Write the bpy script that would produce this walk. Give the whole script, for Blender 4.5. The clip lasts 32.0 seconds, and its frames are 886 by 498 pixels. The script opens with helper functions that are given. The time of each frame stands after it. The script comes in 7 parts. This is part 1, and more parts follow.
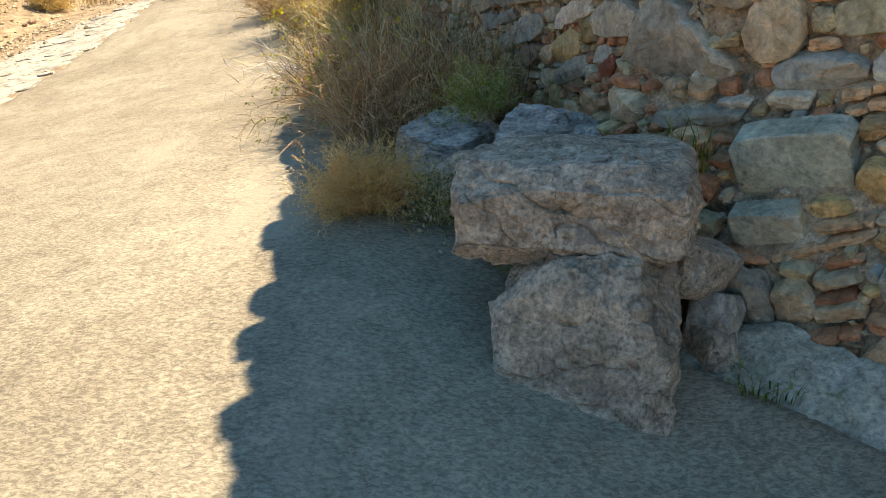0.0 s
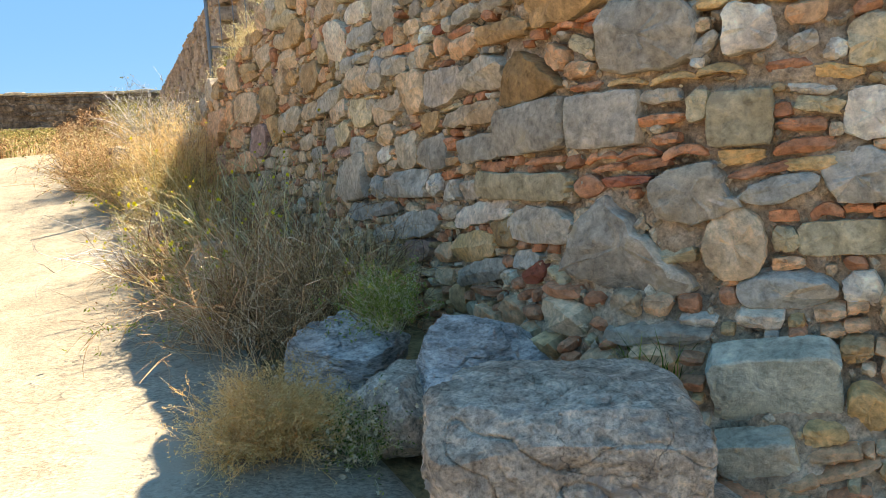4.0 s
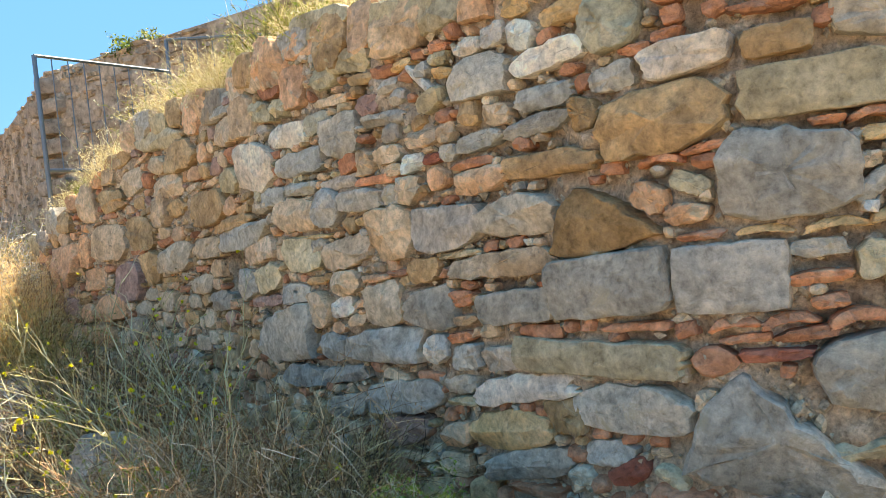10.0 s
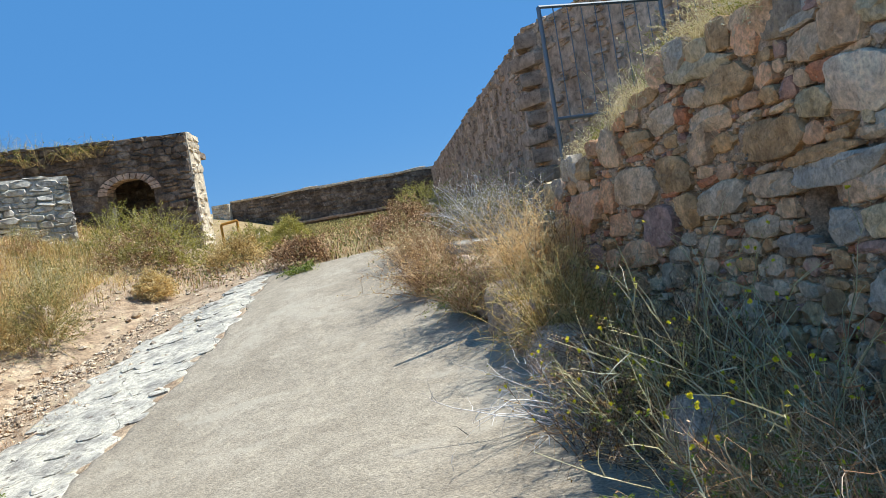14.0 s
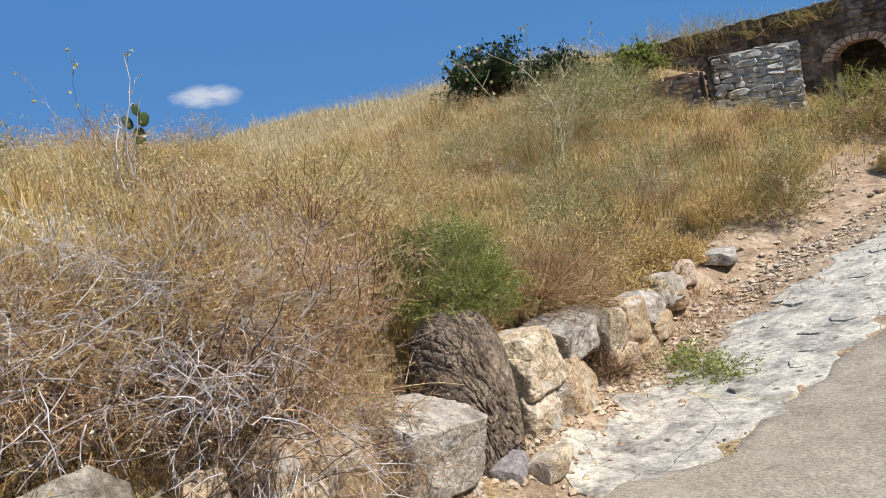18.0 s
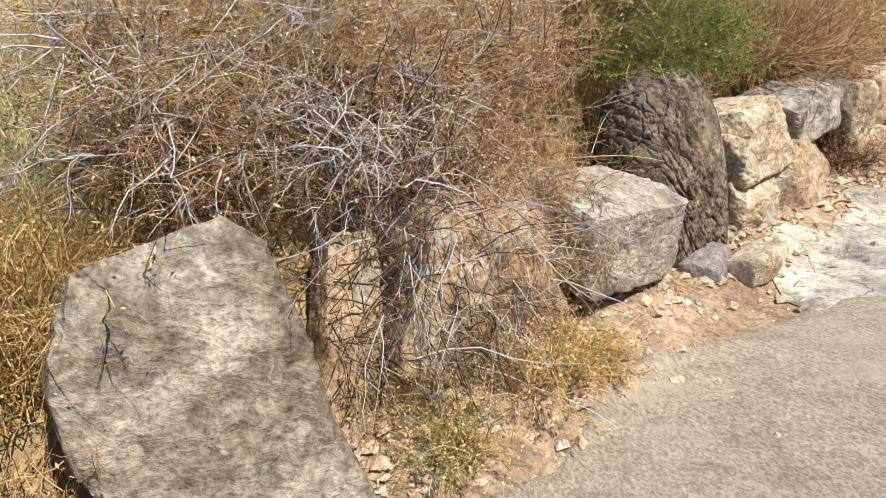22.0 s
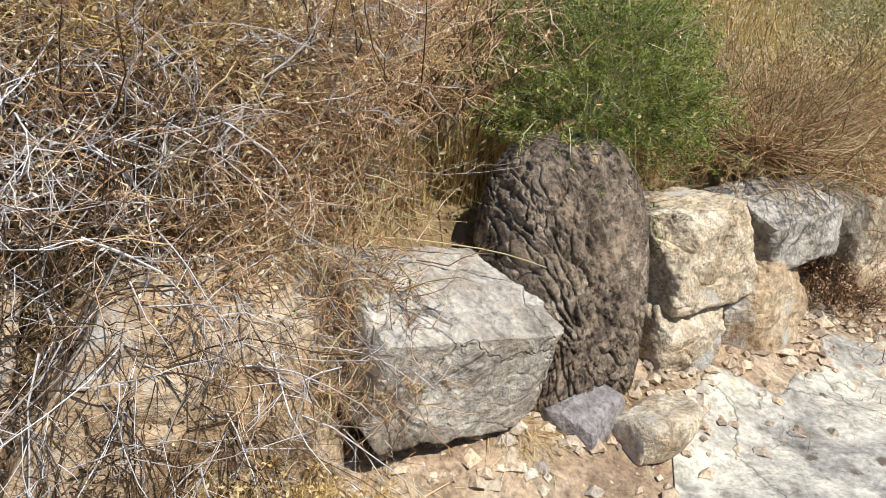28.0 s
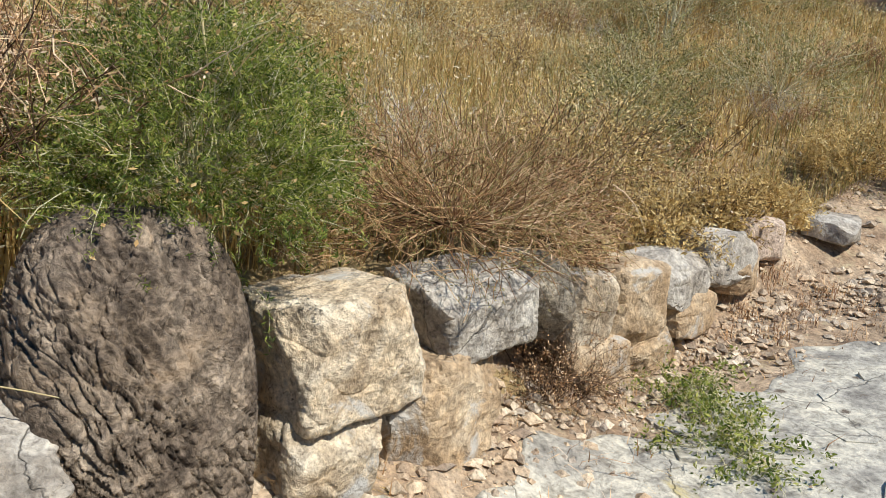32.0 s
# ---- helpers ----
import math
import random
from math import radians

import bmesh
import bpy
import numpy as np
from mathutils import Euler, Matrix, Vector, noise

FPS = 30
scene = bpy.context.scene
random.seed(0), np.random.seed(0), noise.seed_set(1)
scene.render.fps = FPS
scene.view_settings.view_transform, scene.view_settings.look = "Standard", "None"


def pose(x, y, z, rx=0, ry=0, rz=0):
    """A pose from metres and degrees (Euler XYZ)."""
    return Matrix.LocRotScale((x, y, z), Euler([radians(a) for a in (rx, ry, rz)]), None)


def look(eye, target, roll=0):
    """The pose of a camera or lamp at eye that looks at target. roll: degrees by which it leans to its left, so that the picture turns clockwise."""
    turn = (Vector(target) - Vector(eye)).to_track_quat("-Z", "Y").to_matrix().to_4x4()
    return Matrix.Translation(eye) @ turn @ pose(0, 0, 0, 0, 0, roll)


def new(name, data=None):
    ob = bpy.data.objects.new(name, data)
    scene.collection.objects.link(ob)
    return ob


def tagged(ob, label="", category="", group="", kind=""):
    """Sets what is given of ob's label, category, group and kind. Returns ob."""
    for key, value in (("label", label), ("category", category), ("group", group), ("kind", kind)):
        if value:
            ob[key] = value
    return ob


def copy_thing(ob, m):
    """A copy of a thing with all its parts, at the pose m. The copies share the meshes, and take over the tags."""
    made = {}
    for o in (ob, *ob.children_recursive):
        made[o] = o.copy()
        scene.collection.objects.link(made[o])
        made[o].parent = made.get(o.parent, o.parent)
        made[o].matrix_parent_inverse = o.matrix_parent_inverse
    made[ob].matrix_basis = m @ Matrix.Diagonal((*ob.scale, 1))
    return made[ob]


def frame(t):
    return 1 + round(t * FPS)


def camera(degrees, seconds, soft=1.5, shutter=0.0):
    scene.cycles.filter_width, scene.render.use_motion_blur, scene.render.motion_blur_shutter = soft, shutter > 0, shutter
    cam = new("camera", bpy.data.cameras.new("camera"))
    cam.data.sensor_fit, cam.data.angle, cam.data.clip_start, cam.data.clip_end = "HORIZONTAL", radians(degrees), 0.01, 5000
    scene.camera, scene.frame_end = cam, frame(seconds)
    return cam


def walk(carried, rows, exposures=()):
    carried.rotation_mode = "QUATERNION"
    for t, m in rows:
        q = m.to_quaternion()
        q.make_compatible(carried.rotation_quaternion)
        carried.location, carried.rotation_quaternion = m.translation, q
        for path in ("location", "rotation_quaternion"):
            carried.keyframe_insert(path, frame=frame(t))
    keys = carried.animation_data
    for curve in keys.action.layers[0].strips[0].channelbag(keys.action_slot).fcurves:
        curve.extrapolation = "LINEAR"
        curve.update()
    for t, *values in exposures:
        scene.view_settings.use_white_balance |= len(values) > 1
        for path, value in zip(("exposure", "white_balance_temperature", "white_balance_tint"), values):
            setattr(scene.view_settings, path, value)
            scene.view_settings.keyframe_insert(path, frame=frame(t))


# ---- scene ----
cam = camera(62.1, 32.0, soft=0.55)
METRES, EYE, TILT, LEAN, TURN = 7.5, 1.41, -19.6, 4.2, 0.0
ROWS = [
    (0.0, 0.0, 0.0, 0.0, 0.0, 0.0, -0.0),
    (0.5, -0.0093, 0.0096, 0.0038, -1.42, 1.56, -0.27),
    (1.0, -0.0206, 0.0212, 0.0069, -5.16, 3.96, -0.16),
    (1.5, -0.0318, 0.029, 0.0101, -8.37, 4.38, -0.43),
    (2.0, -0.0432, 0.0349, 0.0205, -10.08, 4.84, -0.32),
    (2.5, -0.0494, 0.0411, 0.0286, -11.46, 6.37, 0.19),
    (3.0, -0.0537, 0.0477, 0.0354, -12.31, 6.94, 2.77),
    (3.5, -0.0578, 0.0553, 0.0391, -14.35, 9.44, 3.15),
    (4.0, -0.0618, 0.0662, 0.0416, -15.05, 12.03, 3.65),
    (4.5, -0.067, 0.0786, 0.0466, -16.54, 17.18, 3.29),
    (6.5, -0.0858, 0.1172, 0.0814, -20.67, 15.33, 4.32),
    (7.0, -0.0915, 0.1281, 0.0858, -22.51, 18.42, 3.1),
    (7.5, -0.0991, 0.1408, 0.0937, -24.96, 19.87, 5.0),
    (8.0, -0.1057, 0.1506, 0.1037, -26.42, 18.6, 6.68),
    (8.5, -0.1095, 0.1591, 0.1117, -26.12, 17.46, 7.95),
    (9.0, -0.1146, 0.1669, 0.1199, -28.32, 16.46, 10.57),
    (9.5, -0.1174, 0.1786, 0.121, -29.2, 17.84, 10.22),
    (10.0, -0.1225, 0.1898, 0.1239, -26.81, 17.79, 11.49),
    (10.5, -0.127, 0.2085, 0.128, -24.89, 19.76, 11.05),
    (11.0, -0.1352, 0.2236, 0.1341, -19.2, 20.61, 9.7),
    (11.5, -0.1447, 0.2396, 0.1403, -17.28, 23.01, 6.66),
    (12.0, -0.1534, 0.2487, 0.1484, -12.93, 22.31, 6.83),
    (12.5, -0.1659, 0.2546, 0.1545, -8.1, 23.09, 5.74),
    (13.0, -0.18, 0.2635, 0.1568, -1.37, 21.85, 3.77),
    (13.5, -0.1946, 0.2746, 0.162, 1.54, 19.22, 4.0),
    (15.5, -0.2525, 0.2711, 0.1813, 22.06, 12.92, 0.55),
    (16.0, -0.2657, 0.2786, 0.1775, 27.22, 10.69, -0.32),
    (16.5, -0.2752, 0.2859, 0.175, 34.47, 8.53, 0.16),
    (17.0, -0.2906, 0.2976, 0.1754, 39.54, 8.47, -2.0),
    (17.5, -0.3029, 0.3042, 0.1741, 47.61, 8.48, -6.37),
    (18.0, -0.3105, 0.3091, 0.176, 54.25, 4.91, -9.49),
    (18.5, -0.3174, 0.3116, 0.1743, 59.57, 1.94, -10.7),
    (19.0, -0.3269, 0.3136, 0.1745, 63.13, -1.03, -10.14),
    (19.5, -0.3309, 0.3178, 0.1657, 67.38, -4.52, -8.43),
    (20.0, -0.3405, 0.3259, 0.1612, 68.88, -7.1, -8.26),
    (20.5, -0.3495, 0.334, 0.1576, 73.18, -7.57, -8.17),
    (21.0, -0.3672, 0.3434, 0.158, 73.04, -11.44, -9.19),
    (21.5, -0.3827, 0.3506, 0.1652, 70.63, -15.8, -11.09),
    (22.0, -0.3908, 0.3583, 0.1685, 68.8, -16.36, -12.69),
    (22.5, -0.4016, 0.3655, 0.1749, 63.12, -14.52, -16.18),
    (23.0, -0.4024, 0.3778, 0.1715, 65.62, -11.19, -14.98),
    (23.5, -0.4121, 0.3868, 0.1742, 70.42, -13.44, -17.14),
    (24.0, -0.4183, 0.3987, 0.1745, 72.96, -13.35, -17.92),
    (24.5, -0.4231, 0.4081, 0.1801, 83.8, -22.19, -18.58),
    (26.5, -0.4606, 0.4637, 0.1916, 81.18, -16.33, -22.26),
    (27.0, -0.4728, 0.485, 0.1933, 79.72, -16.81, -23.65),
    (27.5, -0.4846, 0.5022, 0.2015, 77.61, -18.85, -24.83),
    (28.0, -0.4963, 0.5158, 0.2094, 75.19, -18.36, -23.55),
    (28.5, -0.5048, 0.5316, 0.2145, 72.15, -14.97, -22.15),
    (29.0, -0.5115, 0.5494, 0.2186, 71.48, -13.69, -20.84),
    (29.5, -0.5147, 0.5684, 0.222, 69.77, -12.82, -21.34),
    (30.0, -0.5198, 0.5852, 0.2234, 72.3, -17.48, -19.97),
    (30.5, -0.527, 0.598, 0.2327, 73.76, -19.17, -22.01),
    (31.0, -0.532, 0.6111, 0.2412, 72.15, -15.58, -23.11),
    (31.5, -0.5374, 0.6287, 0.2487, 67.15, -10.37, -25.24),
    (32.0, -0.5451, 0.6527, 0.2508, 62.57, -8.29, -24.91),
]
EXPOSURES = [(0.0, 1.28, 9700, 9), (2.0, 1.46, 9700, 10), (4.5, 1.84, 9300, 9), (8.0, 2.0, 8900, 8), (9.0, 2.06, 8800, 8), (11.0, 2.06, 8500, 6), (12.0, 1.62, 7800, 3), (13.5, 1.08, 6500, 4), (15.5, 0.48, 6700, 9), (17.0, 0.52, 6700, 10),
             (19.0, 0.62, 6900, 13), (22.0, 0.68, 7200, 12), (24.5, 0.68, 7000, 13), (26.5, 0.65, 6700, 11), (28.0, 0.58, 6600, 9), (32.0, 0.46, 6700, 8)]
walk(cam, [(t, pose(0, 0, EYE, TILT, LEAN, TURN) @ pose(METRES * x, METRES * y, METRES * z, 90 + pitch, roll, yaw)) for t, x, y, z, yaw, pitch, roll in ROWS], EXPOSURES)

# ---- light ----
SUN_TURN, SUN_HEIGHT = 27.0, 56.2   # degrees from +x towards +y, and above the horizon
SUN_DIR = Vector((math.cos(radians(SUN_TURN)) * math.cos(radians(SUN_HEIGHT)), math.sin(radians(SUN_TURN)) * math.cos(radians(SUN_HEIGHT)), math.sin(radians(SUN_HEIGHT))))
world = bpy.data.worlds.new("world")
scene.world = world
world.use_nodes = True
wn = world.node_tree
sky = wn.nodes.new("ShaderNodeTexSky")
sky.sky_type = "NISHITA"
sky.sun_disc = False
sky.sun_elevation = radians(SUN_HEIGHT)
sky.sun_rotation = radians(90.0 - SUN_TURN)
sky.altitude = 900
sky.air_density, sky.dust_density, sky.ozone_density = 0.9, 0.0, 4.0
deep = wn.nodes.new("ShaderNodeHueSaturation")
deep.inputs["Saturation"].default_value, deep.inputs["Value"].default_value = 1.1, 0.9
wn.links.new(sky.outputs[0], deep.inputs["Color"])
even = wn.nodes.new("ShaderNodeMix")   # a clear dry sky: less milky towards the horizon
even.data_type = "RGBA"
even.inputs[0].default_value = 0.86
even.inputs[7].default_value = (0.41, 1.46, 3.50, 1)
wn.links.new(deep.outputs[0], even.inputs[6])
wn.links.new(even.outputs[2], wn.nodes["Background"].inputs[0])
wn.nodes["Background"].inputs[1].default_value = 0.108
sun_data = bpy.data.lights.new("sun", "SUN")
sun_data.energy, sun_data.angle, sun_data.color = 4.05, radians(0.53), (1.0, 0.978, 0.945)
sun = new("sun", sun_data)
sun.matrix_world = look((0, 0, 30), Vector((0, 0, 30)) - SUN_DIR)

# ---- materials ----


def shader(name, rough=0.9, metal=0.0):
    m = bpy.data.materials.new(name)
    m.use_nodes = True
    b = m.node_tree.nodes["Principled BSDF"]
    b.inputs["Roughness"].default_value = rough
    b.inputs["Metallic"].default_value = metal
    b.inputs["Specular IOR Level"].default_value = 0.3
    return m, m.node_tree.nodes, m.node_tree.links, b


def ramp_node(n, stops):
    r = n.new("ShaderNodeValToRGB")
    while len(r.color_ramp.elements) < len(stops):
        r.color_ramp.elements.new(0.5)
    for e, (p, c) in zip(r.color_ramp.elements, stops):
        e.position, e.color = p, (*c, 1)
    return r


def noise_node(n, l, scale, detail=5.0, rough=0.6, vec=None, dist=0.0):
    t = n.new("ShaderNodeTexNoise")
    t.inputs["Scale"].default_value, t.inputs["Detail"].default_value = scale, detail
    t.inputs["Roughness"].default_value, t.inputs["Distortion"].default_value = rough, dist
    if vec is not None:
        l.new(vec, t.inputs["Vector"])
    return t


def mixer(n, l, mode, fac, a, b):
    x = n.new("ShaderNodeMix")
    x.data_type, x.blend_type = "RGBA", mode
    for sock, v in ((x.inputs[0], fac), (x.inputs[6], a), (x.inputs[7], b)):
        if isinstance(v, (int, float)):
            sock.default_value = v
        elif isinstance(v, tuple):
            sock.default_value = (*v, 1)
        else:
            l.new(v, sock)
    return x.outputs[2]


def mineral(name, stops, scale=5.0, grain=60.0, bump=0.35, rough=0.9, vary=0.0, island=False, patches=None, cracks=0.0, stretch=None, patch_scale=3.0, patch_low=0.55, pits=None, turn=0.0, blot_part=0.5, fine_stretch=None, grain_part=0.9, crisp=False, crack_width=0.009, crack_dark=0.4, hues=False):
    """Stone, mortar, soil and concrete: a broad stain, a fine grain, pits and, where asked, lichen patches and cracks."""
    m, n, l, b = shader(name, rough)
    pos = n.new("ShaderNodeNewGeometry").outputs["Position"]
    if stretch:
        mp = n.new("ShaderNodeMapping")
        mp.inputs["Scale"].default_value = stretch
        if turn:
            mr = n.new("ShaderNodeMapping")
            mr.inputs["Rotation"].default_value = (radians(turn), 0, 0)
            l.new(pos, mr.inputs[0])
            pos = mr.outputs[0]
        l.new(pos, mp.inputs[0])
        pos = mp.outputs[0]
    big = noise_node(n, l, scale, 6.0, 0.62, pos, 0.4)
    col = ramp_node(n, stops)
    l.new(big.outputs[0], col.inputs[0])
    fpos = pos
    if fine_stretch:
        fm = n.new("ShaderNodeMapping")
        fm.inputs["Scale"].default_value = fine_stretch
        fm.inputs["Rotation"].default_value = (0, 0, 0.25)
        l.new(pos, fm.inputs[0])
        fpos = fm.outputs[0]
    fine = noise_node(n, l, grain, 4.0, 0.7, fpos, 0.5 if crisp else 0.0)
    shade = ramp_node(n, [(0.36, (0.5, 0.48, 0.46)), (0.47, (0.84, 0.84, 0.83)), (0.54, (1.22, 1.21, 1.19)), (0.62, (1.5, 1.49, 1.46))] if crisp else [(0.30, (0.45, 0.43, 0.41)), (0.46, (0.95, 0.95, 0.95)), (0.70, (1.5, 1.49, 1.46))])
    l.new(fine.outputs[0], shade.inputs[0])
    out = mixer(n, l, "MULTIPLY", grain_part, col.outputs[0], shade.outputs[0])
    mid = noise_node(n, l, (scale * grain) ** 0.5, 5.0, 0.7, pos, 0.6)
    blot = ramp_node(n, [(0.34, (0.48, 0.46, 0.44)), (0.5, (1.0, 1.0, 1.0)), (0.66, (1.4, 1.38, 1.33))])
    l.new(mid.outputs[0], blot.inputs[0])
    out = mixer(n, l, "MULTIPLY", blot_part, out, blot.outputs[0])
    if patches:
        pn = noise_node(n, l, patch_scale, 7.0, 0.72, pos, 0.8)
        pr = ramp_node(n, [(patch_low, (0, 0, 0)), (patch_low + 0.09, (1, 1, 1))])
        l.new(pn.outputs[0], pr.inputs[0])
        out = mixer(n, l, "MIX", pr.outputs[0], out, patches)
    if pits:
        vn = n.new("ShaderNodeTexVoronoi")
        vn.inputs["Scale"].default_value = pits
        vn.inputs["Randomness"].default_value = 1.0
        l.new(mixer(n, l, "MIX", 0.06, pos, fine.outputs[1]), vn.inputs["Vector"])
        vp = ramp_node(n, [(0.09, (1, 1, 1)), (0.15, (0, 0, 0))])
        l.new(vn.outputs["Distance"], vp.inputs[0])
        out = mixer(n, l, "MIX", vp.outputs[0], out, (0.13, 0.10, 0.075))
    if vary:
        src = n.new("ShaderNodeNewGeometry").outputs["Random Per Island"] if island else n.new("ShaderNodeObjectInfo").outputs["Random"]
        tones = [(0.0, (1 - vary, 1 - vary, 1 - vary * 0.9)), (0.5, (1, 1, 1)), (1.0, (1 + vary * 0.7, 1 + vary * 0.62, 1 + vary * 0.5))]
        if hues:   # single stones and the stones of a joined mesh both take a tone of their own
            both = n.new("ShaderNodeMath")
            both.operation = "ADD"
            l.new(src, both.inputs[0])
            l.new(n.new("ShaderNodeNewGeometry").outputs["Random Per Island"], both.inputs[1])
            turn_round = n.new("ShaderNodeMath")
            turn_round.operation = "FRACT"
            l.new(both.outputs[0], turn_round.inputs[0])
            src = turn_round.outputs[0]
            tones = [(0.0, (0.72, 0.71, 0.69)), (0.18, (1.06, 0.96, 0.84)), (0.36, (1.0, 0.99, 0.96)), (0.52, (0.84, 0.89, 0.91)), (0.68, (1.09, 1.0, 0.94)), (0.84, (0.96, 0.91, 0.84)), (1.0, (1.22, 1.19, 1.13))]
        vr = ramp_node(n, tones)
        l.new(src, vr.inputs[0])
        out = mixer(n, l, "MULTIPLY", 1.0, out, vr.outputs[0])
    height = mixer(n, l, "MIX", 0.6 if blot_part > 0.2 else 0.1, fine.outputs[0], mid.outputs[0])
    if cracks:
        vo = n.new("ShaderNodeTexVoronoi")
        vo.feature = "DISTANCE_TO_EDGE"
        vo.inputs["Scale"].default_value = cracks
        wob = noise_node(n, l, cracks * 1.7, 5.0, 0.65, pos)
        l.new(mixer(n, l, "MIX", 0.22, pos, wob.outputs[1]), vo.inputs["Vector"])
        cr = ramp_node(n, [(0.0, (0.3, 0.3, 0.3)), (crack_width, (1, 1, 1))])
        l.new(vo.outputs[0], cr.inputs[0])
        out = mixer(n, l, "MULTIPLY", crack_dark, out, cr.outputs[0])
        height = mixer(n, l, "MULTIPLY", 0.9, height, cr.outputs[0])
    l.new(out, b.inputs["Base Color"])
    bp = n.new("ShaderNodeBump")
    bp.inputs["Strength"].default_value, bp.inputs["Distance"].default_value = bump, 0.03
    l.new(height, bp.inputs["Height"])
    l.new(bp.outputs[0], b.inputs["Normal"])
    return m


def foliage(name, stops, rough=0.75, through_light=0.25):
    """Blades, stems and leaves: each piece takes its own tone, thin pieces let some light through."""
    m, n, l, b = shader(name, rough)
    col = ramp_node(n, stops)
    geo = n.new("ShaderNodeNewGeometry")
    tone = noise_node(n, l, 0.9, 3.0, 0.6, geo.outputs["Position"])
    mathn = n.new("ShaderNodeMath")
    mathn.operation = "ADD"
    l.new(geo.outputs["Random Per Island"], mathn.inputs[0])
    l.new(tone.outputs[0], mathn.inputs[1])
    half = n.new("ShaderNodeMath")
    half.operation = "MULTIPLY_ADD"
    half.inputs[1].default_value, half.inputs[2].default_value = 0.72, -0.22
    l.new(mathn.outputs[0], half.inputs[0])
    l.new(half.outputs[0], col.inputs[0])
    l.new(col.outputs[0], b.inputs["Base Color"])
    if through_light:
        tr = n.new("ShaderNodeBsdfTranslucent")
        l.new(col.outputs[0], tr.inputs[0])
        mx = n.new("ShaderNodeMixShader")
        mx.inputs[0].default_value = through_light
        l.new(b.outputs[0], mx.inputs[1])
        l.new(tr.outputs[0], mx.inputs[2])
        l.new(mx.outputs[0], n["Material Output"].inputs[0])
    return m


M = {}
M["soil"] = mineral("dry_soil", [(0.3, (0.20, 0.13, 0.082)), (0.5, (0.345, 0.25, 0.165)), (0.72, (0.49, 0.385, 0.275))], 2.6, 40, 1.0, patches=(0.43, 0.35, 0.22), patch_scale=5.0, blot_part=0.8)
M["straw_soil"] = mineral("straw_covered_soil", [(0.3, (0.16, 0.11, 0.055)), (0.5, (0.28, 0.20, 0.095)), (0.72, (0.38, 0.29, 0.15))], 1.2, 30, 0.8)
M["concrete"] = mineral("broomed_concrete", [(0.25, (0.24, 0.20, 0.149)), (0.5, (0.325, 0.278, 0.212)), (0.75, (0.40, 0.348, 0.272))], 0.8, 56, 0.7, patches=(0.395, 0.345, 0.267), patch_scale=0.8, patch_low=0.55, blot_part=0.35, grain_part=0.65, fine_stretch=(0.75, 1.3, 1.0), crisp=True)
M["bedrock"] = mineral("pale_worn_bedrock", [(0.32, (0.22, 0.205, 0.18)), (0.44, (0.35, 0.328, 0.283)), (0.54, (0.46, 0.43, 0.36)), (0.75, (0.55, 0.51, 0.415))], 3.2, 34, 0.7, patches=(0.47, 0.39, 0.20), patch_scale=1.4, patch_low=0.60, vary=0.1, pits=4.5, blot_part=0.8, grain_part=0.7, cracks=1.2, crack_width=0.006, crack_dark=0.6)
M["mortar"] = mineral("earth_mortar", [(0.28, (0.27, 0.172, 0.11)), (0.5, (0.49, 0.35, 0.24)), (0.75, (0.67, 0.53, 0.40))], 7.0, 60, 1.0)
ST = {
    "g": ((0.24, 0.23, 0.205), (0.36, 0.34, 0.305), (0.48, 0.445, 0.395)),
    "G": ((0.25, 0.27, 0.235), (0.36, 0.38, 0.335), (0.47, 0.47, 0.41)),
    "t": ((0.32, 0.235, 0.16), (0.48, 0.37, 0.265), (0.60, 0.49, 0.38)),
    "y": ((0.27, 0.225, 0.145), (0.41, 0.355, 0.245), (0.50, 0.45, 0.34)),
    "B": ((0.17, 0.105, 0.05), (0.285, 0.185, 0.095), (0.36, 0.265, 0.16)),
    "b": ((0.24, 0.155, 0.082), (0.385, 0.265, 0.15), (0.50, 0.375, 0.235)),
    "d": ((0.20, 0.18, 0.155), (0.285, 0.265, 0.235), (0.36, 0.335, 0.30)),
    "w": ((0.38, 0.34, 0.30), (0.53, 0.49, 0.44), (0.67, 0.64, 0.60)),
    "p": ((0.39, 0.225, 0.135), (0.52, 0.325, 0.205), (0.60, 0.43, 0.30)),
    "o": ((0.36, 0.225, 0.10), (0.49, 0.32, 0.155), (0.56, 0.41, 0.24)),
    "r": ((0.34, 0.145, 0.08), (0.47, 0.215, 0.12), (0.53, 0.30, 0.19)),
    "R": ((0.23, 0.075, 0.05), (0.32, 0.11, 0.07), (0.38, 0.17, 0.12)),
    "m": ((0.22, 0.14, 0.125), (0.32, 0.215, 0.19), (0.40, 0.30, 0.27)),
}
for key, (c1, c2, c3) in ST.items():
    M["stone_" + key] = mineral("wall_stone_" + key, [(p, tuple(min(0.8, v * q) for v, q in zip(c, (1.34, 1.25, 1.17)))) for p, c in ((0.3, c1), (0.5, c2), (0.7, c3))], 5.0, 34, 1.0, vary=0.3, grain_part=0.65, hues=key not in "rRo", patches=(0.50, 0.41, 0.29) if key in "gGdymtBp" else None, patch_scale=5.0, patch_low=0.58, blot_part=0.5)
M["limestone"] = mineral("grey_weathered_limestone", [(0.3, (0.28, 0.205, 0.15)), (0.5, (0.485, 0.375, 0.29)), (0.72, (0.66, 0.54, 0.44))], 5.5, 60, 1.0, patches=(0.34, 0.275, 0.23), patch_scale=4.5, patch_low=0.57, grain_part=1.0, blot_part=0.8, cracks=2.4, crack_width=0.004, crack_dark=0.35)
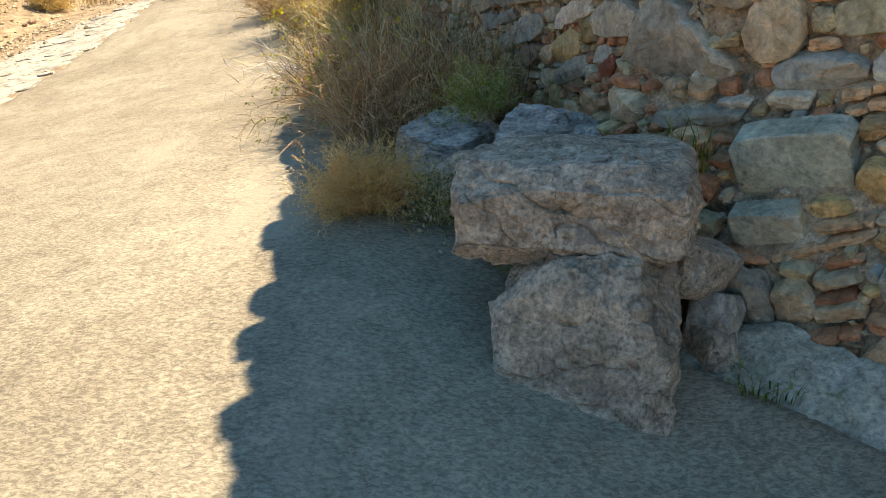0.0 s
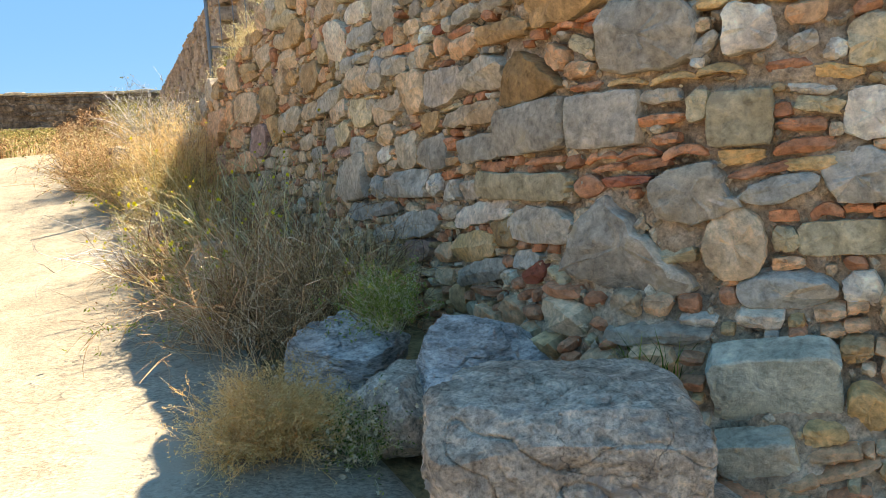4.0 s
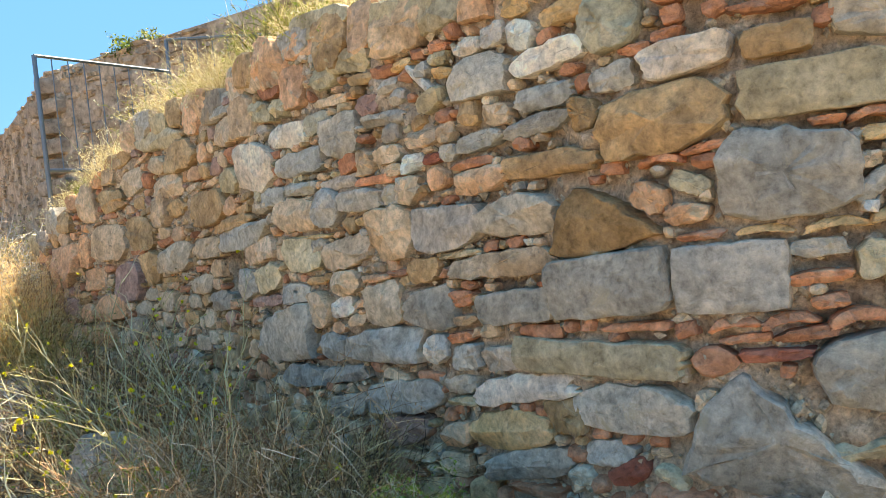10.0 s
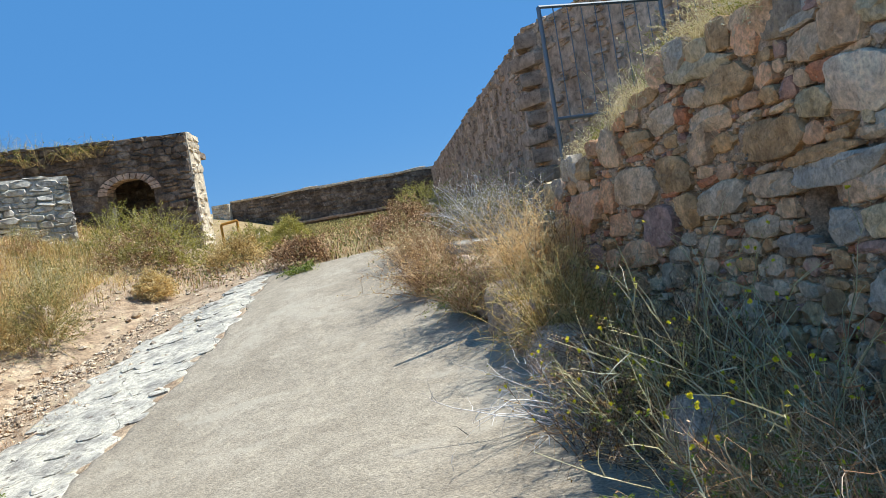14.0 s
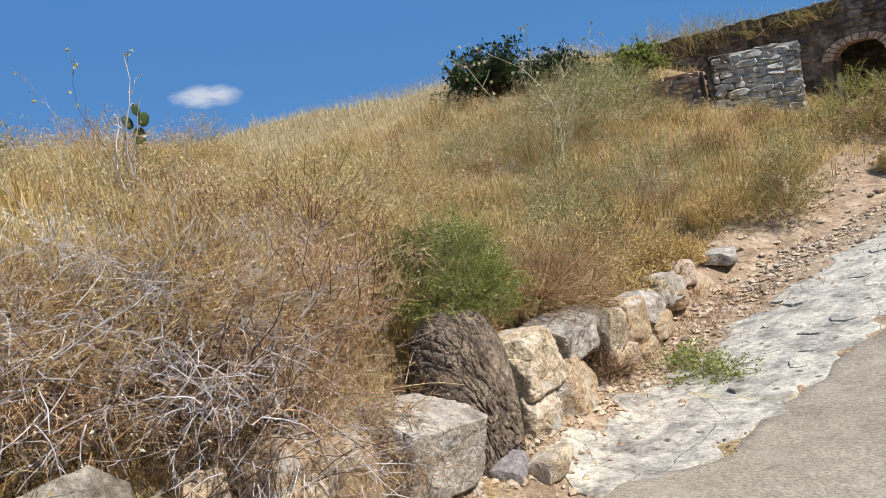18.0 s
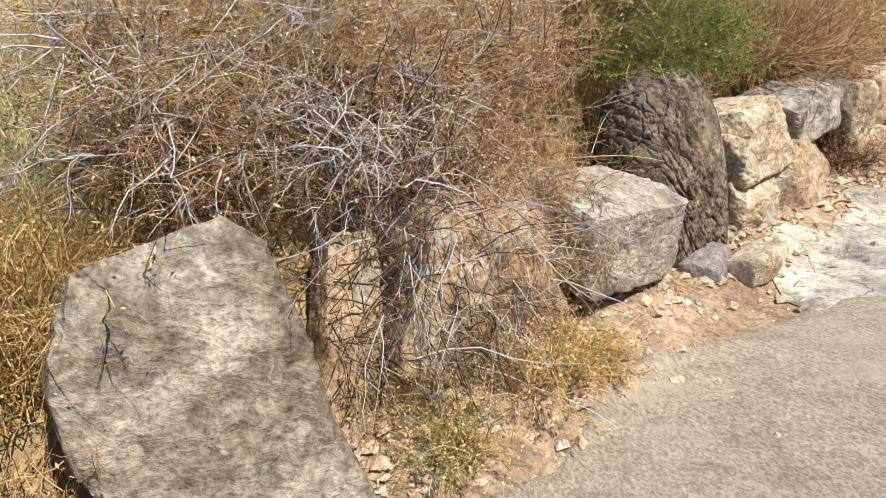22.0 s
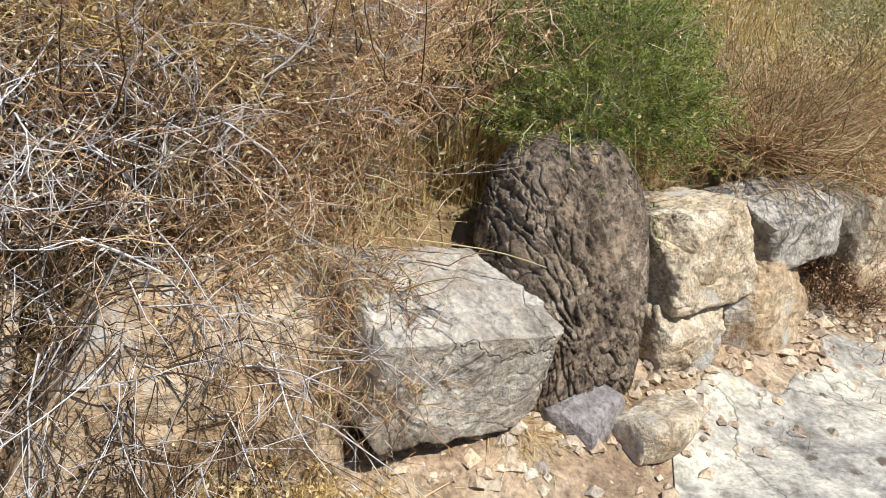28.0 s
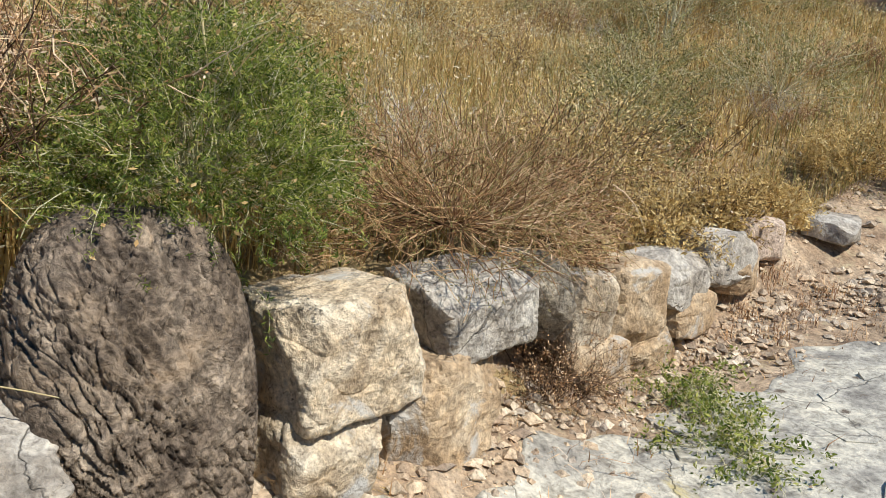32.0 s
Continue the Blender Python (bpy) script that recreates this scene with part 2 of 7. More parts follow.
M["dark_rock"] = mineral("dark_furrowed_limestone", [(0.3, (0.07, 0.052, 0.038)), (0.46, (0.15, 0.115, 0.086)), (0.58, (0.235, 0.185, 0.138)), (0.75, (0.37, 0.30, 0.23))], 6.0, 42, 1.0, patches=(0.36, 0.27, 0.185), patch_scale=2.0, patch_low=0.60, blot_part=0.9, crisp=True)
M["pale_rock"] = mineral("pale_yellow_limestone", [(0.28, (0.30, 0.215, 0.13)), (0.5, (0.49, 0.40, 0.285)), (0.72, (0.66, 0.59, 0.47))], 4.6, 55, 1.0, patches=(0.45, 0.43, 0.39), patch_scale=3.6, patch_low=0.56, vary=0.15, blot_part=0.8, pits=26.0)
M["slab_rock"] = mineral("grey_veined_slab", [(0.32, (0.12, 0.095, 0.068)), (0.43, (0.215, 0.18, 0.135)), (0.52, (0.29, 0.255, 0.205)), (0.60, (0.36, 0.315, 0.25)), (0.72, (0.50, 0.45, 0.38))], 3.0, 38, 1.0, patches=(0.50, 0.455, 0.38), patch_scale=4.0, patch_low=0.61, blot_part=1.0, grain_part=0.9, stretch=(1.0, 1.0, 1.5), turn=25.0)
M["cube_rock"] = mineral("pale_squared_block", [(0.28, (0.25, 0.205, 0.155)), (0.5, (0.385, 0.35, 0.30)), (0.72, (0.56, 0.525, 0.46))], 3.2, 44, 1.0, patches=(0.16, 0.13, 0.10), patch_scale=4.6, patch_low=0.585, blot_part=0.85, grain_part=0.75, cracks=1.6, crack_width=0.005)
M["blue_rock"] = mineral("blue_grey_rock", [(0.28, (0.24, 0.215, 0.19)), (0.5, (0.42, 0.395, 0.37)), (0.72, (0.66, 0.63, 0.60))], 3.2, 40, 1.0, stretch=(1.0, 1.0, 3.0), blot_part=0.9)
M["earth_rock"] = mineral("earthy_brown_rock", [(0.28, (0.25, 0.165, 0.09)), (0.5, (0.40, 0.29, 0.18)), (0.72, (0.55, 0.45, 0.32))], 4.0, 36, 1.0, patches=(0.45, 0.42, 0.37), patch_scale=3.0)
M["purple_rock"] = mineral("purplish_rock", [(0.28, (0.145, 0.13, 0.125)), (0.5, (0.25, 0.225, 0.215)), (0.72, (0.38, 0.345, 0.325))], 7.0, 50, 0.8)
M["rubble"] = mineral("mixed_broken_stone", [(0.28, (0.33, 0.22, 0.14)), (0.5, (0.48, 0.38, 0.27)), (0.72, (0.62, 0.55, 0.45))], 4.0, 60, 0.6, vary=0.35, island=True)
M["footing"] = mineral("crumbling_grey_mortar", [(0.28, (0.25, 0.21, 0.15)), (0.5, (0.43, 0.375, 0.295)), (0.72, (0.58, 0.53, 0.45))], 5.0, 45, 1.0, patches=(0.20, 0.19, 0.10), patch_scale=4.0, patch_low=0.58)
M["fort"] = mineral("old_fort_masonry", [(0.28, (0.26, 0.175, 0.12)), (0.5, (0.45, 0.32, 0.225)), (0.74, (0.58, 0.45, 0.34))], 1.3, 9, 1.0, vary=0.16, island=True)
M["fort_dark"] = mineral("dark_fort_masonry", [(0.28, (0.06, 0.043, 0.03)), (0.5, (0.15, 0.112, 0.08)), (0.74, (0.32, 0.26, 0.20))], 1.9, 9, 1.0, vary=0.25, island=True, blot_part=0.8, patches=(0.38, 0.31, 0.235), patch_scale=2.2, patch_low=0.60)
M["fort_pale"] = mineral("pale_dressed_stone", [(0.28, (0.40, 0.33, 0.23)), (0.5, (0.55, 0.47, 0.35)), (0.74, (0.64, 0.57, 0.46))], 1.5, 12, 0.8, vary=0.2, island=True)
M["stub"] = mineral("grey_white_masonry", [(0.28, (0.32, 0.29, 0.24)), (0.5, (0.47, 0.44, 0.38)), (0.74, (0.60, 0.57, 0.51))], 2.0, 12, 0.8, vary=0.2, island=True)
M["steel"], _n, _l, _b = shader("galvanised_steel", 0.5, 0.8)
_b.inputs["Base Color"].default_value = (0.22, 0.24, 0.26, 1)
M["rust"], _n, _l, _b = shader("orange_painted_steel", 0.6, 0.2)
_b.inputs["Base Color"].default_value = (0.50, 0.24, 0.04, 1)
M["pale_straw"] = foliage("bleached_straw", [(0.0, (0.26, 0.18, 0.08)), (0.35, (0.60, 0.49, 0.26)), (0.75, (0.75, 0.65, 0.39)), (1.0, (0.84, 0.77, 0.54))], through_light=0.4)
M["gold"] = foliage("golden_dry_stems", [(0.0, (0.55, 0.33, 0.12)), (0.4, (0.80, 0.54, 0.24)), (1.0, (0.93, 0.76, 0.46))], through_light=0.5)
M["straw"] = foliage("dry_straw", [(0.0, (0.10, 0.055, 0.02)), (0.3, (0.45, 0.29, 0.095)), (0.62, (0.78, 0.58, 0.24)), (1.0, (0.90, 0.79, 0.49))], through_light=0.35)
M["straw_green"] = foliage("half_dry_grass", [(0.0, (0.06, 0.055, 0.02)), (0.3, (0.20, 0.185, 0.06)), (0.65, (0.36, 0.33, 0.115)), (1.0, (0.66, 0.57, 0.26))], through_light=0.2)
M["russet"] = foliage("russet_dry_stems", [(0.0, (0.06, 0.026, 0.012)), (0.3, (0.24, 0.122, 0.055)), (0.55, (0.52, 0.305, 0.145)), (0.8, (0.72, 0.51, 0.31)), (1.0, (0.82, 0.69, 0.54))], through_light=0.0)
M["grey_twig"] = foliage("bleached_twigs", [(0.0, (0.10, 0.08, 0.065)), (0.3, (0.32, 0.28, 0.255)), (0.6, (0.60, 0.565, 0.545)), (1.0, (0.82, 0.79, 0.77))], through_light=0.0)
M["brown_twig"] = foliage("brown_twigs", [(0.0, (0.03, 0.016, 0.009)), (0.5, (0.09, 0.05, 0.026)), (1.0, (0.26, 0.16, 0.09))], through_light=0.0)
M["leaf"] = foliage("fine_green_leaves", [(0.0, (0.025, 0.045, 0.01)), (0.3, (0.09, 0.135, 0.022)), (0.6, (0.25, 0.30, 0.052)), (0.85, (0.46, 0.47, 0.12)), (1.0, (0.64, 0.48, 0.15))], through_light=0.4)
M["tree_leaf"] = foliage("tree_leaves", [(0.0, (0.018, 0.035, 0.010)), (0.4, (0.075, 0.115, 0.030)), (0.8, (0.19, 0.235, 0.065)), (1.0, (0.36, 0.37, 0.13))], through_light=0.3)
M["dark_leaf"] = foliage("dark_green_leaves", [(0.0, (0.012, 0.026, 0.008)), (0.5, (0.035, 0.065, 0.018)), (1.0, (0.085, 0.12, 0.035))])
M["lime_leaf"] = foliage("lime_green_leaves", [(0.0, (0.11, 0.15, 0.02)), (0.5, (0.23, 0.28, 0.04)), (1.0, (0.40, 0.43, 0.08))])
M["broom"] = foliage("yellow_green_broom", [(0.0, (0.08, 0.075, 0.018)), (0.35, (0.27, 0.25, 0.045)), (0.7, (0.48, 0.43, 0.09)), (1.0, (0.64, 0.55, 0.19))], through_light=0.3)
M["olive_stem"] = foliage("olive_stems", [(0.0, (0.24, 0.205, 0.10)), (0.4, (0.52, 0.465, 0.26)), (1.0, (0.78, 0.73, 0.52))], through_light=0.1)
M["seed_mix"] = foliage("mixed_dry_seed_heads", [(0.0, (0.10, 0.055, 0.025)), (0.3, (0.34, 0.20, 0.08)), (0.55, (0.66, 0.50, 0.24)), (0.8, (0.84, 0.74, 0.48)), (1.0, (0.90, 0.85, 0.68))])
M["flower"] = foliage("yellow_flowers", [(0.0, (0.62, 0.52, 0.02)), (1.0, (0.80, 0.72, 0.06))])
M["puff"] = foliage("pale_seed_heads", [(0.0, (0.55, 0.45, 0.27)), (1.0, (0.80, 0.73, 0.55))])
M["cloud"], _n, _l, _b = shader("cloud_white", 1.0)
_em, _tr, _mx = _n.new("ShaderNodeEmission"), _n.new("ShaderNodeBsdfTransparent"), _n.new("ShaderNodeMixShader")
_em.inputs[0].default_value, _em.inputs[1].default_value = (0.80, 0.86, 0.95, 1), 0.6
_tc = _n.new("ShaderNodeTexCoord")
_gr = _n.new("ShaderNodeTexGradient")
_gr.gradient_type = "SPHERICAL"
_mp = _n.new("ShaderNodeMapping")
_mp.inputs["Location"].default_value, _mp.inputs["Scale"].default_value = (-1.0, -1.0, -1.0), (2.0, 2.0, 2.0)
_l.new(_tc.outputs["Generated"], _mp.inputs[0])
_l.new(_mp.outputs[0], _gr.inputs[0])
_no = noise_node(_n, _l, 5.0, 6.0, 0.6, _tc.outputs["Generated"])
_ml = _n.new("ShaderNodeMath")
_ml.operation = "MULTIPLY"
_l.new(_gr.outputs[1], _ml.inputs[0])
_l.new(_no.outputs[0], _ml.inputs[1])
_cr = ramp_node(_n, [(0.12, (0, 0, 0)), (0.42, (0.75, 0.75, 0.75))])
_l.new(_ml.outputs[0], _cr.inputs[0])
_l.new(_cr.outputs[0], _mx.inputs[0])
_l.new(_tr.outputs[0], _mx.inputs[1])
_l.new(_em.outputs[0], _mx.inputs[2])
_l.new(_mx.outputs[0], _n["Material Output"].inputs[0])

# ---- the shape of the ground ----
PROF_Y = (-40, -6, -3, 0, 1, 2, 3, 4, 6, 8, 9, 10.5, 12, 14, 15, 18, 25, 44, 90)
PROF_Z = (-10, -1.75, -1.0, -0.24, 0.02, 0.27, 0.45, 0.52, 0.58, 0.72, 0.85, 1.12, 1.42, 1.78, 1.87, 1.97, 2.3, 2.85, 3.2)
ROW_Y = (-40, -4, 0, 1.5, 3, 5.3, 6.8, 8.6, 10.5, 13, 14.5, 18, 22, 25, 60)
ROW_X = (-3, -4.0, -4.6, -4.95, -5.4, -6.2, -6.8, -7.4, -7.6, -7.3, -7.0, -8.0, -9.5, -10.5, -13)


def smooth(t):
    t = np.clip(t, 0, 1)
    return t * t * (3 - 2 * t)


def lane(x, y):
    """Height of the sloping lane."""
    z = sum(np.interp(y + k, PROF_Y, PROF_Z) for k in (-0.8, -0.4, 0.0, 0.4, 0.8)) / 5
    z = z + 0.09 * np.clip(x + 1.5, -5.5, 0) * (1 - smooth((y - 12) / 8)) * smooth((y + 4) / 5)
    return z - 0.2 * np.clip(x + 0.6, 0, 1.2) * (1 - smooth((y - 2.6) / 1.6))


def row_x(y):
    return sum(np.interp(y + k, ROW_Y, ROW_X) for k in (-0.6, 0.0, 0.6)) / 3


def land(x, y):
    """Height of the ground everywhere: the lane, and the bank and hill to its west."""
    x, y = np.asarray(x, float), np.asarray(y, float)
    d = np.maximum(row_x(y) - x, 0)
    step = 0.78 * smooth(d / 0.55) * (1 - smooth((y - 7.0) / 5.0)) * smooth((y + 3) / 3)
    toe = 0.26 * smooth((row_x(y) + 0.8 - x) / 0.8) * smooth((y - 1.0) / 2.0) * (1 - smooth((y - 6.0) / 2.5))
    mound = 1.5 * np.exp(-((x + 20.5) ** 2 + (y - 22.0) ** 2) / 30.0)
    return lane(x, y) + step * 0.72 + toe + mound + 0.33 * d / (1 + d / 45.0)


def lump(x, y, s):
    return np.sin(x * 1.7 * s + 1.3 * np.sin(y * 1.1 * s)) * np.cos(y * 1.3 * s + 0.9 * np.sin(x * 0.8 * s))


# ---- building blocks ----
rng = np.random.default_rng(7)


def tri_mesh(name, verts, faces, mats, smoothly=True, slots=None):
    verts, faces = np.asarray(verts, np.float32), np.asarray(faces, np.int32)
    k = faces.shape[1]
    me = bpy.data.meshes.new(name)
    me.vertices.add(len(verts))
    me.vertices.foreach_set("co", verts.ravel())
    me.loops.add(faces.size)
    me.loops.foreach_set("vertex_index", faces.ravel())
    me.polygons.add(len(faces))
    me.polygons.foreach_set("loop_start", np.arange(0, faces.size, k, dtype=np.int32))
    me.polygons.foreach_set("loop_total", np.full(len(faces), k, np.int32))
    me.polygons.foreach_set("use_smooth", np.full(len(faces), smoothly, bool))
    for m in mats if isinstance(mats, (list, tuple)) else (mats,):
        me.materials.append(m)
    if slots is not None:
        me.polygons.foreach_set("material_index", np.asarray(slots, np.int32))
    me.update(calc_edges=True)
    return me


def thing(name, label, category, group="", kind="", at=(0, 0, 0)):
    e = new(name)
    e.location = at
    return tagged(e, label, category, group, kind)


def part(name, me, parent, label="", kind=""):
    o = new(name, me)
    o.parent = parent
    if parent is not None:
        o.matrix_parent_inverse = Matrix.Identity(4)
    return tagged(o, label, "", "", kind)


def grid_mesh(name, xs, ys, height, mat):
    X, Y = np.meshgrid(xs, ys)
    V = np.stack([X, Y, height(X, Y)], -1).reshape(-1, 3)
    nx, ny = len(xs), len(ys)
    i = (np.arange(ny - 1)[:, None] * nx + np.arange(nx - 1)[None]).ravel()
    return tri_mesh(name, V, np.stack([i, i + 1, i + nx + 1, i + nx], -1), mat)


def strip_mesh(name, lefts, rights, ys, cols, mat, lift=0.0, wob=0.0):
    """A strip of ground between two lines, as wide as they are apart, laid on the land."""
    f = np.linspace(0, 1, cols)
    X = lefts[:, None] * (1 - f) + rights[:, None] * f
    Y = np.repeat(ys[:, None], cols, 1)
    Z = land(X, Y) + lift + wob * lump(X, Y, 3.0)
    Z[:, 0] -= lift + 0.06
    Z[:, -1] -= lift + 0.06
    nx, ny = cols, len(ys)
    i = (np.arange(ny - 1)[:, None] * nx + np.arange(nx - 1)[None]).ravel()
    return tri_mesh(name, np.stack([X, Y, Z], -1).reshape(-1, 3), np.stack([i, i + 1, i + nx + 1, i + nx], -1), mat)


def rock_mesh(name, size, mat, seed, n=12, boxy=4.0, rough=0.10, chip=0.0, furrow=0.0, cuts=9, sharp=24, crag=0.0, chops=()):
    """A block of stone: a rounded box of the given size with uneven, worn faces."""
    k = np.linspace(-1, 1, n + 1)
    A, B = np.meshgrid(k, k)
    V, Fc = [], []
    for ax in range(3):
        for sgn in (-1, 1):
            P = np.empty(A.shape + (3,))
            P[..., ax], P[..., (ax + 1) % 3], P[..., (ax + 2) % 3] = sgn, A, B
            o = sum(len(v) for v in V)
            V.append(P.reshape(-1, 3))
            i = (np.arange(n)[:, None] * (n + 1) + np.arange(n)[None]).ravel() + o
            q = np.stack([i, i + 1, i + n + 2, i + n + 1], -1)
            Fc.append(q if sgn > 0 else q[:, ::-1])
    V, Fc = np.concatenate(V), np.concatenate(Fc)
    key, inv = np.unique(np.round(V * 1000).astype(int), axis=0, return_inverse=True)
    V, Fc = key / 1000.0, inv.reshape(-1)[Fc]
    V = V / (np.sum(np.abs(V) ** boxy, 1, keepdims=True) ** (1 / boxy))
    V = V * np.asarray(size)[None] / 2
    rr = random.Random(seed * 7 + 1)
    for _ in range(cuts):
        c = np.array([rr.choice((-1, 1)) * rr.uniform(0.25, 1) for _ in range(3)])
        c[rr.randrange(3)] *= rr.uniform(0.0, 0.6)
        c /= np.asarray(size)
        c /= np.linalg.norm(c)
        s = V @ c
        lim = s.max() * rr.uniform(0.70, 0.93)
        V = V - c[None] * (np.maximum(s - lim, 0) * 0.94)[:, None]
    for c, part_left in chops:
        c = np.array(c, float) / np.asarray(size)
        c /= np.linalg.norm(c)
        s = V @ c
        V = V - c[None] * np.maximum(s - s.max() * part_left, 0)[:, None]
    off = Vector((seed * 3.71, seed * 1.93, seed * 5.17))
    big = max(size)
    out = np.empty_like(V)
    for j, v in enumerate(V):
        p = Vector(v)
        d = noise.noise_vector(p / big * 1.6 + off) * rough * big * 0.45 + noise.noise_vector(p / big * 5 + off) * rough * big * 0.2
        d += noise.noise_vector(p / big * 13 + off) * rough * big * 0.10 + noise.noise_vector(p / big * 30 + off) * rough * big * 0.05
        if chip:
            c = noise.noise(p / big * 2.6 - off)
            if c > 0.12:
                d -= p.normalized() * (c - 0.12) * chip * big
        if furrow:
            along, across = p.z * 0.8 - p.y * 0.6, p.y * 0.8 + p.z * 0.6
            wob = noise.noise_vector(p * 6 + off) * 0.05
            g1 = abs(noise.noise(Vector((p.x * 9, across * 22, along * 6)) + wob * 22 + off))
            g2 = abs(noise.noise(Vector((p.x * 14, across * 44, along * 14)) + wob * 26 - off))
            g3 = abs(noise.noise(Vector((p.x * 4, p.y * 4.5, p.z * 15)) + wob * 12 - off * 2))
            low = min(1.0, max(0.0, 0.45 - p.z / size[2]))
            d -= p.normalized() * furrow * (0.8 + 0.7 * noise.noise(p * 5 - off)) * (1.6 * max(0.0, 0.12 - g1) + 1.0 * max(0.0, 0.13 - g2) + 1.8 * low * max(0.0, 0.08 - g3))
        if crag:
            w = abs(noise.noise(Vector((p.x * 4, p.y * 4, p.z * 7)) + off * 3 + noise.noise_vector(p * 5) * 0.6))
            d -= p.normalized() * max(0.0, 0.05 - w) * crag * 1.6
            scoop = noise.voronoi(Vector((p.x * 6, p.y * 6, p.z * 8)) + off + noise.noise_vector(p * 5 + off) * 0.5)[0][0] * 0.22 + noise.voronoi(p * 17 + off)[0][0] * 0.11
            d += p.normalized() * (scoop - 0.14 + noise.noise(p * 45 + off) * 0.06) * crag * (0.45 + 0.8 * abs(noise.noise(p * 3 - off)) * 2)
        out[j] = p + d
    me = tri_mesh(name, out, Fc, mat)
    if sharp:
        me.set_sharp_from_angle(angle=radians(sharp))
    return me


def rock(name, at, size, turn, mat, seed, label, category="rock", group="", **kw):
    o = new(name, rock_mesh(name, size, mat, seed, **kw))
    o.matrix_world = pose(*at, *turn)
    return tagged(o, label, category, group)


def tubes(base, way, length, bend, thick, seg=4, sides=3, droop=0.0, kink=0.0):
    """Many thin tapered stems at once. base, way: (n, 3); length, thick: (n,). Gives vertices and faces."""
    n = len(base)
    way = way / np.linalg.norm(way, axis=1, keepdims=True)
    side = np.cross(way, rng.normal(size=(n, 3)))
    side /= np.linalg.norm(side, axis=1, keepdims=True) + 1e-9
    up = np.cross(way, side)
    pts = np.empty((n, seg + 1, 3))
    p, d = base.copy(), way.copy()
    pts[:, 0] = p
    step = (length / seg)[:, None]
    for k in range(seg):
        d = d + side * (np.asarray(bend) / seg)[:, None] + rng.normal(size=(n, 3)) * kink
        d[:, 2] -= droop / seg
        d /= np.linalg.norm(d, axis=1, keepdims=True)
        p = p + d * step
        pts[:, k + 1] = p
    r = thick[:, None] * np.linspace(1, 0.35, seg + 1)[None]
    ang = np.arange(sides) * 2 * math.pi / sides
    ring = pts[:, :, None] + r[:, :, None, None] * (np.cos(ang)[:, None] * side[:, None, None] + np.sin(ang)[:, None] * up[:, None, None])
    V = ring.reshape(-1, 3)
    i0 = (np.arange(n)[:, None, None] * (seg + 1) + np.arange(seg)[None, :, None]) * sides
    a, b = np.arange(sides), (np.arange(sides) + 1) % sides
    if sides == 2:
        a, b = np.array([0]), np.array([1])
    F4 = np.stack([i0 + a, i0 + b, i0 + b + sides, i0 + a + sides], -1).reshape(-1, 4)
    return V, F4, pts


def blades(base, height, width, lean, seed_turn=None):
    """Grass blades: narrow bent leaves of three triangles each."""
    n = len(base)
    a = rng.uniform(0, 2 * math.pi, n) if seed_turn is None else seed_turn
    out = np.stack([np.cos(a), np.sin(a), np.zeros(n)], -1)
    flat = np.stack([-np.sin(a), np.cos(a), np.zeros(n)], -1) * (width / 2)[:, None]
    h = height[:, None] * np.array([[0, 0, 1.0]])
    lo = out * (height * lean)[:, None]
    b = base
    m = b + h * 0.55 + lo * 0.25
    t = b + h * (1 - 0.25 * lean[:, None]) + lo
    V = np.stack([b - flat, b + flat, m + flat * 0.8, m - flat * 0.8, t], 1).reshape(-1, 3)
    i = np.arange(n)[:, None] * 5
    F3 = np.concatenate([i + [0, 1, 2], i + [0, 2, 3], i + [3, 2, 4]])
    return V, F3


def leaves(at, size, aspect=2.2):
    """Small pointed leaves lying every way."""
    n = len(at)
    d = rng.normal(size=(n, 3))
    d /= np.linalg.norm(d, axis=1, keepdims=True)
    s = np.cross(d, rng.normal(size=(n, 3)))
    s /= np.linalg.norm(s, axis=1, keepdims=True) + 1e-9
    L, Wd = d * (size / 2)[:, None], s * (size / 2 / aspect)[:, None]
    V = np.stack([at - L, at + Wd, at + L, at - Wd], 1).reshape(-1, 3)
    i = np.arange(n)[:, None] * 4
    return V, i + np.array([[0, 1, 2, 3]])


def cone_ways(n, spread, lean=(0, 0, 0)):
    a, r = rng.uniform(0, 2 * math.pi, n), np.sqrt(rng.uniform(0, 1, n)) * spread
    return np.stack([np.cos(a) * r + lean[0], np.sin(a) * r + lean[1], 1 + lean[2] + 0 * a], -1)


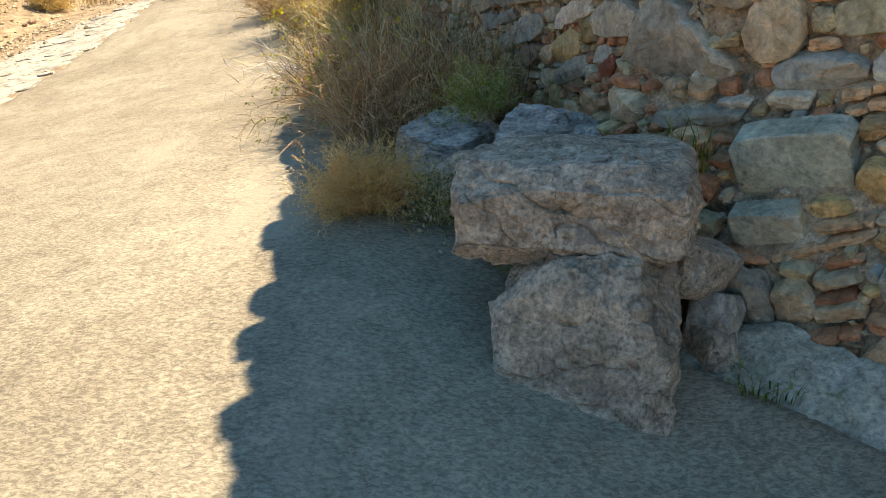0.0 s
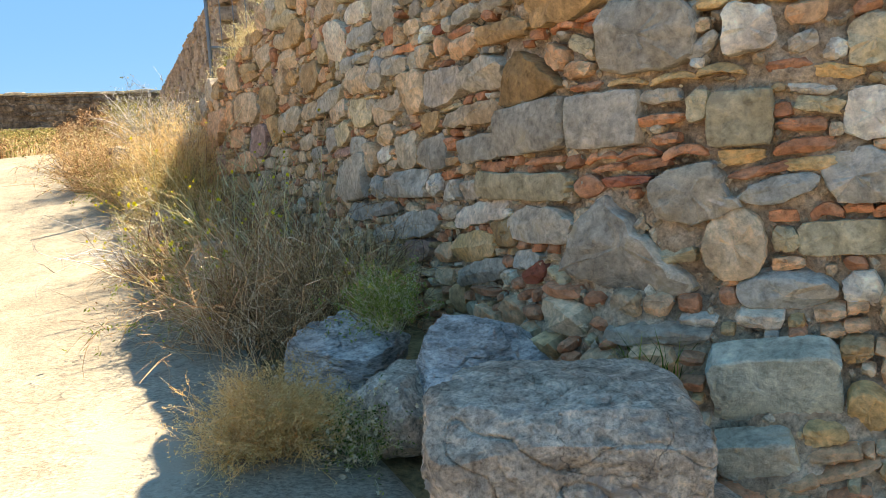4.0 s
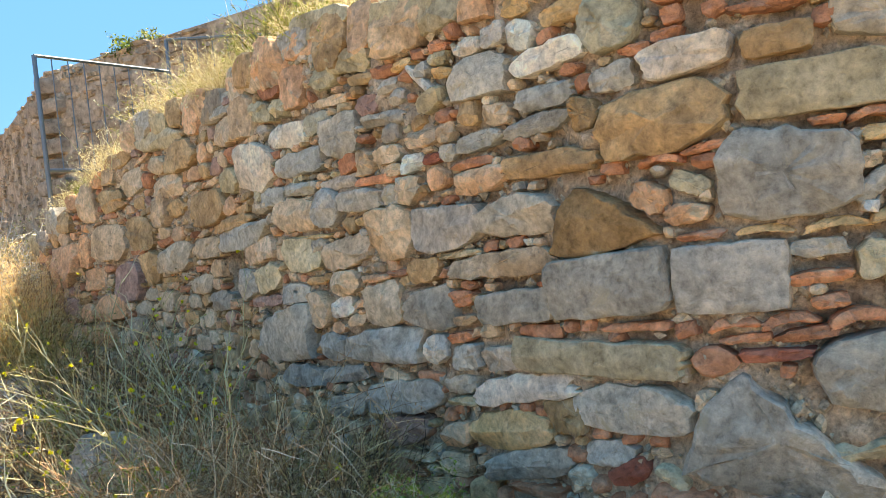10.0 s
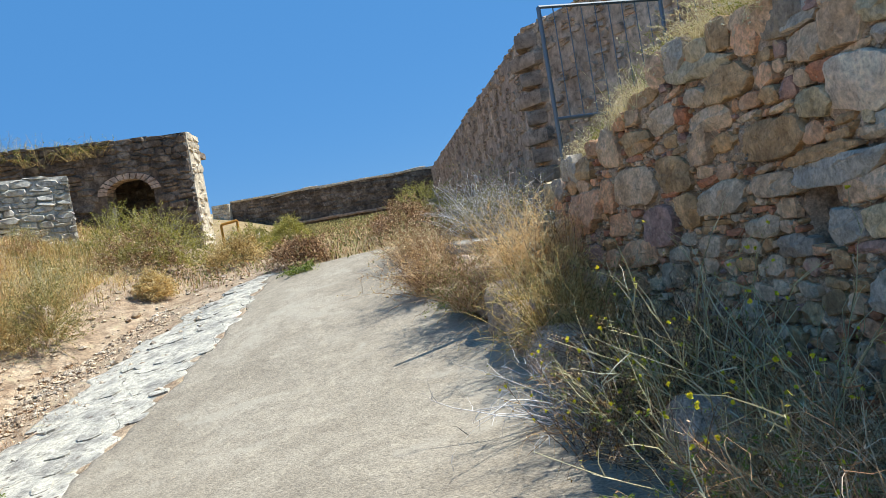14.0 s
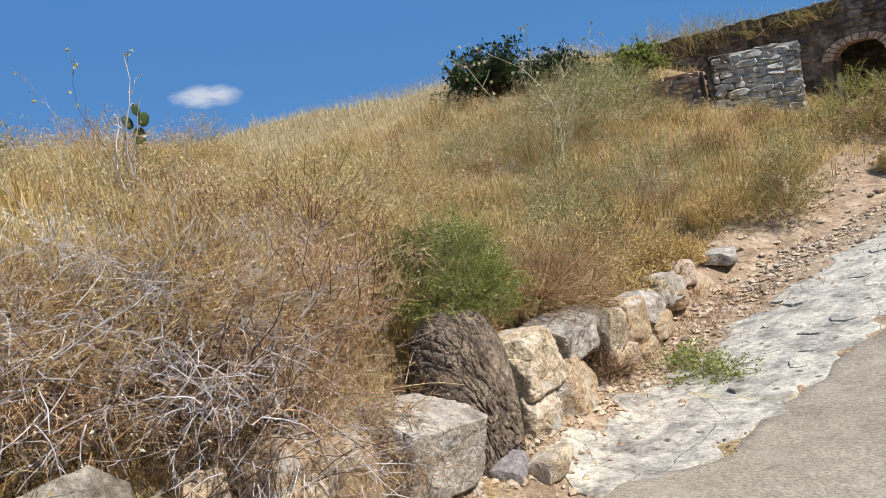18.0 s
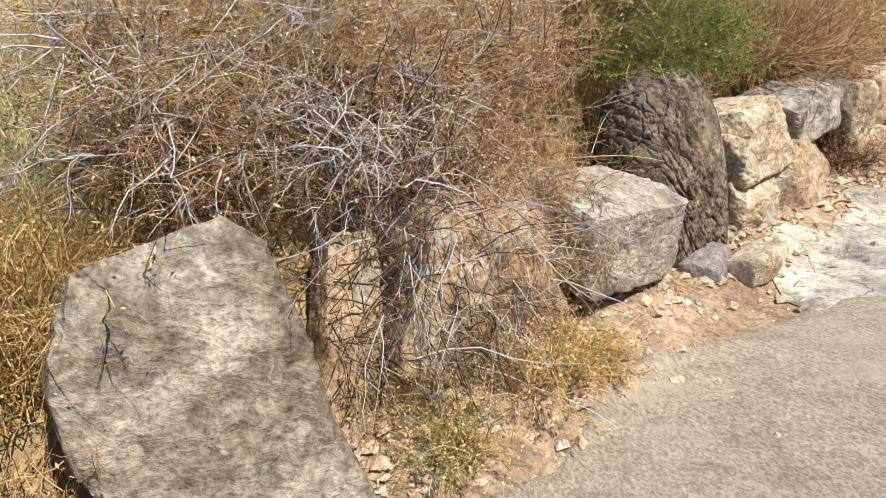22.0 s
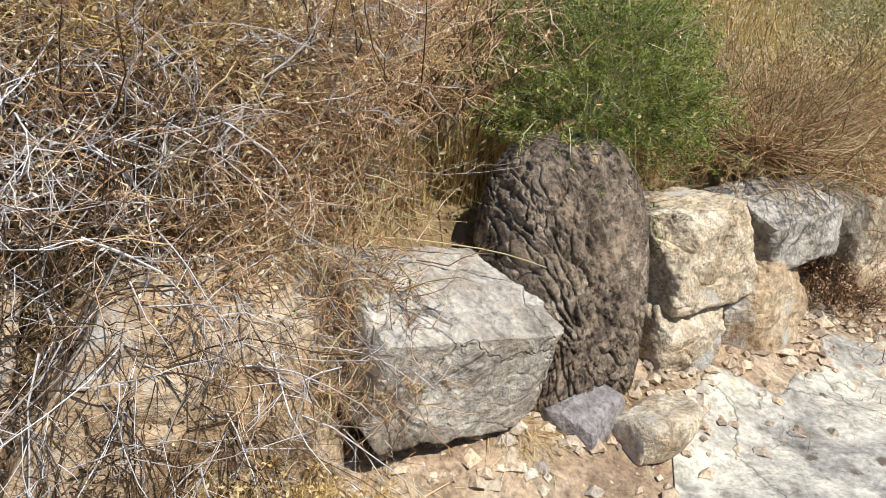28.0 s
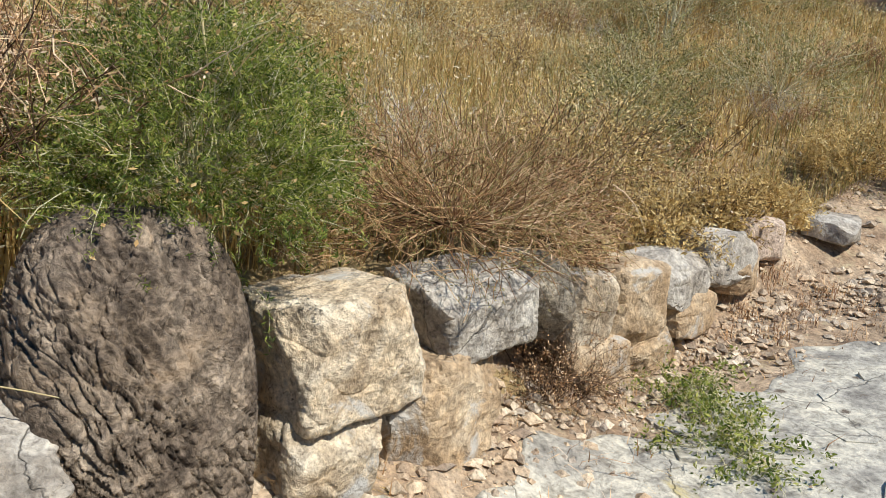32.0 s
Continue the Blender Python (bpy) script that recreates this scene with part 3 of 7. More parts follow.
def bush(name, at, radius, height, label, category, stem_mat, leaf_mat, stems=160, twigs=900, leafs=6000, leaf_size=0.03, thick=0.004, spread=1.0, lean=(0, 0, 0), droop=0.3, heads=0, group="", foot=0.25, aspect=2.4, twig_mat=None, head_mat=None, head_label="pale dry seed heads", head_size=0.022, twig_len=1.0, wild=0.75):
    """A shrub: stems from one foot, twigs off the stems, leaves or seed heads along the twigs."""
    e = thing(name, label, category, group, at=at)
    a, r = rng.uniform(0, 2 * math.pi, stems), np.sqrt(rng.uniform(0, 1, stems)) * radius * foot
    base = np.stack([np.cos(a) * r, np.sin(a) * r, 0 * a - 0.04], -1)
    way = cone_ways(stems, spread * radius / height, lean)
    ln = height * rng.uniform(0.55, 1.12, stems) * np.sqrt(1 + (way[:, 0] ** 2 + way[:, 1] ** 2) * 0.35)
    V, Fq, pts = tubes(base, way, ln, rng.normal(0, 0.35, stems), thick * rng.uniform(0.7, 1.6, stems), 6, 3, droop, 0.17)
    part("stem_mass", tri_mesh(name + "_stems", V, Fq, stem_mat), e, kind="stuff")
    pick, seg = rng.integers(0, stems, twigs), rng.integers(2, 6, twigs)
    f = rng.uniform(0, 1, twigs)[:, None]
    tb = pts[pick, seg] * (1 - f) + pts[pick, seg + 1] * f
    tw = (pts[pick, seg + 1] - pts[pick, seg]) / (np.linalg.norm(pts[pick, seg + 1] - pts[pick, seg], axis=1, keepdims=True) + 1e-9) + rng.normal(0, wild, (twigs, 3))
    tl = height * rng.uniform(0.12, 0.36, twigs) * twig_len
    V, Fq, tp = tubes(tb, tw, tl, rng.normal(0, 0.5, twigs), thick * 0.62 * rng.uniform(0.7, 1.3, twigs), 3, 2, droop * 0.5, 0.3)
    part("twig_mass", tri_mesh(name + "_twigs", V, Fq, twig_mat or stem_mat), e, kind="stuff")
    if leafs:
        pk, sg, ff = rng.integers(0, twigs, leafs), rng.integers(0, 3, leafs), rng.uniform(0, 1, leafs)[:, None]
        lp = tp[pk, sg] * (1 - ff) + tp[pk, sg + 1] * ff + rng.normal(0, leaf_size * 0.5, (leafs, 3))
        V, Fq = leaves(lp, leaf_size * rng.uniform(0.6, 1.4, leafs), aspect)
        part("foliage", tri_mesh(name + "_leaves", V, Fq, leaf_mat, False), e, kind="stuff")
    if heads:
        pk = rng.integers(0, twigs, heads)
        V, Fq = leaves(np.repeat(tp[pk, 3], 4, 0) + rng.normal(0, 0.004, (heads * 4, 3)), np.full(heads * 4, head_size), 1.2)
        part("flower_mass", tri_mesh(name + "_heads", V, Fq, head_mat or M["puff"], False), e, head_label, "stuff")
    return e


def thicket(name, label, mat, n, length, thick, span, profile, deep=0.35, twigs=3, up=0.35, out=0.25, kink=0.30, ends=None):
    """A tangle of dead stems filling a hanging mass: span: from and to along y; profile: (x, z) down its outer side; ends: where along the profile it stops, by y."""
    e = thing(name, label, "shrub")
    y = rng.uniform(span[0], span[1], n)
    v = rng.uniform(0, 1, n) * (1 if ends is None else np.interp(y, *ends))
    at = np.linspace(0, 1, len(profile))
    px, pz = np.interp(v, at, [p[0] for p in profile]), np.interp(v, at, [p[1] for p in profile])
    back = rng.exponential(0.4, n).clip(0, 1.6) * deep
    base = np.stack([px - back - 0.2 * (y - 3.9) + 0.05 * np.sin(y * 7), y, pz - 0.2 * back + 0.06 * np.sin(y * 5.0 + 1)], -1)
    way = rng.normal(size=(n, 3)) * np.array([0.8, 1.0, 0.8]) + np.array([out, 0, up])
    way[:, 2] -= 1.3 * np.clip(v - 0.5, 0, 1)
    ln = length * rng.uniform(0.5, 1.4, n)
    V, Fq, pts = tubes(base, way, ln, rng.normal(0, 0.6, n), thick * rng.uniform(0.6, 1.5, n), 5, 3, 0.35, kink)
    part("stem_mass", tri_mesh(name + "_stems", V, Fq, mat), e, kind="stuff")
    m = n * twigs
    pk, sg, f = rng.integers(0, n, m), rng.integers(1, 5, m), rng.uniform(0, 1, m)[:, None]
    tb = pts[pk, sg] * (1 - f) + pts[pk, sg + 1] * f
    tw = (pts[pk, sg + 1] - pts[pk, sg]) / (ln[pk, None] / 5) + rng.normal(0, 0.7, (m, 3))
    V, Fq, _ = tubes(tb, tw, length * rng.uniform(0.15, 0.5, m), rng.normal(0, 0.5, m), thick * 0.55 * rng.uniform(0.7, 1.3, m), 3, 3, 0.1, kink)
    part("twig_mass", tri_mesh(name + "_twigs", V, Fq, mat), e, kind="stuff")
    return e


def dome(name, at, radii, label, category, stem_mat, leaf_mat, sprigs=500, per=60, sprig=0.14, leaf=0.02, aspect=5.0, thick=0.0018, group="", hollow=0.55, wild=0.5, bits=None, lumps=0.22):
    """A rounded shrub: sprigs standing out all over an uneven dome, each with its own bunch of small leaves."""
    e = thing(name, label, category, group, at=at)
    R = np.array(radii)
    d = rng.normal(size=(sprigs, 3))
    d[:, 2] = np.abs(d[:, 2]) * 1.1 - 0.22
    d /= np.linalg.norm(d, axis=1, keepdims=True)
    ph = rng.uniform(0, 6.28, 3)
    swell = 1 + lumps * (np.sin(d[:, 0] * 4 + ph[0]) * np.sin(d[:, 1] * 4 + ph[1]) + 0.6 * np.sin(d[:, 2] * 7 + ph[2]) * np.cos(d[:, 0] * 6))
    base = d * R * (swell * (hollow + (1 - hollow) * rng.uniform(0, 1, sprigs) ** 0.6))[:, None]
    way = d + rng.normal(0, wild, (sprigs, 3)) + np.array([0, 0, 0.25])
    V, Fq, pts = tubes(base, way, sprig * rng.uniform(0.5, 1.5, sprigs), rng.normal(0, 0.5, sprigs), thick * rng.uniform(0.7, 1.4, sprigs), 4, 3, 0.15, 0.18)
    part("stem_mass", tri_mesh(name + "_stems", V, Fq, stem_mat), e, kind="stuff")
    n = max(60, sprigs // 6)
    w2 = base[rng.integers(0, sprigs, n)]
    foot = w2 * np.array([0.12, 0.12, 0.0])
    V, Fq, _ = tubes(foot, w2 - foot, np.linalg.norm(w2 - foot, axis=1) * 1.1, rng.normal(0, 0.3, n), np.full(n, thick * 1.5), 5, 3, 0.0, 0.12)
    part("limb_mass", tri_mesh(name + "_limbs", V, Fq, stem_mat), e, kind="stuff")
    m = sprigs * per
    pk, sg, f = np.repeat(np.arange(sprigs), per), rng.integers(0, 4, m), rng.uniform(0, 1, m)[:, None]
    lp = pts[pk, sg] * (1 - f) + pts[pk, sg + 1] * f + rng.normal(0, leaf * 0.45, (m, 3))
    V, Fq = leaves(lp, leaf * rng.uniform(0.5, 1.4, m), aspect)
    part("foliage", tri_mesh(name + "_leaves", V, Fq, leaf_mat, False), e, kind="stuff")
    if bits:
        V, Fq = leaves(pts[rng.integers(0, sprigs, 500), 4], rng.uniform(0.012, 0.03, 500), 2.0)
        part("flower_mass", tri_mesh(name + "_bits", V, Fq, bits, False), e, "orange and straw-coloured dead tips", "stuff")
    return e


def tuft(name, at, radius, height, count, mat, label, width=0.006, lean=0.45, group="tufts of grass"):
    a, r = rng.uniform(0, 2 * math.pi, count), np.sqrt(rng.uniform(0, 1, count)) * radius
    base = np.stack([np.cos(a) * r, np.sin(a) * r, 0 * a - 0.03], -1)
    V, Fc = blades(base, height * rng.uniform(0.45, 1.15, count), width * rng.uniform(0.7, 1.3, count), np.abs(rng.normal(lean, 0.25, count)), a + rng.normal(0, 0.9, count))
    o = new(name, tri_mesh(name, V, Fc, mat, False))
    o.location = at
    return tagged(o, label, "grass", group, "stuff")


def ground_z(x, y):
    return float(land(x, y))


# ---- the ground ----
gx = np.concatenate([np.linspace(-900, -60, 12), np.linspace(-50, -14, 37), np.linspace(-13.6, 3, 110), np.linspace(4, 50, 24), np.linspace(70, 900, 10)])
gy = np.concatenate([np.linspace(-900, -50, 10), np.linspace(-40, -6, 18), np.linspace(-5, 17, 130), np.linspace(18, 60, 43), np.linspace(75, 900, 12)])


def sheet(X, Y):
    near = np.clip(1 - np.abs(Y - 6) / 60, 0, 1)
    d = np.maximum(row_x(Y) - X, 0)
    far_fall = -0.25 * np.maximum(-X - 32, 0) - 0.06 * np.maximum(Y - 60, 0)
    return land(np.maximum(X, -60), np.clip(Y, -40, 90)) + far_fall + near * smooth(d / 1.5) * (0.12 * lump(X, Y, 0.45) + 0.05 * lump(X, Y, 1.6)) - 0.02


ground = new("ground", grid_mesh("ground", gx, gy, sheet, M["straw_soil"]))
tagged(ground, "dry straw-covered soil of the hillside", "ground", "", "structure")

ys = np.linspace(-8, 14.9, 120)
ramp_l = np.interp(ys, (-8, 0, 2, 3.5, 4.0, 4.4, 5.2, 5.8, 6.2, 7.6, 8.9, 11.75, 14, 15), (-3.6, -4.4, -4.7, -4.98, -5.12, -5.42, -5.56, -5.5, -5.15, -5.3, -5.35, -5.25, -5.35, -5.45)) + 0.05 * np.sin(ys * 5.1) + 0.03 * np.sin(ys * 13.0)
ramp_r = np.interp(ys, (-8, 0, 1.5, 2.3, 3, 4, 6, 8, 10, 12, 15), (3.2, 2.4, 1.6, 0.9, 0.1, -0.3, -0.7, -1.0, -1.8, -2.3, -2.8)) + 0.06 * np.sin(ys * 4.3)
road = new("road", strip_mesh("road", ramp_l, ramp_r, ys, 60, M["concrete"], 0.015, 0.004))
tagged(road, "sunlit broomed grey concrete ramp with fine cracks", "ramp", "", "structure")

ys = np.linspace(2.0, 26, 140)
soil_l = row_x(ys) - 0.25 - 1.2 * smooth((ys - 9) / 4)
soil = new("bare_soil", strip_mesh("bare_soil", soil_l, soil_l * 0 + np.interp(ys, (2, 4.4, 6.2, 15, 26), (-4.6, -4.9, -5.3, -5.0, -7.5)), ys, 40, M["soil"], 0.006, 0.012))
tagged(soil, "reddish stony soil beside the ramp", "ground", "", "structure")

# ---- the rubble wall ----
FACE = ((3.2, 0.2), (2.4, 1.4), (1.45, 2.5), (1.05, 2.87), (0.82, 3.27), (0.70, 3.78), (0.60, 4.3), (0.33, 5.55), (0.15, 7.0), (-0.1, 7.9), (-0.6, 9.0), (-0.85, 10.17))
fx, fy = np.array([p[0] for p in FACE]), np.array([p[1] for p in FACE])
fu = np.concatenate([[0], np.cumsum(np.hypot(np.diff(fx), np.diff(fy)))])
WALL_END = float(fu[-1])


def face(u):
    x = sum(np.interp(u + k, fu, fx) for k in (-0.15, 0.0, 0.15)) / 3
    y = sum(np.interp(u + k, fu, fy) for k in (-0.15, 0.0, 0.15)) / 3
    return x, y


def face_frame(u):
    """The tangent along the wall and the normal out of its face."""
    x0, y0 = face(u - 0.05)
    x1, y1 = face(u + 0.05)
    t = np.array([x1 - x0, y1 - y0, 0.0])
    t /= np.linalg.norm(t)
    return t, np.array([-t[1], t[0], 0.0])


def batter_out(u, z):
    """How far the foot of the wall stands forward of its upper face."""
    return 0.35 * max(0.0, 1.1 - z) * min(1.0, max(0.0, 4.8 - u))


def wall_top(u):
    return np.interp(u, (0, 3.15, 3.4, 3.8, 4.2, 4.7, 5.1, 5.5, 6.2, 7.0, 8.0, 8.6, 9.2, 9.9, 10.6, 11.1), (3.45, 3.4, 3.2, 3.03, 2.93, 2.86, 2.81, 2.85, 2.9, 2.88, 2.95, 2.86, 2.6, 2.36, 2.2, 2.05))


def foot(u):
    x, y = face(u)
    return ground_z(x, y)


us, nz = np.linspace(0, WALL_END, 460), 110
V, Fq = [], []
for u in us:
    t, nrm = face_frame(u)
    x, y = face(u)
    zb, zt = foot(u) - 0.4, float(wall_top(u)) - 0.04
    for k in range(nz):
        z = zb + (zt - zb) * k / (nz - 1)
        hole = smooth((0.15 - abs(u - 7.13)) / 0.03) * smooth((0.19 - abs(z - 1.72)) / 0.04)
        p = Vector((x, y, z))
        dd = -0.55 * float(hole) - 0.022 + 0.05 * noise.noise(p * 4) + 0.035 * noise.noise(p * 13) + 0.022 * noise.noise(p * 31)
        dd += batter_out(u, z)
        V.append((x + nrm[0] * dd, y + nrm[1] * dd, z + (0.05 * noise.noise(Vector((u * 4, 0, 1))) if k == nz - 1 else 0)))
    V.append((x - nrm[0] * 0.62, y - nrm[1] * 0.62, zt))
    V.append((x - nrm[0] * 0.62, y - nrm[1] * 0.62, zb))
rowlen = nz + 2
for i in range(len(us) - 1):
    for k in range(rowlen):
        a, b = i * rowlen + k, i * rowlen + (k + 1) % rowlen
        Fq.append((a, a + rowlen, b + rowlen, b))
wall = new("wall_rubble", tri_mesh("wall_rubble", V, [f[::-1] for f in Fq], M["mortar"]))
tagged(wall, "old rubble wall of mixed stones and red bricks in earth mortar", "wall", "", "structure")
cap_at = [(len(us) - 1) * rowlen + k for k in range(rowlen)]
bm = bmesh.new()
bm.from_mesh(wall.data)
bm.verts.ensure_lookup_table()
bm.faces.new([bm.verts[i] for i in cap_at])
bm.to_mesh(wall.data)
bm.free()

# outlines of the few stones with a shape of their own, seen from the ramp: across and up, each from -1 to 1
OWN_SHAPE = {
    "Q": ((-1, -0.7), (-0.86, 0.03), (-0.67, 0.5), (-0.4, 1), (-0.15, 0.77), (0.15, 0.3), (0.59, -0.17), (1, -0.67), (0.7, -0.9), (0.2, -1), (-0.23, -0.93), (-0.67, -0.83)),
    "P": ((-1, 0.26), (-0.58, 0.8), (0.4, 1), (0.61, 0.66), (0.68, 0.06), (1, -0.48), (0.61, -0.77), (-0.02, -1), (-0.79, -0.77), (-0.9, -0.38)),
    "T": ((-1, -0.9), (-0.66, 0.44), (-0.37, 1), (0.2, 0.53), (0.68, -0.19), (1, -0.6), (0.4, -0.81), (-0.37, -1)),
    "F": ((-1, -0.5), (-0.67, 0.44), (-0.09, 0.9), (0.85, 1), (1, 0.53), (0.85, -0.21), (0.13, -1), (-0.67, -1)),
}


def stone_mesh(name, w, h, depth, shape, seed, mat, fine=True):
    """One wall stone: an uneven outline with broken corners and a faceted, chipped face standing proud of the mortar."""
    r = random.Random(seed)
    own = OWN_SHAPE.get(shape)
    big, pts = max(w, h), []
    if own:
        for i, (x0, z0) in enumerate(own):
            x1, z1 = own[(i + 1) % len(own)]
            for f in (0.0, 0.33, 0.66):
                pts.append((-(x0 + (x1 - x0) * f + r.uniform(-0.03, 0.03)), z0 + (z1 - z0) * f + r.uniform(-0.04, 0.04)))
    else:
        n = 28 if fine else 12
        power = {"B": 9.0, "R": 2.1}.get(shape, 8.0 if h < 0.06 else r.uniform(4.4, 9.0))
        loose = {"B": 0.015, "R": 0.02}.get(shape, 0.06)
        a2, a3, p2, p3 = r.uniform(0, loose), r.uniform(0, loose), r.uniform(0, 6.3), r.uniform(0, 6.3)
        for k in range(n):
            a = 2 * math.pi * (k + 0.5) / n
            c, sn = math.cos(a), math.sin(a)
            q = (abs(c) ** power + abs(sn) ** power) ** (-1 / power) * (1 + a2 * math.cos(2 * a + p2) + a3 * math.cos(3 * a + p3) + r.gauss(0, 0.016 if shape in ("B", "R") else 0.034))
            pts.append((c * q, sn * q))
        for _ in range(0 if shape == "R" else 1 if shape == "B" else r.randint(3, 5)):
            a = r.choice((0.8, 2.35, 3.9, 5.5)) + r.gauss(0, 0.4)
            c, sn, lim = math.cos(a), math.sin(a), r.uniform(0.9, 1.2) if shape != "B" else 1.25
            pts = [(x - c * max(0, x * c + z * sn - lim), z - sn * max(0, x * c + z * sn - lim)) for x, z in pts]
    skew, wedge = (0, 0) if own or shape in "BR" and shape else (r.uniform(-0.12, 0.12), r.uniform(-0.13, 0.13))
    pts = [((x + skew * z * h / w) * w / 2, z * (1 + wedge * x) * h / 2) for x, z in pts]
    if shape == "A":
        pts = [(x, z + h * 0.75 * (0.5 - (2 * x / w) ** 2)) for x, z in pts]
    off = Vector((seed * 1.7, seed * 0.9, 0))
    planes = [(1.0, r.uniform(-0.3, 0.3), r.uniform(-0.3, 0.3))] + [(r.uniform(1.02, 1.35), r.uniform(-1.4, 1.4), r.uniform(-1.4, 1.4)) for _ in range(4)]
    V = []
    steps = ((1.0, -1.3), (1.0, 0.5), (0.985, 0.86), (0.93, 0.97), (0.72, 1.0), (0.42, 1.0)) if fine else ((1.0, -1.3), (1.0, 0.7), (0.86, 1.0))
    flat = 0.5 if shape == "B" else 1.0
    for scale, dep in steps:
        for x, z in pts:
            x, z = x * scale, z * scale
            d = dep
            if dep > 0.3:
                cut = min(c + (a * x / w + b * z / h) * flat for c, a, b in planes)
                p = Vector((x, z, 0)) / big
                d = dep * cut + flat * min(1.0, dep) * (0.22 * noise.noise(p * 3.0 + off) + 0.22 * noise.noise(p * 8 + off) + 0.2 * noise.noise(p * 19 + off))
                x += 0.03 * big * noise.noise(p * 9 - off)
                z += 0.03 * big * noise.noise(p * 9 + off * 2)
            V.append((x, depth * d, z))
    V.append((0, depth * (min(c for c, _, _ in planes) + 0.3 * noise.noise(off)), 0))
    Fc, n = [], len(pts)
    for ring in range(len(steps) - 1):
        for k in range(n):
            Fc.append((ring * n + k, (ring + 1) * n + k, (ring + 1) * n + (k + 1) % n, ring * n + (k + 1) % n))
    last = (len(steps) - 1) * n
    Fc += [(last + k, last + n, last + (k + 1) % n) for k in range(n)]
    me = bpy.data.meshes.new(name)
    me.from_pydata(V, [], Fc)
    me.polygons.foreach_set("use_smooth", [True] * len(Fc))
    me.materials.append(mat)
    me.update()
    me.set_sharp_from_angle(angle=radians(28))
    return me


placed = []


def S(u, z, w, h, kind, shape="", tilt=0.0):
    """One stone of the wall: place along the wall, height, width, height of the stone, kind of stone, outline and tilt in degrees."""
    placed.append((u, z, w, h, kind, shape, tilt))


S(10.08, 1.86, 0.74, 0.353, 'p', '', 3)
S(6.39, 1.36, 0.64, 0.274, 'g', '', 7)
S(7.49, 2.16, 0.73, 0.233, 'b', '', 1)
S(9.17, 2.03, 0.53, 0.297, 't', '', 1)
S(3.66, 1.17, 0.54, 0.35, 'g', 'Q', -4)
S(6.60, 2.33, 0.53, 0.250, 'w', '', -8)
S(6.90, 1.95, 0.80, 0.149, 'g', '', 3)
S(8.94, 1.69, 0.38, 0.307, 'm', '', 5)
S(8.66, 2.07, 0.43, 0.252, 'b', '', -1)
S(7.85, 2.58, 0.51, 0.212, 'b', '', -1)
S(8.12, 1.85, 0.53, 0.200, 't', '', 6)
S(8.20, 2.74, 0.75, 0.140, 'y', '', -4)
S(4.17, 1.85, 0.44, 0.229, 'B', 'T', 3)
S(9.23, 1.49, 0.45, 0.220, 'p', '', 6)
S(3.12, 0.74, 0.38, 0.254, 'G', 'B', 9)
S(7.18, 2.80, 0.45, 0.207, 'd', '', -6)
S(5.46, 1.36, 0.58, 0.158, 'g', '', 4)
S(4.17, 1.63, 0.45, 0.201, 'd', 'B', 4)
S(3.59, 1.93, 0.36, 0.237, 'g', '', -4)
S(3.93, 2.13, 0.41, 0.195, 'b', '', 2)
S(9.44, 2.36, 0.30, 0.264, 't', '', 3)
S(4.26, 1.38, 0.67, 0.115, 'y', 'B', -0)
S(5.35, 1.13, 0.53, 0.144, 'g', '', 7)
S(4.94, 1.87, 0.42, 0.181, 'g', '', 1)
S(6.16, 2.02, 0.40, 0.178, 't', '', -1)
S(6.09, 1.81, 0.37, 0.189, 'y', '', 3)
S(8.71, 2.48, 0.35, 0.198, 't', '', 4)
S(5.31, 1.87, 0.29, 0.240, 't', '', 3)
S(8.54, 1.79, 0.28, 0.242, 'b', '', 12)
S(8.12, 2.39, 0.44, 0.150, 't', '', -2)
S(4.13, 1.22, 0.43, 0.153, 'g', '', 1)
S(3.40, 1.37, 0.31, 0.212, 'g', 'P', 2)
S(3.76, 1.64, 0.32, 0.197, 'g', 'B', 1)
S(6.68, 2.63, 0.28, 0.224, 't', '', 1)
S(4.68, 1.07, 0.45, 0.139, 'o', '', 11)
S(5.72, 2.92, 0.49, 0.125, 'y', '', -6)
S(9.05, 2.37, 0.35, 0.172, 'b', '', 1)
S(5.68, 1.80, 0.39, 0.147, 't', '', 6)
S(9.57, 1.99, 0.20, 0.284, 'p', '', 3)
S(6.03, 2.28, 0.47, 0.121, 'g', '', 1)
S(3.49, 2.16, 0.39, 0.143, 'y', 'B', -0)
S(5.64, 2.36, 0.29, 0.193, 'g', '', -2)
S(7.54, 1.90, 0.41, 0.135, 't', '', 0)
S(5.43, 1.55, 0.29, 0.188, 't', '', 7)
S(7.61, 2.79, 0.29, 0.188, 'p', '', -4)
S(8.27, 2.23, 0.22, 0.248, 't', '', -0)
S(5.10, 1.53, 0.33, 0.165, 'g', '', 7)
S(7.00, 2.60, 0.32, 0.169, 't', '', -2)
S(6.54, 1.69, 0.33, 0.159, 'y', '', 10)
S(4.55, 1.89, 0.37, 0.143, 'g', '', 2)
S(6.35, 2.80, 0.41, 0.129, 't', '', -3)
S(6.63, 1.85, 0.40, 0.132, 't', '', 6)
S(4.59, 1.24, 0.52, 0.101, 'w', '', 9)
S(6.23, 1.15, 0.43, 0.120, 'd', '', 6)
S(4.61, 0.95, 0.47, 0.108, 'g', '', 14)
S(3.26, 1.19, 0.20, 0.243, 't', 'R', 2)
S(6.14, 2.45, 0.40, 0.122, 'w', '', -2)
S(4.66, 1.71, 0.52, 0.094, 't', '', 4)
S(5.82, 2.03, 0.26, 0.191, 'g', 'R', 1)
S(4.89, 2.73, 0.33, 0.148, 'y', '', -8)
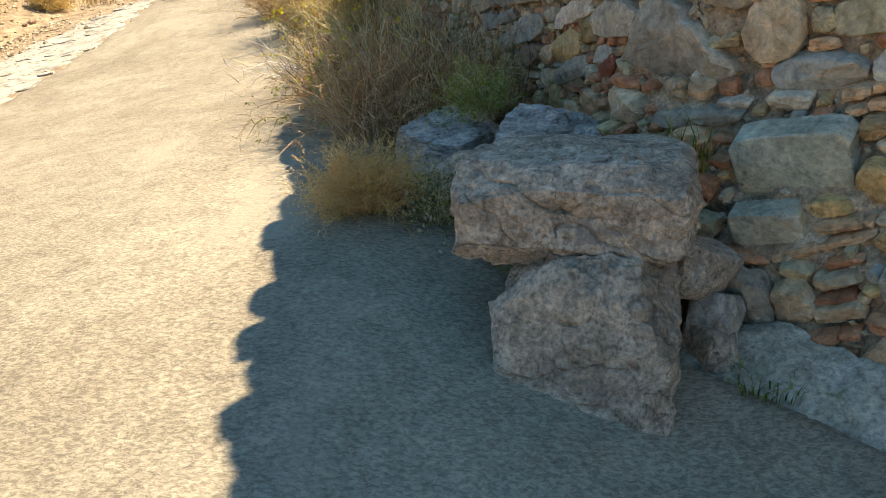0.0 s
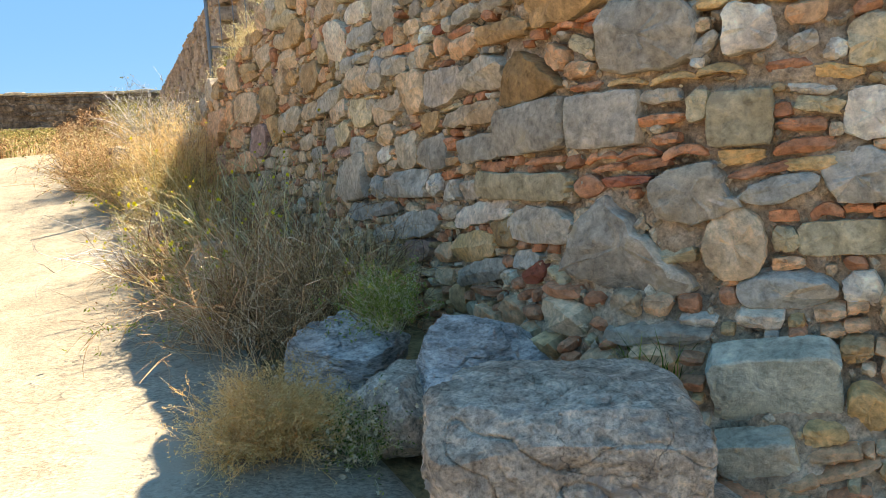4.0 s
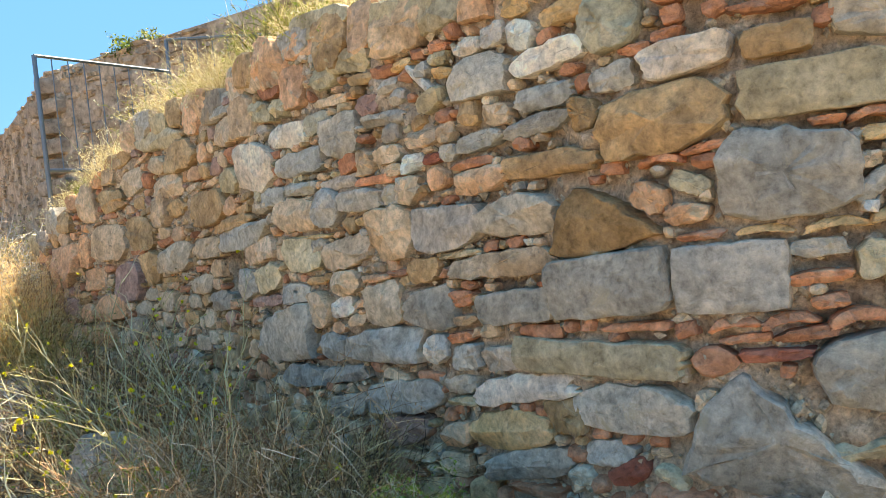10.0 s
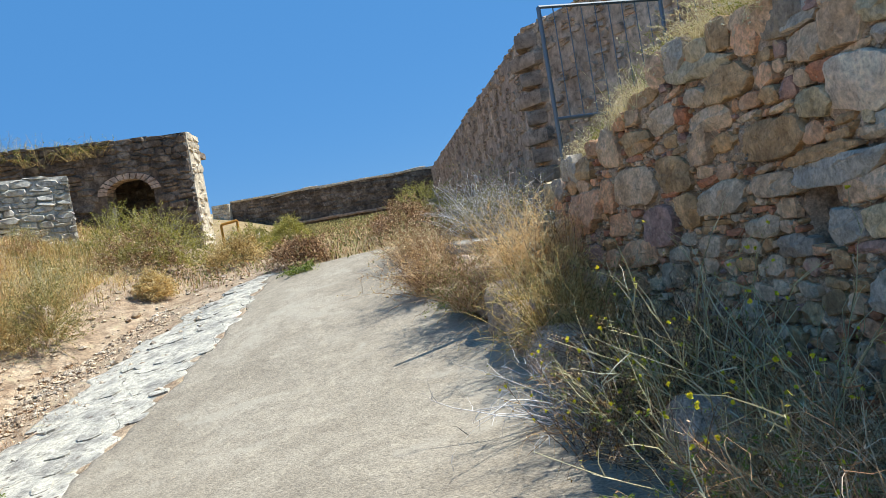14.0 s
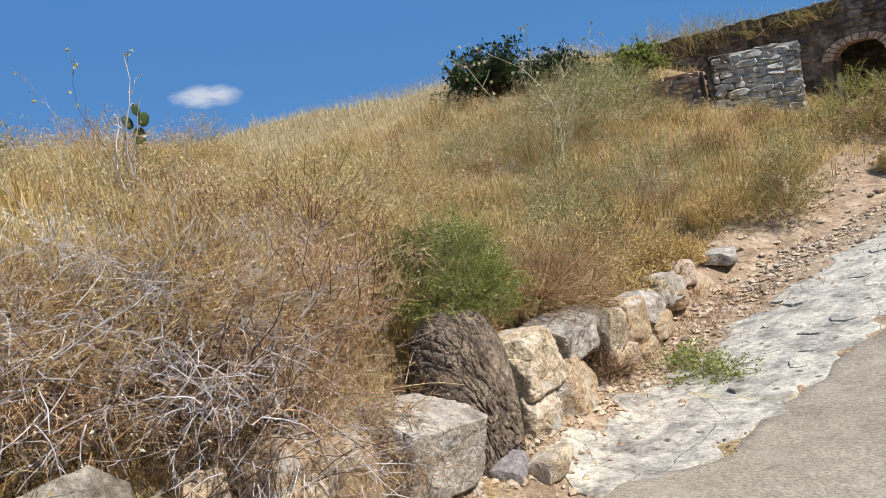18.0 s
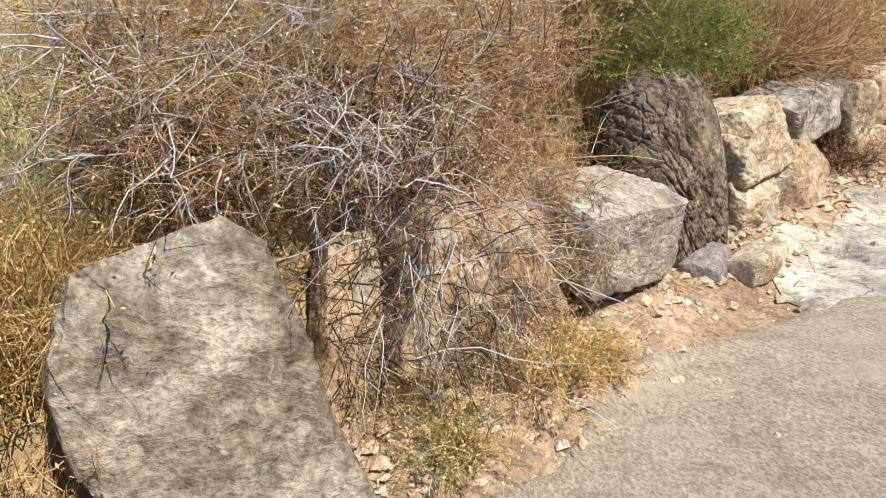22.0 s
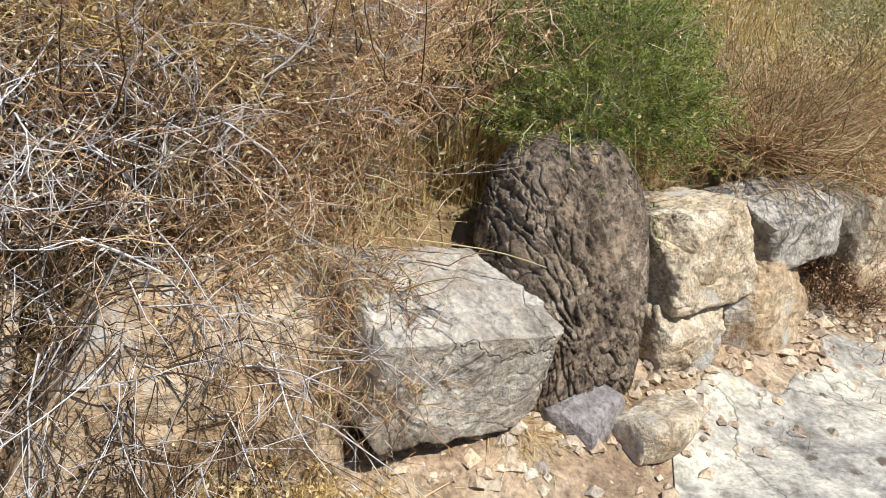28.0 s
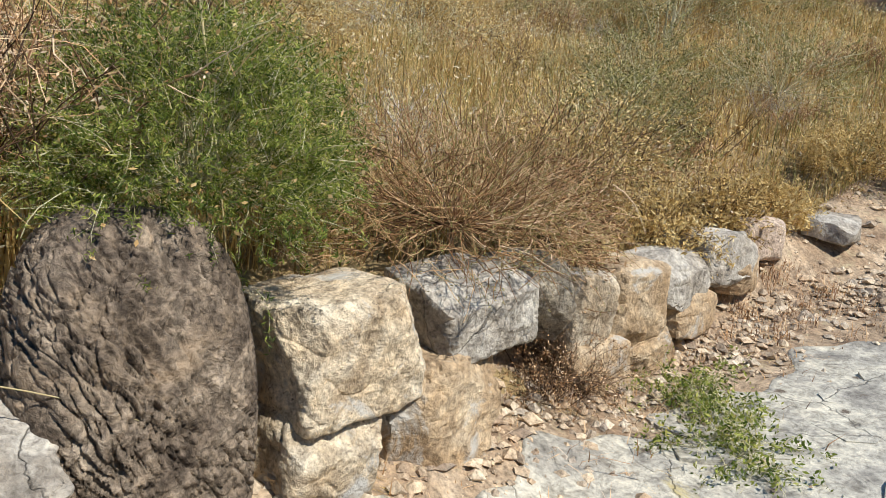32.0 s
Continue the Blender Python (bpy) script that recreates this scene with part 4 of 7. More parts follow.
S(6.99, 2.30, 0.33, 0.148, 'y', '', -4)
S(6.87, 1.65, 0.28, 0.170, 'g', '', 2)
S(6.99, 2.04, 0.62, 0.075, 'b', '', 4)
S(4.67, 2.43, 0.29, 0.157, 'g', '', -0)
S(7.72, 1.65, 0.36, 0.127, 't', '', 3)
S(6.02, 2.67, 0.22, 0.210, 'p', '', -3)
S(7.39, 1.54, 0.34, 0.130, 'd', '', 5)
S(4.60, 1.55, 0.37, 0.119, 'g', 'B', 6)
S(5.17, 2.76, 0.22, 0.192, 'y', 'B', -13)
S(5.36, 0.97, 0.34, 0.126, 'm', '', 13)
S(5.83, 1.03, 0.38, 0.111, 'd', '', 10)
S(5.98, 2.89, 0.31, 0.136, 'g', '', -2)
S(8.32, 1.53, 0.27, 0.152, 't', '', 5)
S(3.25, 1.62, 0.20, 0.180, 'y', 'B', -1)
S(7.03, 1.80, 0.33, 0.109, 'g', '', 3)
S(4.37, 2.06, 0.41, 0.086, 'b', '', 0)
S(5.66, 2.79, 0.38, 0.093, 'g', '', 0)
S(4.07, 2.46, 0.22, 0.162, 'y', '', -6)
S(5.98, 1.52, 0.20, 0.174, 't', '', 6)
S(5.52, 2.04, 0.33, 0.103, 'g', '', -1)
S(3.10, 1.04, 0.30, 0.113, 'g', 'R', 5)
S(5.51, 2.69, 0.32, 0.106, 'y', '', -7)
S(3.18, 2.16, 0.23, 0.142, 'w', '', -4)
S(6.22, 1.60, 0.31, 0.103, 'g', '', 4)
S(6.38, 2.14, 0.32, 0.096, 'g', '', -0)
S(5.88, 1.33, 0.22, 0.136, 'g', '', 8)
S(2.91, 1.22, 0.29, 0.106, 'y', 'B', 4)
S(6.42, 2.62, 0.27, 0.111, 'y', '', -6)
S(3.17, 0.52, 0.24, 0.124, 'G', 'B', 12)
S(2.90, 1.42, 0.18, 0.166, 'g', '', 5)
S(3.17, 0.25, 0.14, 0.214, 'd', '', 17)
S(5.73, 1.65, 0.24, 0.120, 't', '', 7)
S(6.69, 2.83, 0.28, 0.099, 't', '', -11)
S(5.81, 1.19, 0.37, 0.076, 'd', '', 7)
S(6.62, 1.55, 0.45, 0.061, 'm', '', 5)
S(4.71, 2.04, 0.28, 0.095, 'p', '', 3)
S(3.32, 2.32, 0.23, 0.113, 'g', '', -4)
S(3.83, 2.31, 0.26, 0.099, 'w', '', 5)
S(2.86, 1.61, 0.16, 0.152, 'w', '', -0)
S(4.33, 2.42, 0.30, 0.083, 'w', '', 4)
S(6.88, 2.44, 0.24, 0.103, 'r', '', 1)
S(3.23, 1.91, 0.16, 0.145, 'w', '', -2)
S(3.13, 1.38, 0.25, 0.090, 'g', 'F', 4)
S(5.82, 2.46, 0.23, 0.092, 'G', '', 6)
S(2.86, 1.84, 0.14, 0.149, 'y', '', 0)
S(4.36, 2.29, 0.26, 0.082, 'g', '', -1)
S(5.12, 1.70, 0.21, 0.100, 'b', '', 3)
S(5.71, 2.65, 0.20, 0.100, 'y', '', -5)
S(4.68, 1.35, 0.21, 0.095, 'g', '', 8)
S(3.51, 0.86, 0.37, 0.054, 'd', '', 7)
S(6.29, 2.71, 0.25, 0.079, 'r', '', -4)
S(4.40, 2.20, 0.31, 0.063, 'g', '', 6)
S(4.20, 2.55, 0.25, 0.075, 'o', '', 1)
S(5.78, 1.53, 0.20, 0.094, 'w', '', 12)
S(4.39, 1.16, 0.15, 0.125, 'B', '', 12)
S(6.04, 2.15, 0.28, 0.066, 'g', '', -2)
S(3.02, 0.27, 0.13, 0.136, 't', '', 16)
S(4.89, 1.34, 0.17, 0.105, 'g', '', 9)
S(5.69, 2.14, 0.31, 0.056, 'g', '', 2)
S(5.28, 2.38, 0.31, 0.056, 'g', '', -4)
S(5.16, 2.05, 0.14, 0.120, 't', '', 0)
S(6.19, 2.60, 0.19, 0.092, 'y', '', -5)
S(4.70, 2.19, 0.25, 0.068, 'g', '', 3)
S(2.84, 0.70, 0.11, 0.141, 'o', 'R', 12)
S(2.68, 0.39, 0.10, 0.159, 'g', '', 14)
S(4.21, 1.06, 0.20, 0.080, 'g', '', 7)
S(3.13, 2.29, 0.15, 0.105, 'p', '', -1)
S(5.07, 1.36, 0.13, 0.120, 'w', '', 16)
S(5.39, 2.46, 0.17, 0.091, 'm', '', -5)
S(4.95, 1.22, 0.19, 0.077, 'g', '', 11)
S(5.28, 2.22, 0.19, 0.077, 't', '', -0)
S(3.58, 2.30, 0.18, 0.079, 'b', 'B', 1)
S(5.45, 2.21, 0.12, 0.114, 't', '', 3)
S(8.24, 1.69, 0.35, 0.038, 'o', '', 1)
S(6.56, 2.09, 0.22, 0.060, 't', '', 1)
S(4.07, 2.29, 0.15, 0.087, 'g', '', 3)
S(5.38, 2.12, 0.31, 0.042, 'r', '', 1)
S(5.60, 2.22, 0.15, 0.085, 'r', '', 4)
S(5.03, 2.25, 0.18, 0.068, 't', '', 0)
S(2.87, 1.06, 0.11, 0.108, 'w', '', 3)
S(4.59, 2.27, 0.15, 0.078, 't', '', -5)
S(4.43, 2.52, 0.12, 0.098, 'w', '', -8)
S(4.13, 1.01, 0.16, 0.071, 'R', '', 30)
S(3.64, 0.95, 0.12, 0.092, 't', '', 7)
S(4.19, 2.20, 0.10, 0.108, 'b', '', 1)
S(4.57, 2.56, 0.13, 0.080, 'w', '', 6)
S(3.08, 0.10, 0.26, 0.040, 't', '', 19)
S(5.11, 2.16, 0.14, 0.071, 'w', '', 4)
S(5.92, 1.84, 0.13, 0.072, 'g', '', 7)
S(4.71, 2.55, 0.14, 0.064, 'w', '', 1)
S(5.66, 1.47, 0.16, 0.056, 't', '', 8)
S(4.98, 2.47, 0.26, 0.035, 'w', '', -43)
S(3.98, 1.90, 0.11, 0.085, 'p', '', -32)
S(2.86, 0.28, 0.16, 0.054, 't', '', 23)
S(4.89, 1.58, 0.14, 0.062, 'r', '', 6)
S(5.97, 1.89, 0.33, 0.027, 'o', '', -1)
S(5.29, 2.04, 0.10, 0.085, 'g', '', 0)
S(4.45, 2.63, 0.12, 0.067, 'o', '', -2)
S(3.47, 1.14, 0.16, 0.050, 'y', '', 9)
S(3.17, 0.94, 0.14, 0.058, 'w', '', -2)
S(3.05, 1.52, 0.18, 0.046, 'r', '', 5)
S(3.87, 1.84, 0.13, 0.061, 'p', '', 1)
S(5.26, 2.58, 0.15, 0.052, 'r', '', -1)
S(5.47, 1.67, 0.21, 0.035, 'p', '', 4)
S(4.87, 1.76, 0.26, 0.028, 'y', '', 4)
S(5.25, 2.15, 0.13, 0.056, 't', '', -0)
S(4.89, 2.25, 0.10, 0.076, 't', '', 2)
S(3.65, 1.41, 0.19, 0.038, 'R', '', 4)
S(3.39, 1.67, 0.07, 0.108, 'y', '', -3)
S(4.95, 1.15, 0.18, 0.039, 'y', '', 10)
S(3.52, 1.71, 0.14, 0.050, 'g', '', 4)
S(3.01, 1.65, 0.14, 0.049, 'y', '', -9)
S(3.04, 1.46, 0.16, 0.042, 'o', '', 4)
S(3.85, 1.93, 0.12, 0.058, 'y', '', -25)
S(2.96, 0.61, 0.12, 0.059, 'o', '', 14)
S(4.08, 1.49, 0.25, 0.027, 'r', '', 5)
S(2.89, 0.38, 0.14, 0.047, 't', '', 19)
S(3.24, 1.49, 0.14, 0.047, 'o', '', 4)
S(3.10, 1.21, 0.08, 0.084, 'y', '', 1)
S(3.19, 1.44, 0.19, 0.034, 'r', '', 12)
S(3.60, 2.40, 0.20, 0.031, 'r', '', -2)
S(4.33, 0.97, 0.10, 0.064, 'G', '', 17)
S(3.52, 1.63, 0.16, 0.038, 'r', '', 4)
S(4.91, 1.42, 0.15, 0.041, 'r', '', 10)
S(2.93, 0.55, 0.15, 0.041, 'p', '', 16)
S(2.96, 1.75, 0.14, 0.044, 'o', '', -11)
S(3.06, 1.59, 0.14, 0.043, 'r', '', -0)
S(3.37, 1.87, 0.11, 0.053, 'g', '', 41)
S(4.88, 2.17, 0.09, 0.066, 'g', '', 1)
S(3.57, 1.47, 0.17, 0.034, 'r', '', 8)
S(3.10, 1.78, 0.13, 0.041, 'r', '', -3)
S(2.88, 0.87, 0.09, 0.064, 'b', '', 5)
S(5.12, 2.58, 0.14, 0.040, 'o', '', -1)
S(3.06, 1.85, 0.09, 0.059, 'g', '', 11)
S(4.88, 1.49, 0.14, 0.038, 't', '', 8)
S(3.06, 0.44, 0.16, 0.032, 'p', '', 22)
S(5.52, 1.94, 0.13, 0.038, 'o', '', -1)
S(3.43, 1.51, 0.15, 0.033, 'r', 'A', 4)
S(2.97, 1.82, 0.07, 0.068, 'w', '', -6)
S(3.31, 1.78, 0.15, 0.032, 'o', 'A', -1)
S(4.99, 2.16, 0.11, 0.044, 'R', '', 4)
S(4.89, 2.55, 0.09, 0.051, 'y', '', -5)
S(2.89, 0.51, 0.19, 0.025, 'p', '', 24)
S(3.37, 0.92, 0.12, 0.041, 'w', '', 5)
S(4.87, 2.49, 0.11, 0.041, 'o', '', -5)
S(3.98, 1.02, 0.11, 0.043, 'y', '', -31)
S(3.03, 1.70, 0.14, 0.033, 'w', '', -6)
S(3.09, 1.13, 0.10, 0.046, 'p', '', 8)
S(3.76, 1.50, 0.14, 0.031, 'r', 'A', 11)
S(3.86, 1.27, 0.07, 0.061, 't', '', 12)
S(2.90, 0.18, 0.11, 0.040, 'r', '', 23)
S(4.88, 2.60, 0.09, 0.047, 'r', '', -3)
S(3.10, 0.03, 0.15, 0.029, 'r', '', 18)
S(3.21, 0.40, 0.14, 0.030, 'r', '', -1)
S(5.29, 1.69, 0.13, 0.031, 'r', '', 5)
S(3.34, 2.01, 0.10, 0.040, 'o', '', 0)
S(3.61, 1.51, 0.15, 0.027, 'r', 'A', 6)
S(2.88, 0.32, 0.13, 0.031, 'r', '', 22)
S(3.47, 1.77, 0.16, 0.025, 'o', 'A', 2)
S(3.14, 2.04, 0.12, 0.031, 'r', '', -1)
S(3.94, 2.01, 0.13, 0.027, 'r', 'A', 3)
S(3.83, 1.77, 0.14, 0.027, 'r', '', 3)
S(2.96, 0.98, 0.09, 0.040, 'p', '', 13)
S(2.98, 1.30, 0.10, 0.037, 'r', 'A', 10)
S(3.73, 1.46, 0.14, 0.026, 'r', '', 8)
S(3.50, 1.56, 0.09, 0.038, 'r', '', 5)
S(2.88, 0.44, 0.12, 0.029, 'r', '', 25)
S(3.98, 2.36, 0.10, 0.033, 'r', '', 4)
S(3.80, 2.03, 0.13, 0.026, 'r', '', 10)
S(3.65, 1.77, 0.15, 0.022, 'o', 'A', -3)
S(3.44, 2.40, 0.10, 0.032, 'o', '', 5)
S(3.88, 2.38, 0.09, 0.036, 'r', '', 4)
S(3.22, 2.01, 0.12, 0.027, 'o', 'A', 1)
S(2.81, 1.31, 0.08, 0.036, 'r', '', 8)
S(3.36, 2.06, 0.12, 0.026, 'r', 'A', 2)
S(3.93, 1.35, 0.04, 0.063, 'g', '', 5)
S(2.89, 1.32, 0.08, 0.036, 'r', '', 3)
S(3.34, 2.41, 0.09, 0.028, 'p', '', 0)
S(3.12, 2.00, 0.09, 0.028, 'o', '', -3)
S(3.38, 1.94, 0.06, 0.044, 't', '', 9)
S(2.95, 0.92, 0.07, 0.029, 'p', '', 11)
S(3.47, 2.06, 0.09, 0.023, 'r', '', 1)
S(2.81, 0.22, 0.07, 0.029, 'r', '', 30)
S(2.88, 0.94, 0.07, 0.030, 'p', '', 9)
S(3.25, 2.05, 0.08, 0.022, 'r', '', 9)
S(2.88, 1.00, 0.06, 0.032, 'p', '', 8)
S(4.02, 1.09, 0.06, 0.030, 't', '', 10)
S(2.77, 0.37, 0.06, 0.027, 'o', '', 19)
S(3.06, 0.94, 0.05, 0.032, 'o', '', 8)
S(2.96, 1.57, 0.04, 0.043, 't', '', 6)
S(3.11, 1.29, 0.09, 0.040, 'r', '', 0)
S(3.34, 0.04, 0.16, 0.110, 'd', '', 0)

# smaller stones fill what is left between the large ones
fill = random.Random(5)
FILL_SIZES = ((0.32, 0.16), (0.24, 0.13), (0.18, 0.11), (0.22, 0.045), (0.14, 0.085), (0.10, 0.065), (0.065, 0.045), (0.04, 0.03))
FOOT_U = np.linspace(0, WALL_END, 80)
FOOT_Z = np.array([foot(q) for q in FOOT_U])


def foot_of(u):
    return float(np.interp(u, FOOT_U, FOOT_Z))


MAXN = 6000
TK = np.zeros((MAXN, 4))
count = 0
for u, z, w, h, _, _, _ in placed:
    TK[count] = (u, z, w * 0.97, h * 0.97)
    count += 1
TK[count] = (7.13, 1.72, 0.25, 0.34)
count += 1

small = []
for (w0, h0), tries in zip(FILL_SIZES, (2500, 3500, 4500, 3000, 7000, 9000, 11000, 12000)):
    for _ in range(tries):
        u = fill.uniform(1.3, WALL_END - 0.06)
        z = fill.uniform(foot_of(u) - 0.05, float(wall_top(u)) - h0 * 0.4)
        w, h = w0 * fill.uniform(0.8, 1.25), h0 * fill.uniform(0.8, 1.25)
        if w0 > 0.2 and h0 > 0.1 and 2.9 < u < 8.6:
            continue
        T = TK[:count]
        if not np.any((np.abs(u - T[:, 0]) < (w + T[:, 2]) * 0.5) & (np.abs(z - T[:, 1]) < (h + T[:, 3]) * 0.5)):
            kind = "r" if h0 == 0.045 else fill.choices("gtybpwrd", (9, 26, 12, 20, 22, 6, 14, 2))[0]
            if u > 5.2 and kind == "r" and fill.random() < 0.6:
                kind = fill.choice("tpbt")
            if u > 6.8 and kind in "gwyd":
                kind = fill.choice("pbtm")
            small.append((u, z, w, h, kind, "", fill.gauss(2.0, 6.0)))
            TK[count] = (u, z, w, h)
            count += 1
# stones along the crest of the wall
u = 1.3
while u < WALL_END:
    w = fill.uniform(0.14, 0.38)
    small.append((u + w / 2, float(wall_top(u + w / 2)) - 0.04 + fill.gauss(0, 0.03), w * 0.95, fill.uniform(0.10, 0.26), fill.choice("gtbtyp"), "", fill.gauss(0, 4)))
    u += w

placed = [q for q in placed if not (abs(q[0] - 7.13) < q[2] / 2 + 0.08 and abs(q[1] - 1.72) < q[3] / 2 + 0.10)]
every = placed + sorted(small, key=lambda s: -s[2] * s[3])
loose_V, loose_F, loose_S = [], [], []
kinds = list(ST)
for k, (u, z, w, h, kind, shape, tilt) in enumerate(every):
    t, nrm = face_frame(u)
    x, y = face(u)
    depth = min(0.085, 0.03 + 0.16 * min(w, h)) * (0.6 + 0.4 * random.random())
    me = stone_mesh("stone", w * 1.05, h * 1.06, depth, shape, k + 11, M["stone_" + kind], k < 300)
    rot = Matrix(((t[0], nrm[0], 0), (t[1], nrm[1], 0), (0, 0, 1))).to_4x4() @ pose(0, 0, 0, 0, tilt, 0)
    out = batter_out(u, z)
    m = Matrix.Translation((x + nrm[0] * out, y + nrm[1] * out, z)) @ rot @ pose(0, 0, 0, -19 * min(1.0, max(0.0, 4.8 - u)) if z < 1.05 else 0, 0, 0)
    if k < 300:
        o = part("red_brick" if kind == "r" else "stone", me, wall)
        o.matrix_local = m
    else:
        o0 = len(loose_V)
        loose_V.extend(m @ v.co for v in me.vertices)
        for p in me.polygons:
            loose_F.append([o0 + i for i in p.vertices])
            loose_S.append(kinds.index(kind))
        bpy.data.meshes.remove(me)
me = bpy.data.meshes.new("small_stones")
me.from_pydata(loose_V, [], loose_F)
for key in kinds:
    me.materials.append(M["stone_" + key])
me.polygons.foreach_set("material_index", loose_S)
me.polygons.foreach_set("use_smooth", [True] * len(loose_F))
me.set_sharp_from_angle(angle=radians(30))
part("small_stones", me, wall, "small stones between the large ones", "stuff")

# chips and pebbles set in the mortar
chips = np.random.default_rng(31)
n_chip = 9000
cu = chips.uniform(1.4, WALL_END - 0.05, n_chip)
cz = np.array([foot_of(q) for q in cu])
cz = cz + chips.uniform(0, 1, n_chip) * (wall_top(cu) - cz)
solid = (np.abs(cu - 7.13) > 0.17) | (np.abs(cz - 1.72) > 0.21)
cu, cz = cu[solid], cz[solid]
n_chip = len(cu)
us = np.linspace(0, WALL_END, 150)
fr = [face_frame(q) for q in us]
tx, ty = np.interp(cu, us, [f[0][0] for f in fr]), np.interp(cu, us, [f[0][1] for f in fr])
cx, cy = np.interp(cu, us, [face(q)[0] for q in us]), np.interp(cu, us, [face(q)[1] for q in us])
cb = np.array([batter_out(a, b) for a, b in zip(cu, cz)]) - 0.008
k8 = np.array([(1, 0, 0), (-1, 0, 0), (0, 1, 0), (0, -1, 0), (0, 0, 1), (0, 0, -1), (0.6, 0.6, 0.5), (-0.6, 0.6, 0.6)])
t8 = np.array([(0, 2, 6), (2, 4, 6), (4, 0, 6), (2, 1, 7), (1, 4, 7), (4, 2, 7), (1, 3, 4), (3, 0, 4), (2, 0, 5), (1, 2, 5), (3, 1, 5), (0, 3, 5)])
size = 0.007 * 5.0 ** (chips.uniform(0, 1, n_chip) ** 1.6)
P8 = k8[None] * chips.uniform(0.7, 1.2, (n_chip, 8, 1)) * (size[:, None] * chips.uniform(0.5, 1.2, (n_chip, 3)))[:, None]
out_ = P8[..., 1] + cb[:, None]
X8 = cx[:, None] + tx[:, None] * P8[..., 0] - ty[:, None] * out_
Y8 = cy[:, None] + ty[:, None] * P8[..., 0] + tx[:, None] * out_
part("mortar_chips", tri_mesh("mortar_chips", np.stack([X8, Y8, P8[..., 2] + cz[:, None]], -1).reshape(-1, 3), (np.arange(n_chip)[:, None, None] * 8 + t8[None]).reshape(-1, 3), M["rubble"], False), wall, "chips and pebbles in the mortar", "stuff")

# the earth terrace held up by the wall
us2, ds = np.linspace(0, WALL_END + 2.6, 90), np.linspace(0.25, 16, 60)
V = []
for u in us2:
    uu = min(u, WALL_END)
    t, nrm = face_frame(min(uu, WALL_END - 0.2))
    x, y = face(uu)
    x, y = x + t[0] * (u - uu), y + t[1] * (u - uu)
    top = float(wall_top(uu)) - 0.05
    fall = smooth((u - WALL_END) / 2.6)
    for d in ds:
        px, py = x - nrm[0] * d, y - nrm[1] * d
        z = top + 0.32 * min(d, 2.5) + 0.05 * max(d - 2.5, 0) + 0.06 * noise.noise(Vector((px * 1.5, py * 1.5, 0)))
        low = ground_z(px, py) - 0.1
        V.append((px, py, z * (1 - fall) + low * fall))
nd = len(ds)
i = (np.arange(len(us2) - 1)[:, None] * nd + np.arange(nd - 1)[None]).ravel()
terrace = new("ground_terrace", tri_mesh("ground_terrace", V, np.stack([i, i + nd, i + nd + 1, i + 1], -1), M["straw_soil"]))
tagged(terrace, "dry grassy earth terrace behind the rubble wall", "ground", "", "structure")


def on_terrace(u, d):
    t, nrm = face_frame(min(u, WALL_END - 0.2))
    x, y = face(u)
    return x - nrm[0] * d, y - nrm[1] * d, float(wall_top(u)) - 0.05 + 0.32 * min(d, 2.5)


# rough mortar footing along the foot of the wall
us3, V = np.linspace(0.6, 3.5, 60), []
for u in us3:
    t, nrm = face_frame(u)
    x, y = face(u)
    for k in range(14):
        d = 0.02 + 0.34 * k / 13 + batter_out(u, foot(u) + 0.1)
        px, py = x + nrm[0] * d, y + nrm[1] * d
        hi = 0.15 * (1 - smooth((u - 3.0) / 0.5))
        z = ground_z(px, py) - 0.03 + hi * (1 - float(smooth(k / 13))) + 0.035 * noise.noise(Vector((px * 7, py * 7, 2))) + 0.02 * noise.noise(Vector((px * 21, py * 21, 2)))
        V.append((px, py, z))
i = (np.arange(len(us3) - 1)[:, None] * 14 + np.arange(13)[None]).ravel()
footing = new("wall_footing", tri_mesh("wall_footing", V, np.stack([i, i + 1, i + 15, i + 14], -1), M["footing"]))
tagged(footing, "rough crumbling grey mortar along the wall's foot", "footing", "", "structure")

# ---- blocks at the foot of the wall ----
rock("stone_block", (0.43, 2.57, 0.655), (0.80, 0.62, 0.36), (2, 3, -17), M["limestone"], 3, "large grey limestone block lying across another block", "stone block", n=80, boxy=9.0, rough=0.05, chip=0.06, cuts=4, crag=0.2, sharp=40, chops=(((0, -1, -0.5), 0.86), ((1, -0.3, -0.6), 0.86), ((0, -1, 1), 0.9)))
rock("stone_block", (0.45, 2.40, 0.15), (0.60, 0.64, 0.68), (-13, -3, -18), M["limestone"], 8, "squared grey limestone block set in the ramp's edge", "stone block", n=72, boxy=10.0, rough=0.05, chip=0.06, cuts=4, crag=0.2, sharp=40, chops=(((1, -0.5, 0.5), 0.82),))
rock("stone_block", (0.83, 2.47, 0.40), (0.27, 0.22, 0.2), (10, 20, 30), M["limestone"], 12, "small grey stone wedged beside the blocks", "stone", n=22, boxy=8.0, rough=0.08, sharp=30, crag=0.06)
rock("stone_block", (0.90, 2.42, 0.22), (0.15, 0.16, 0.18), (0, 20, 40), M["cube_rock"], 13, "pale broken stone wedged between block and wall", "stone", n=18, boxy=8.0, rough=0.08, sharp=30)
rock("stone_block", (0.88, 2.38, 0.03), (0.16, 0.2, 0.34), (0, 8, 10), M["limestone"], 14, "narrow upright grey stone beside the blocks", "stone", n=22, boxy=8.0, rough=0.10, sharp=30, crag=0.06)
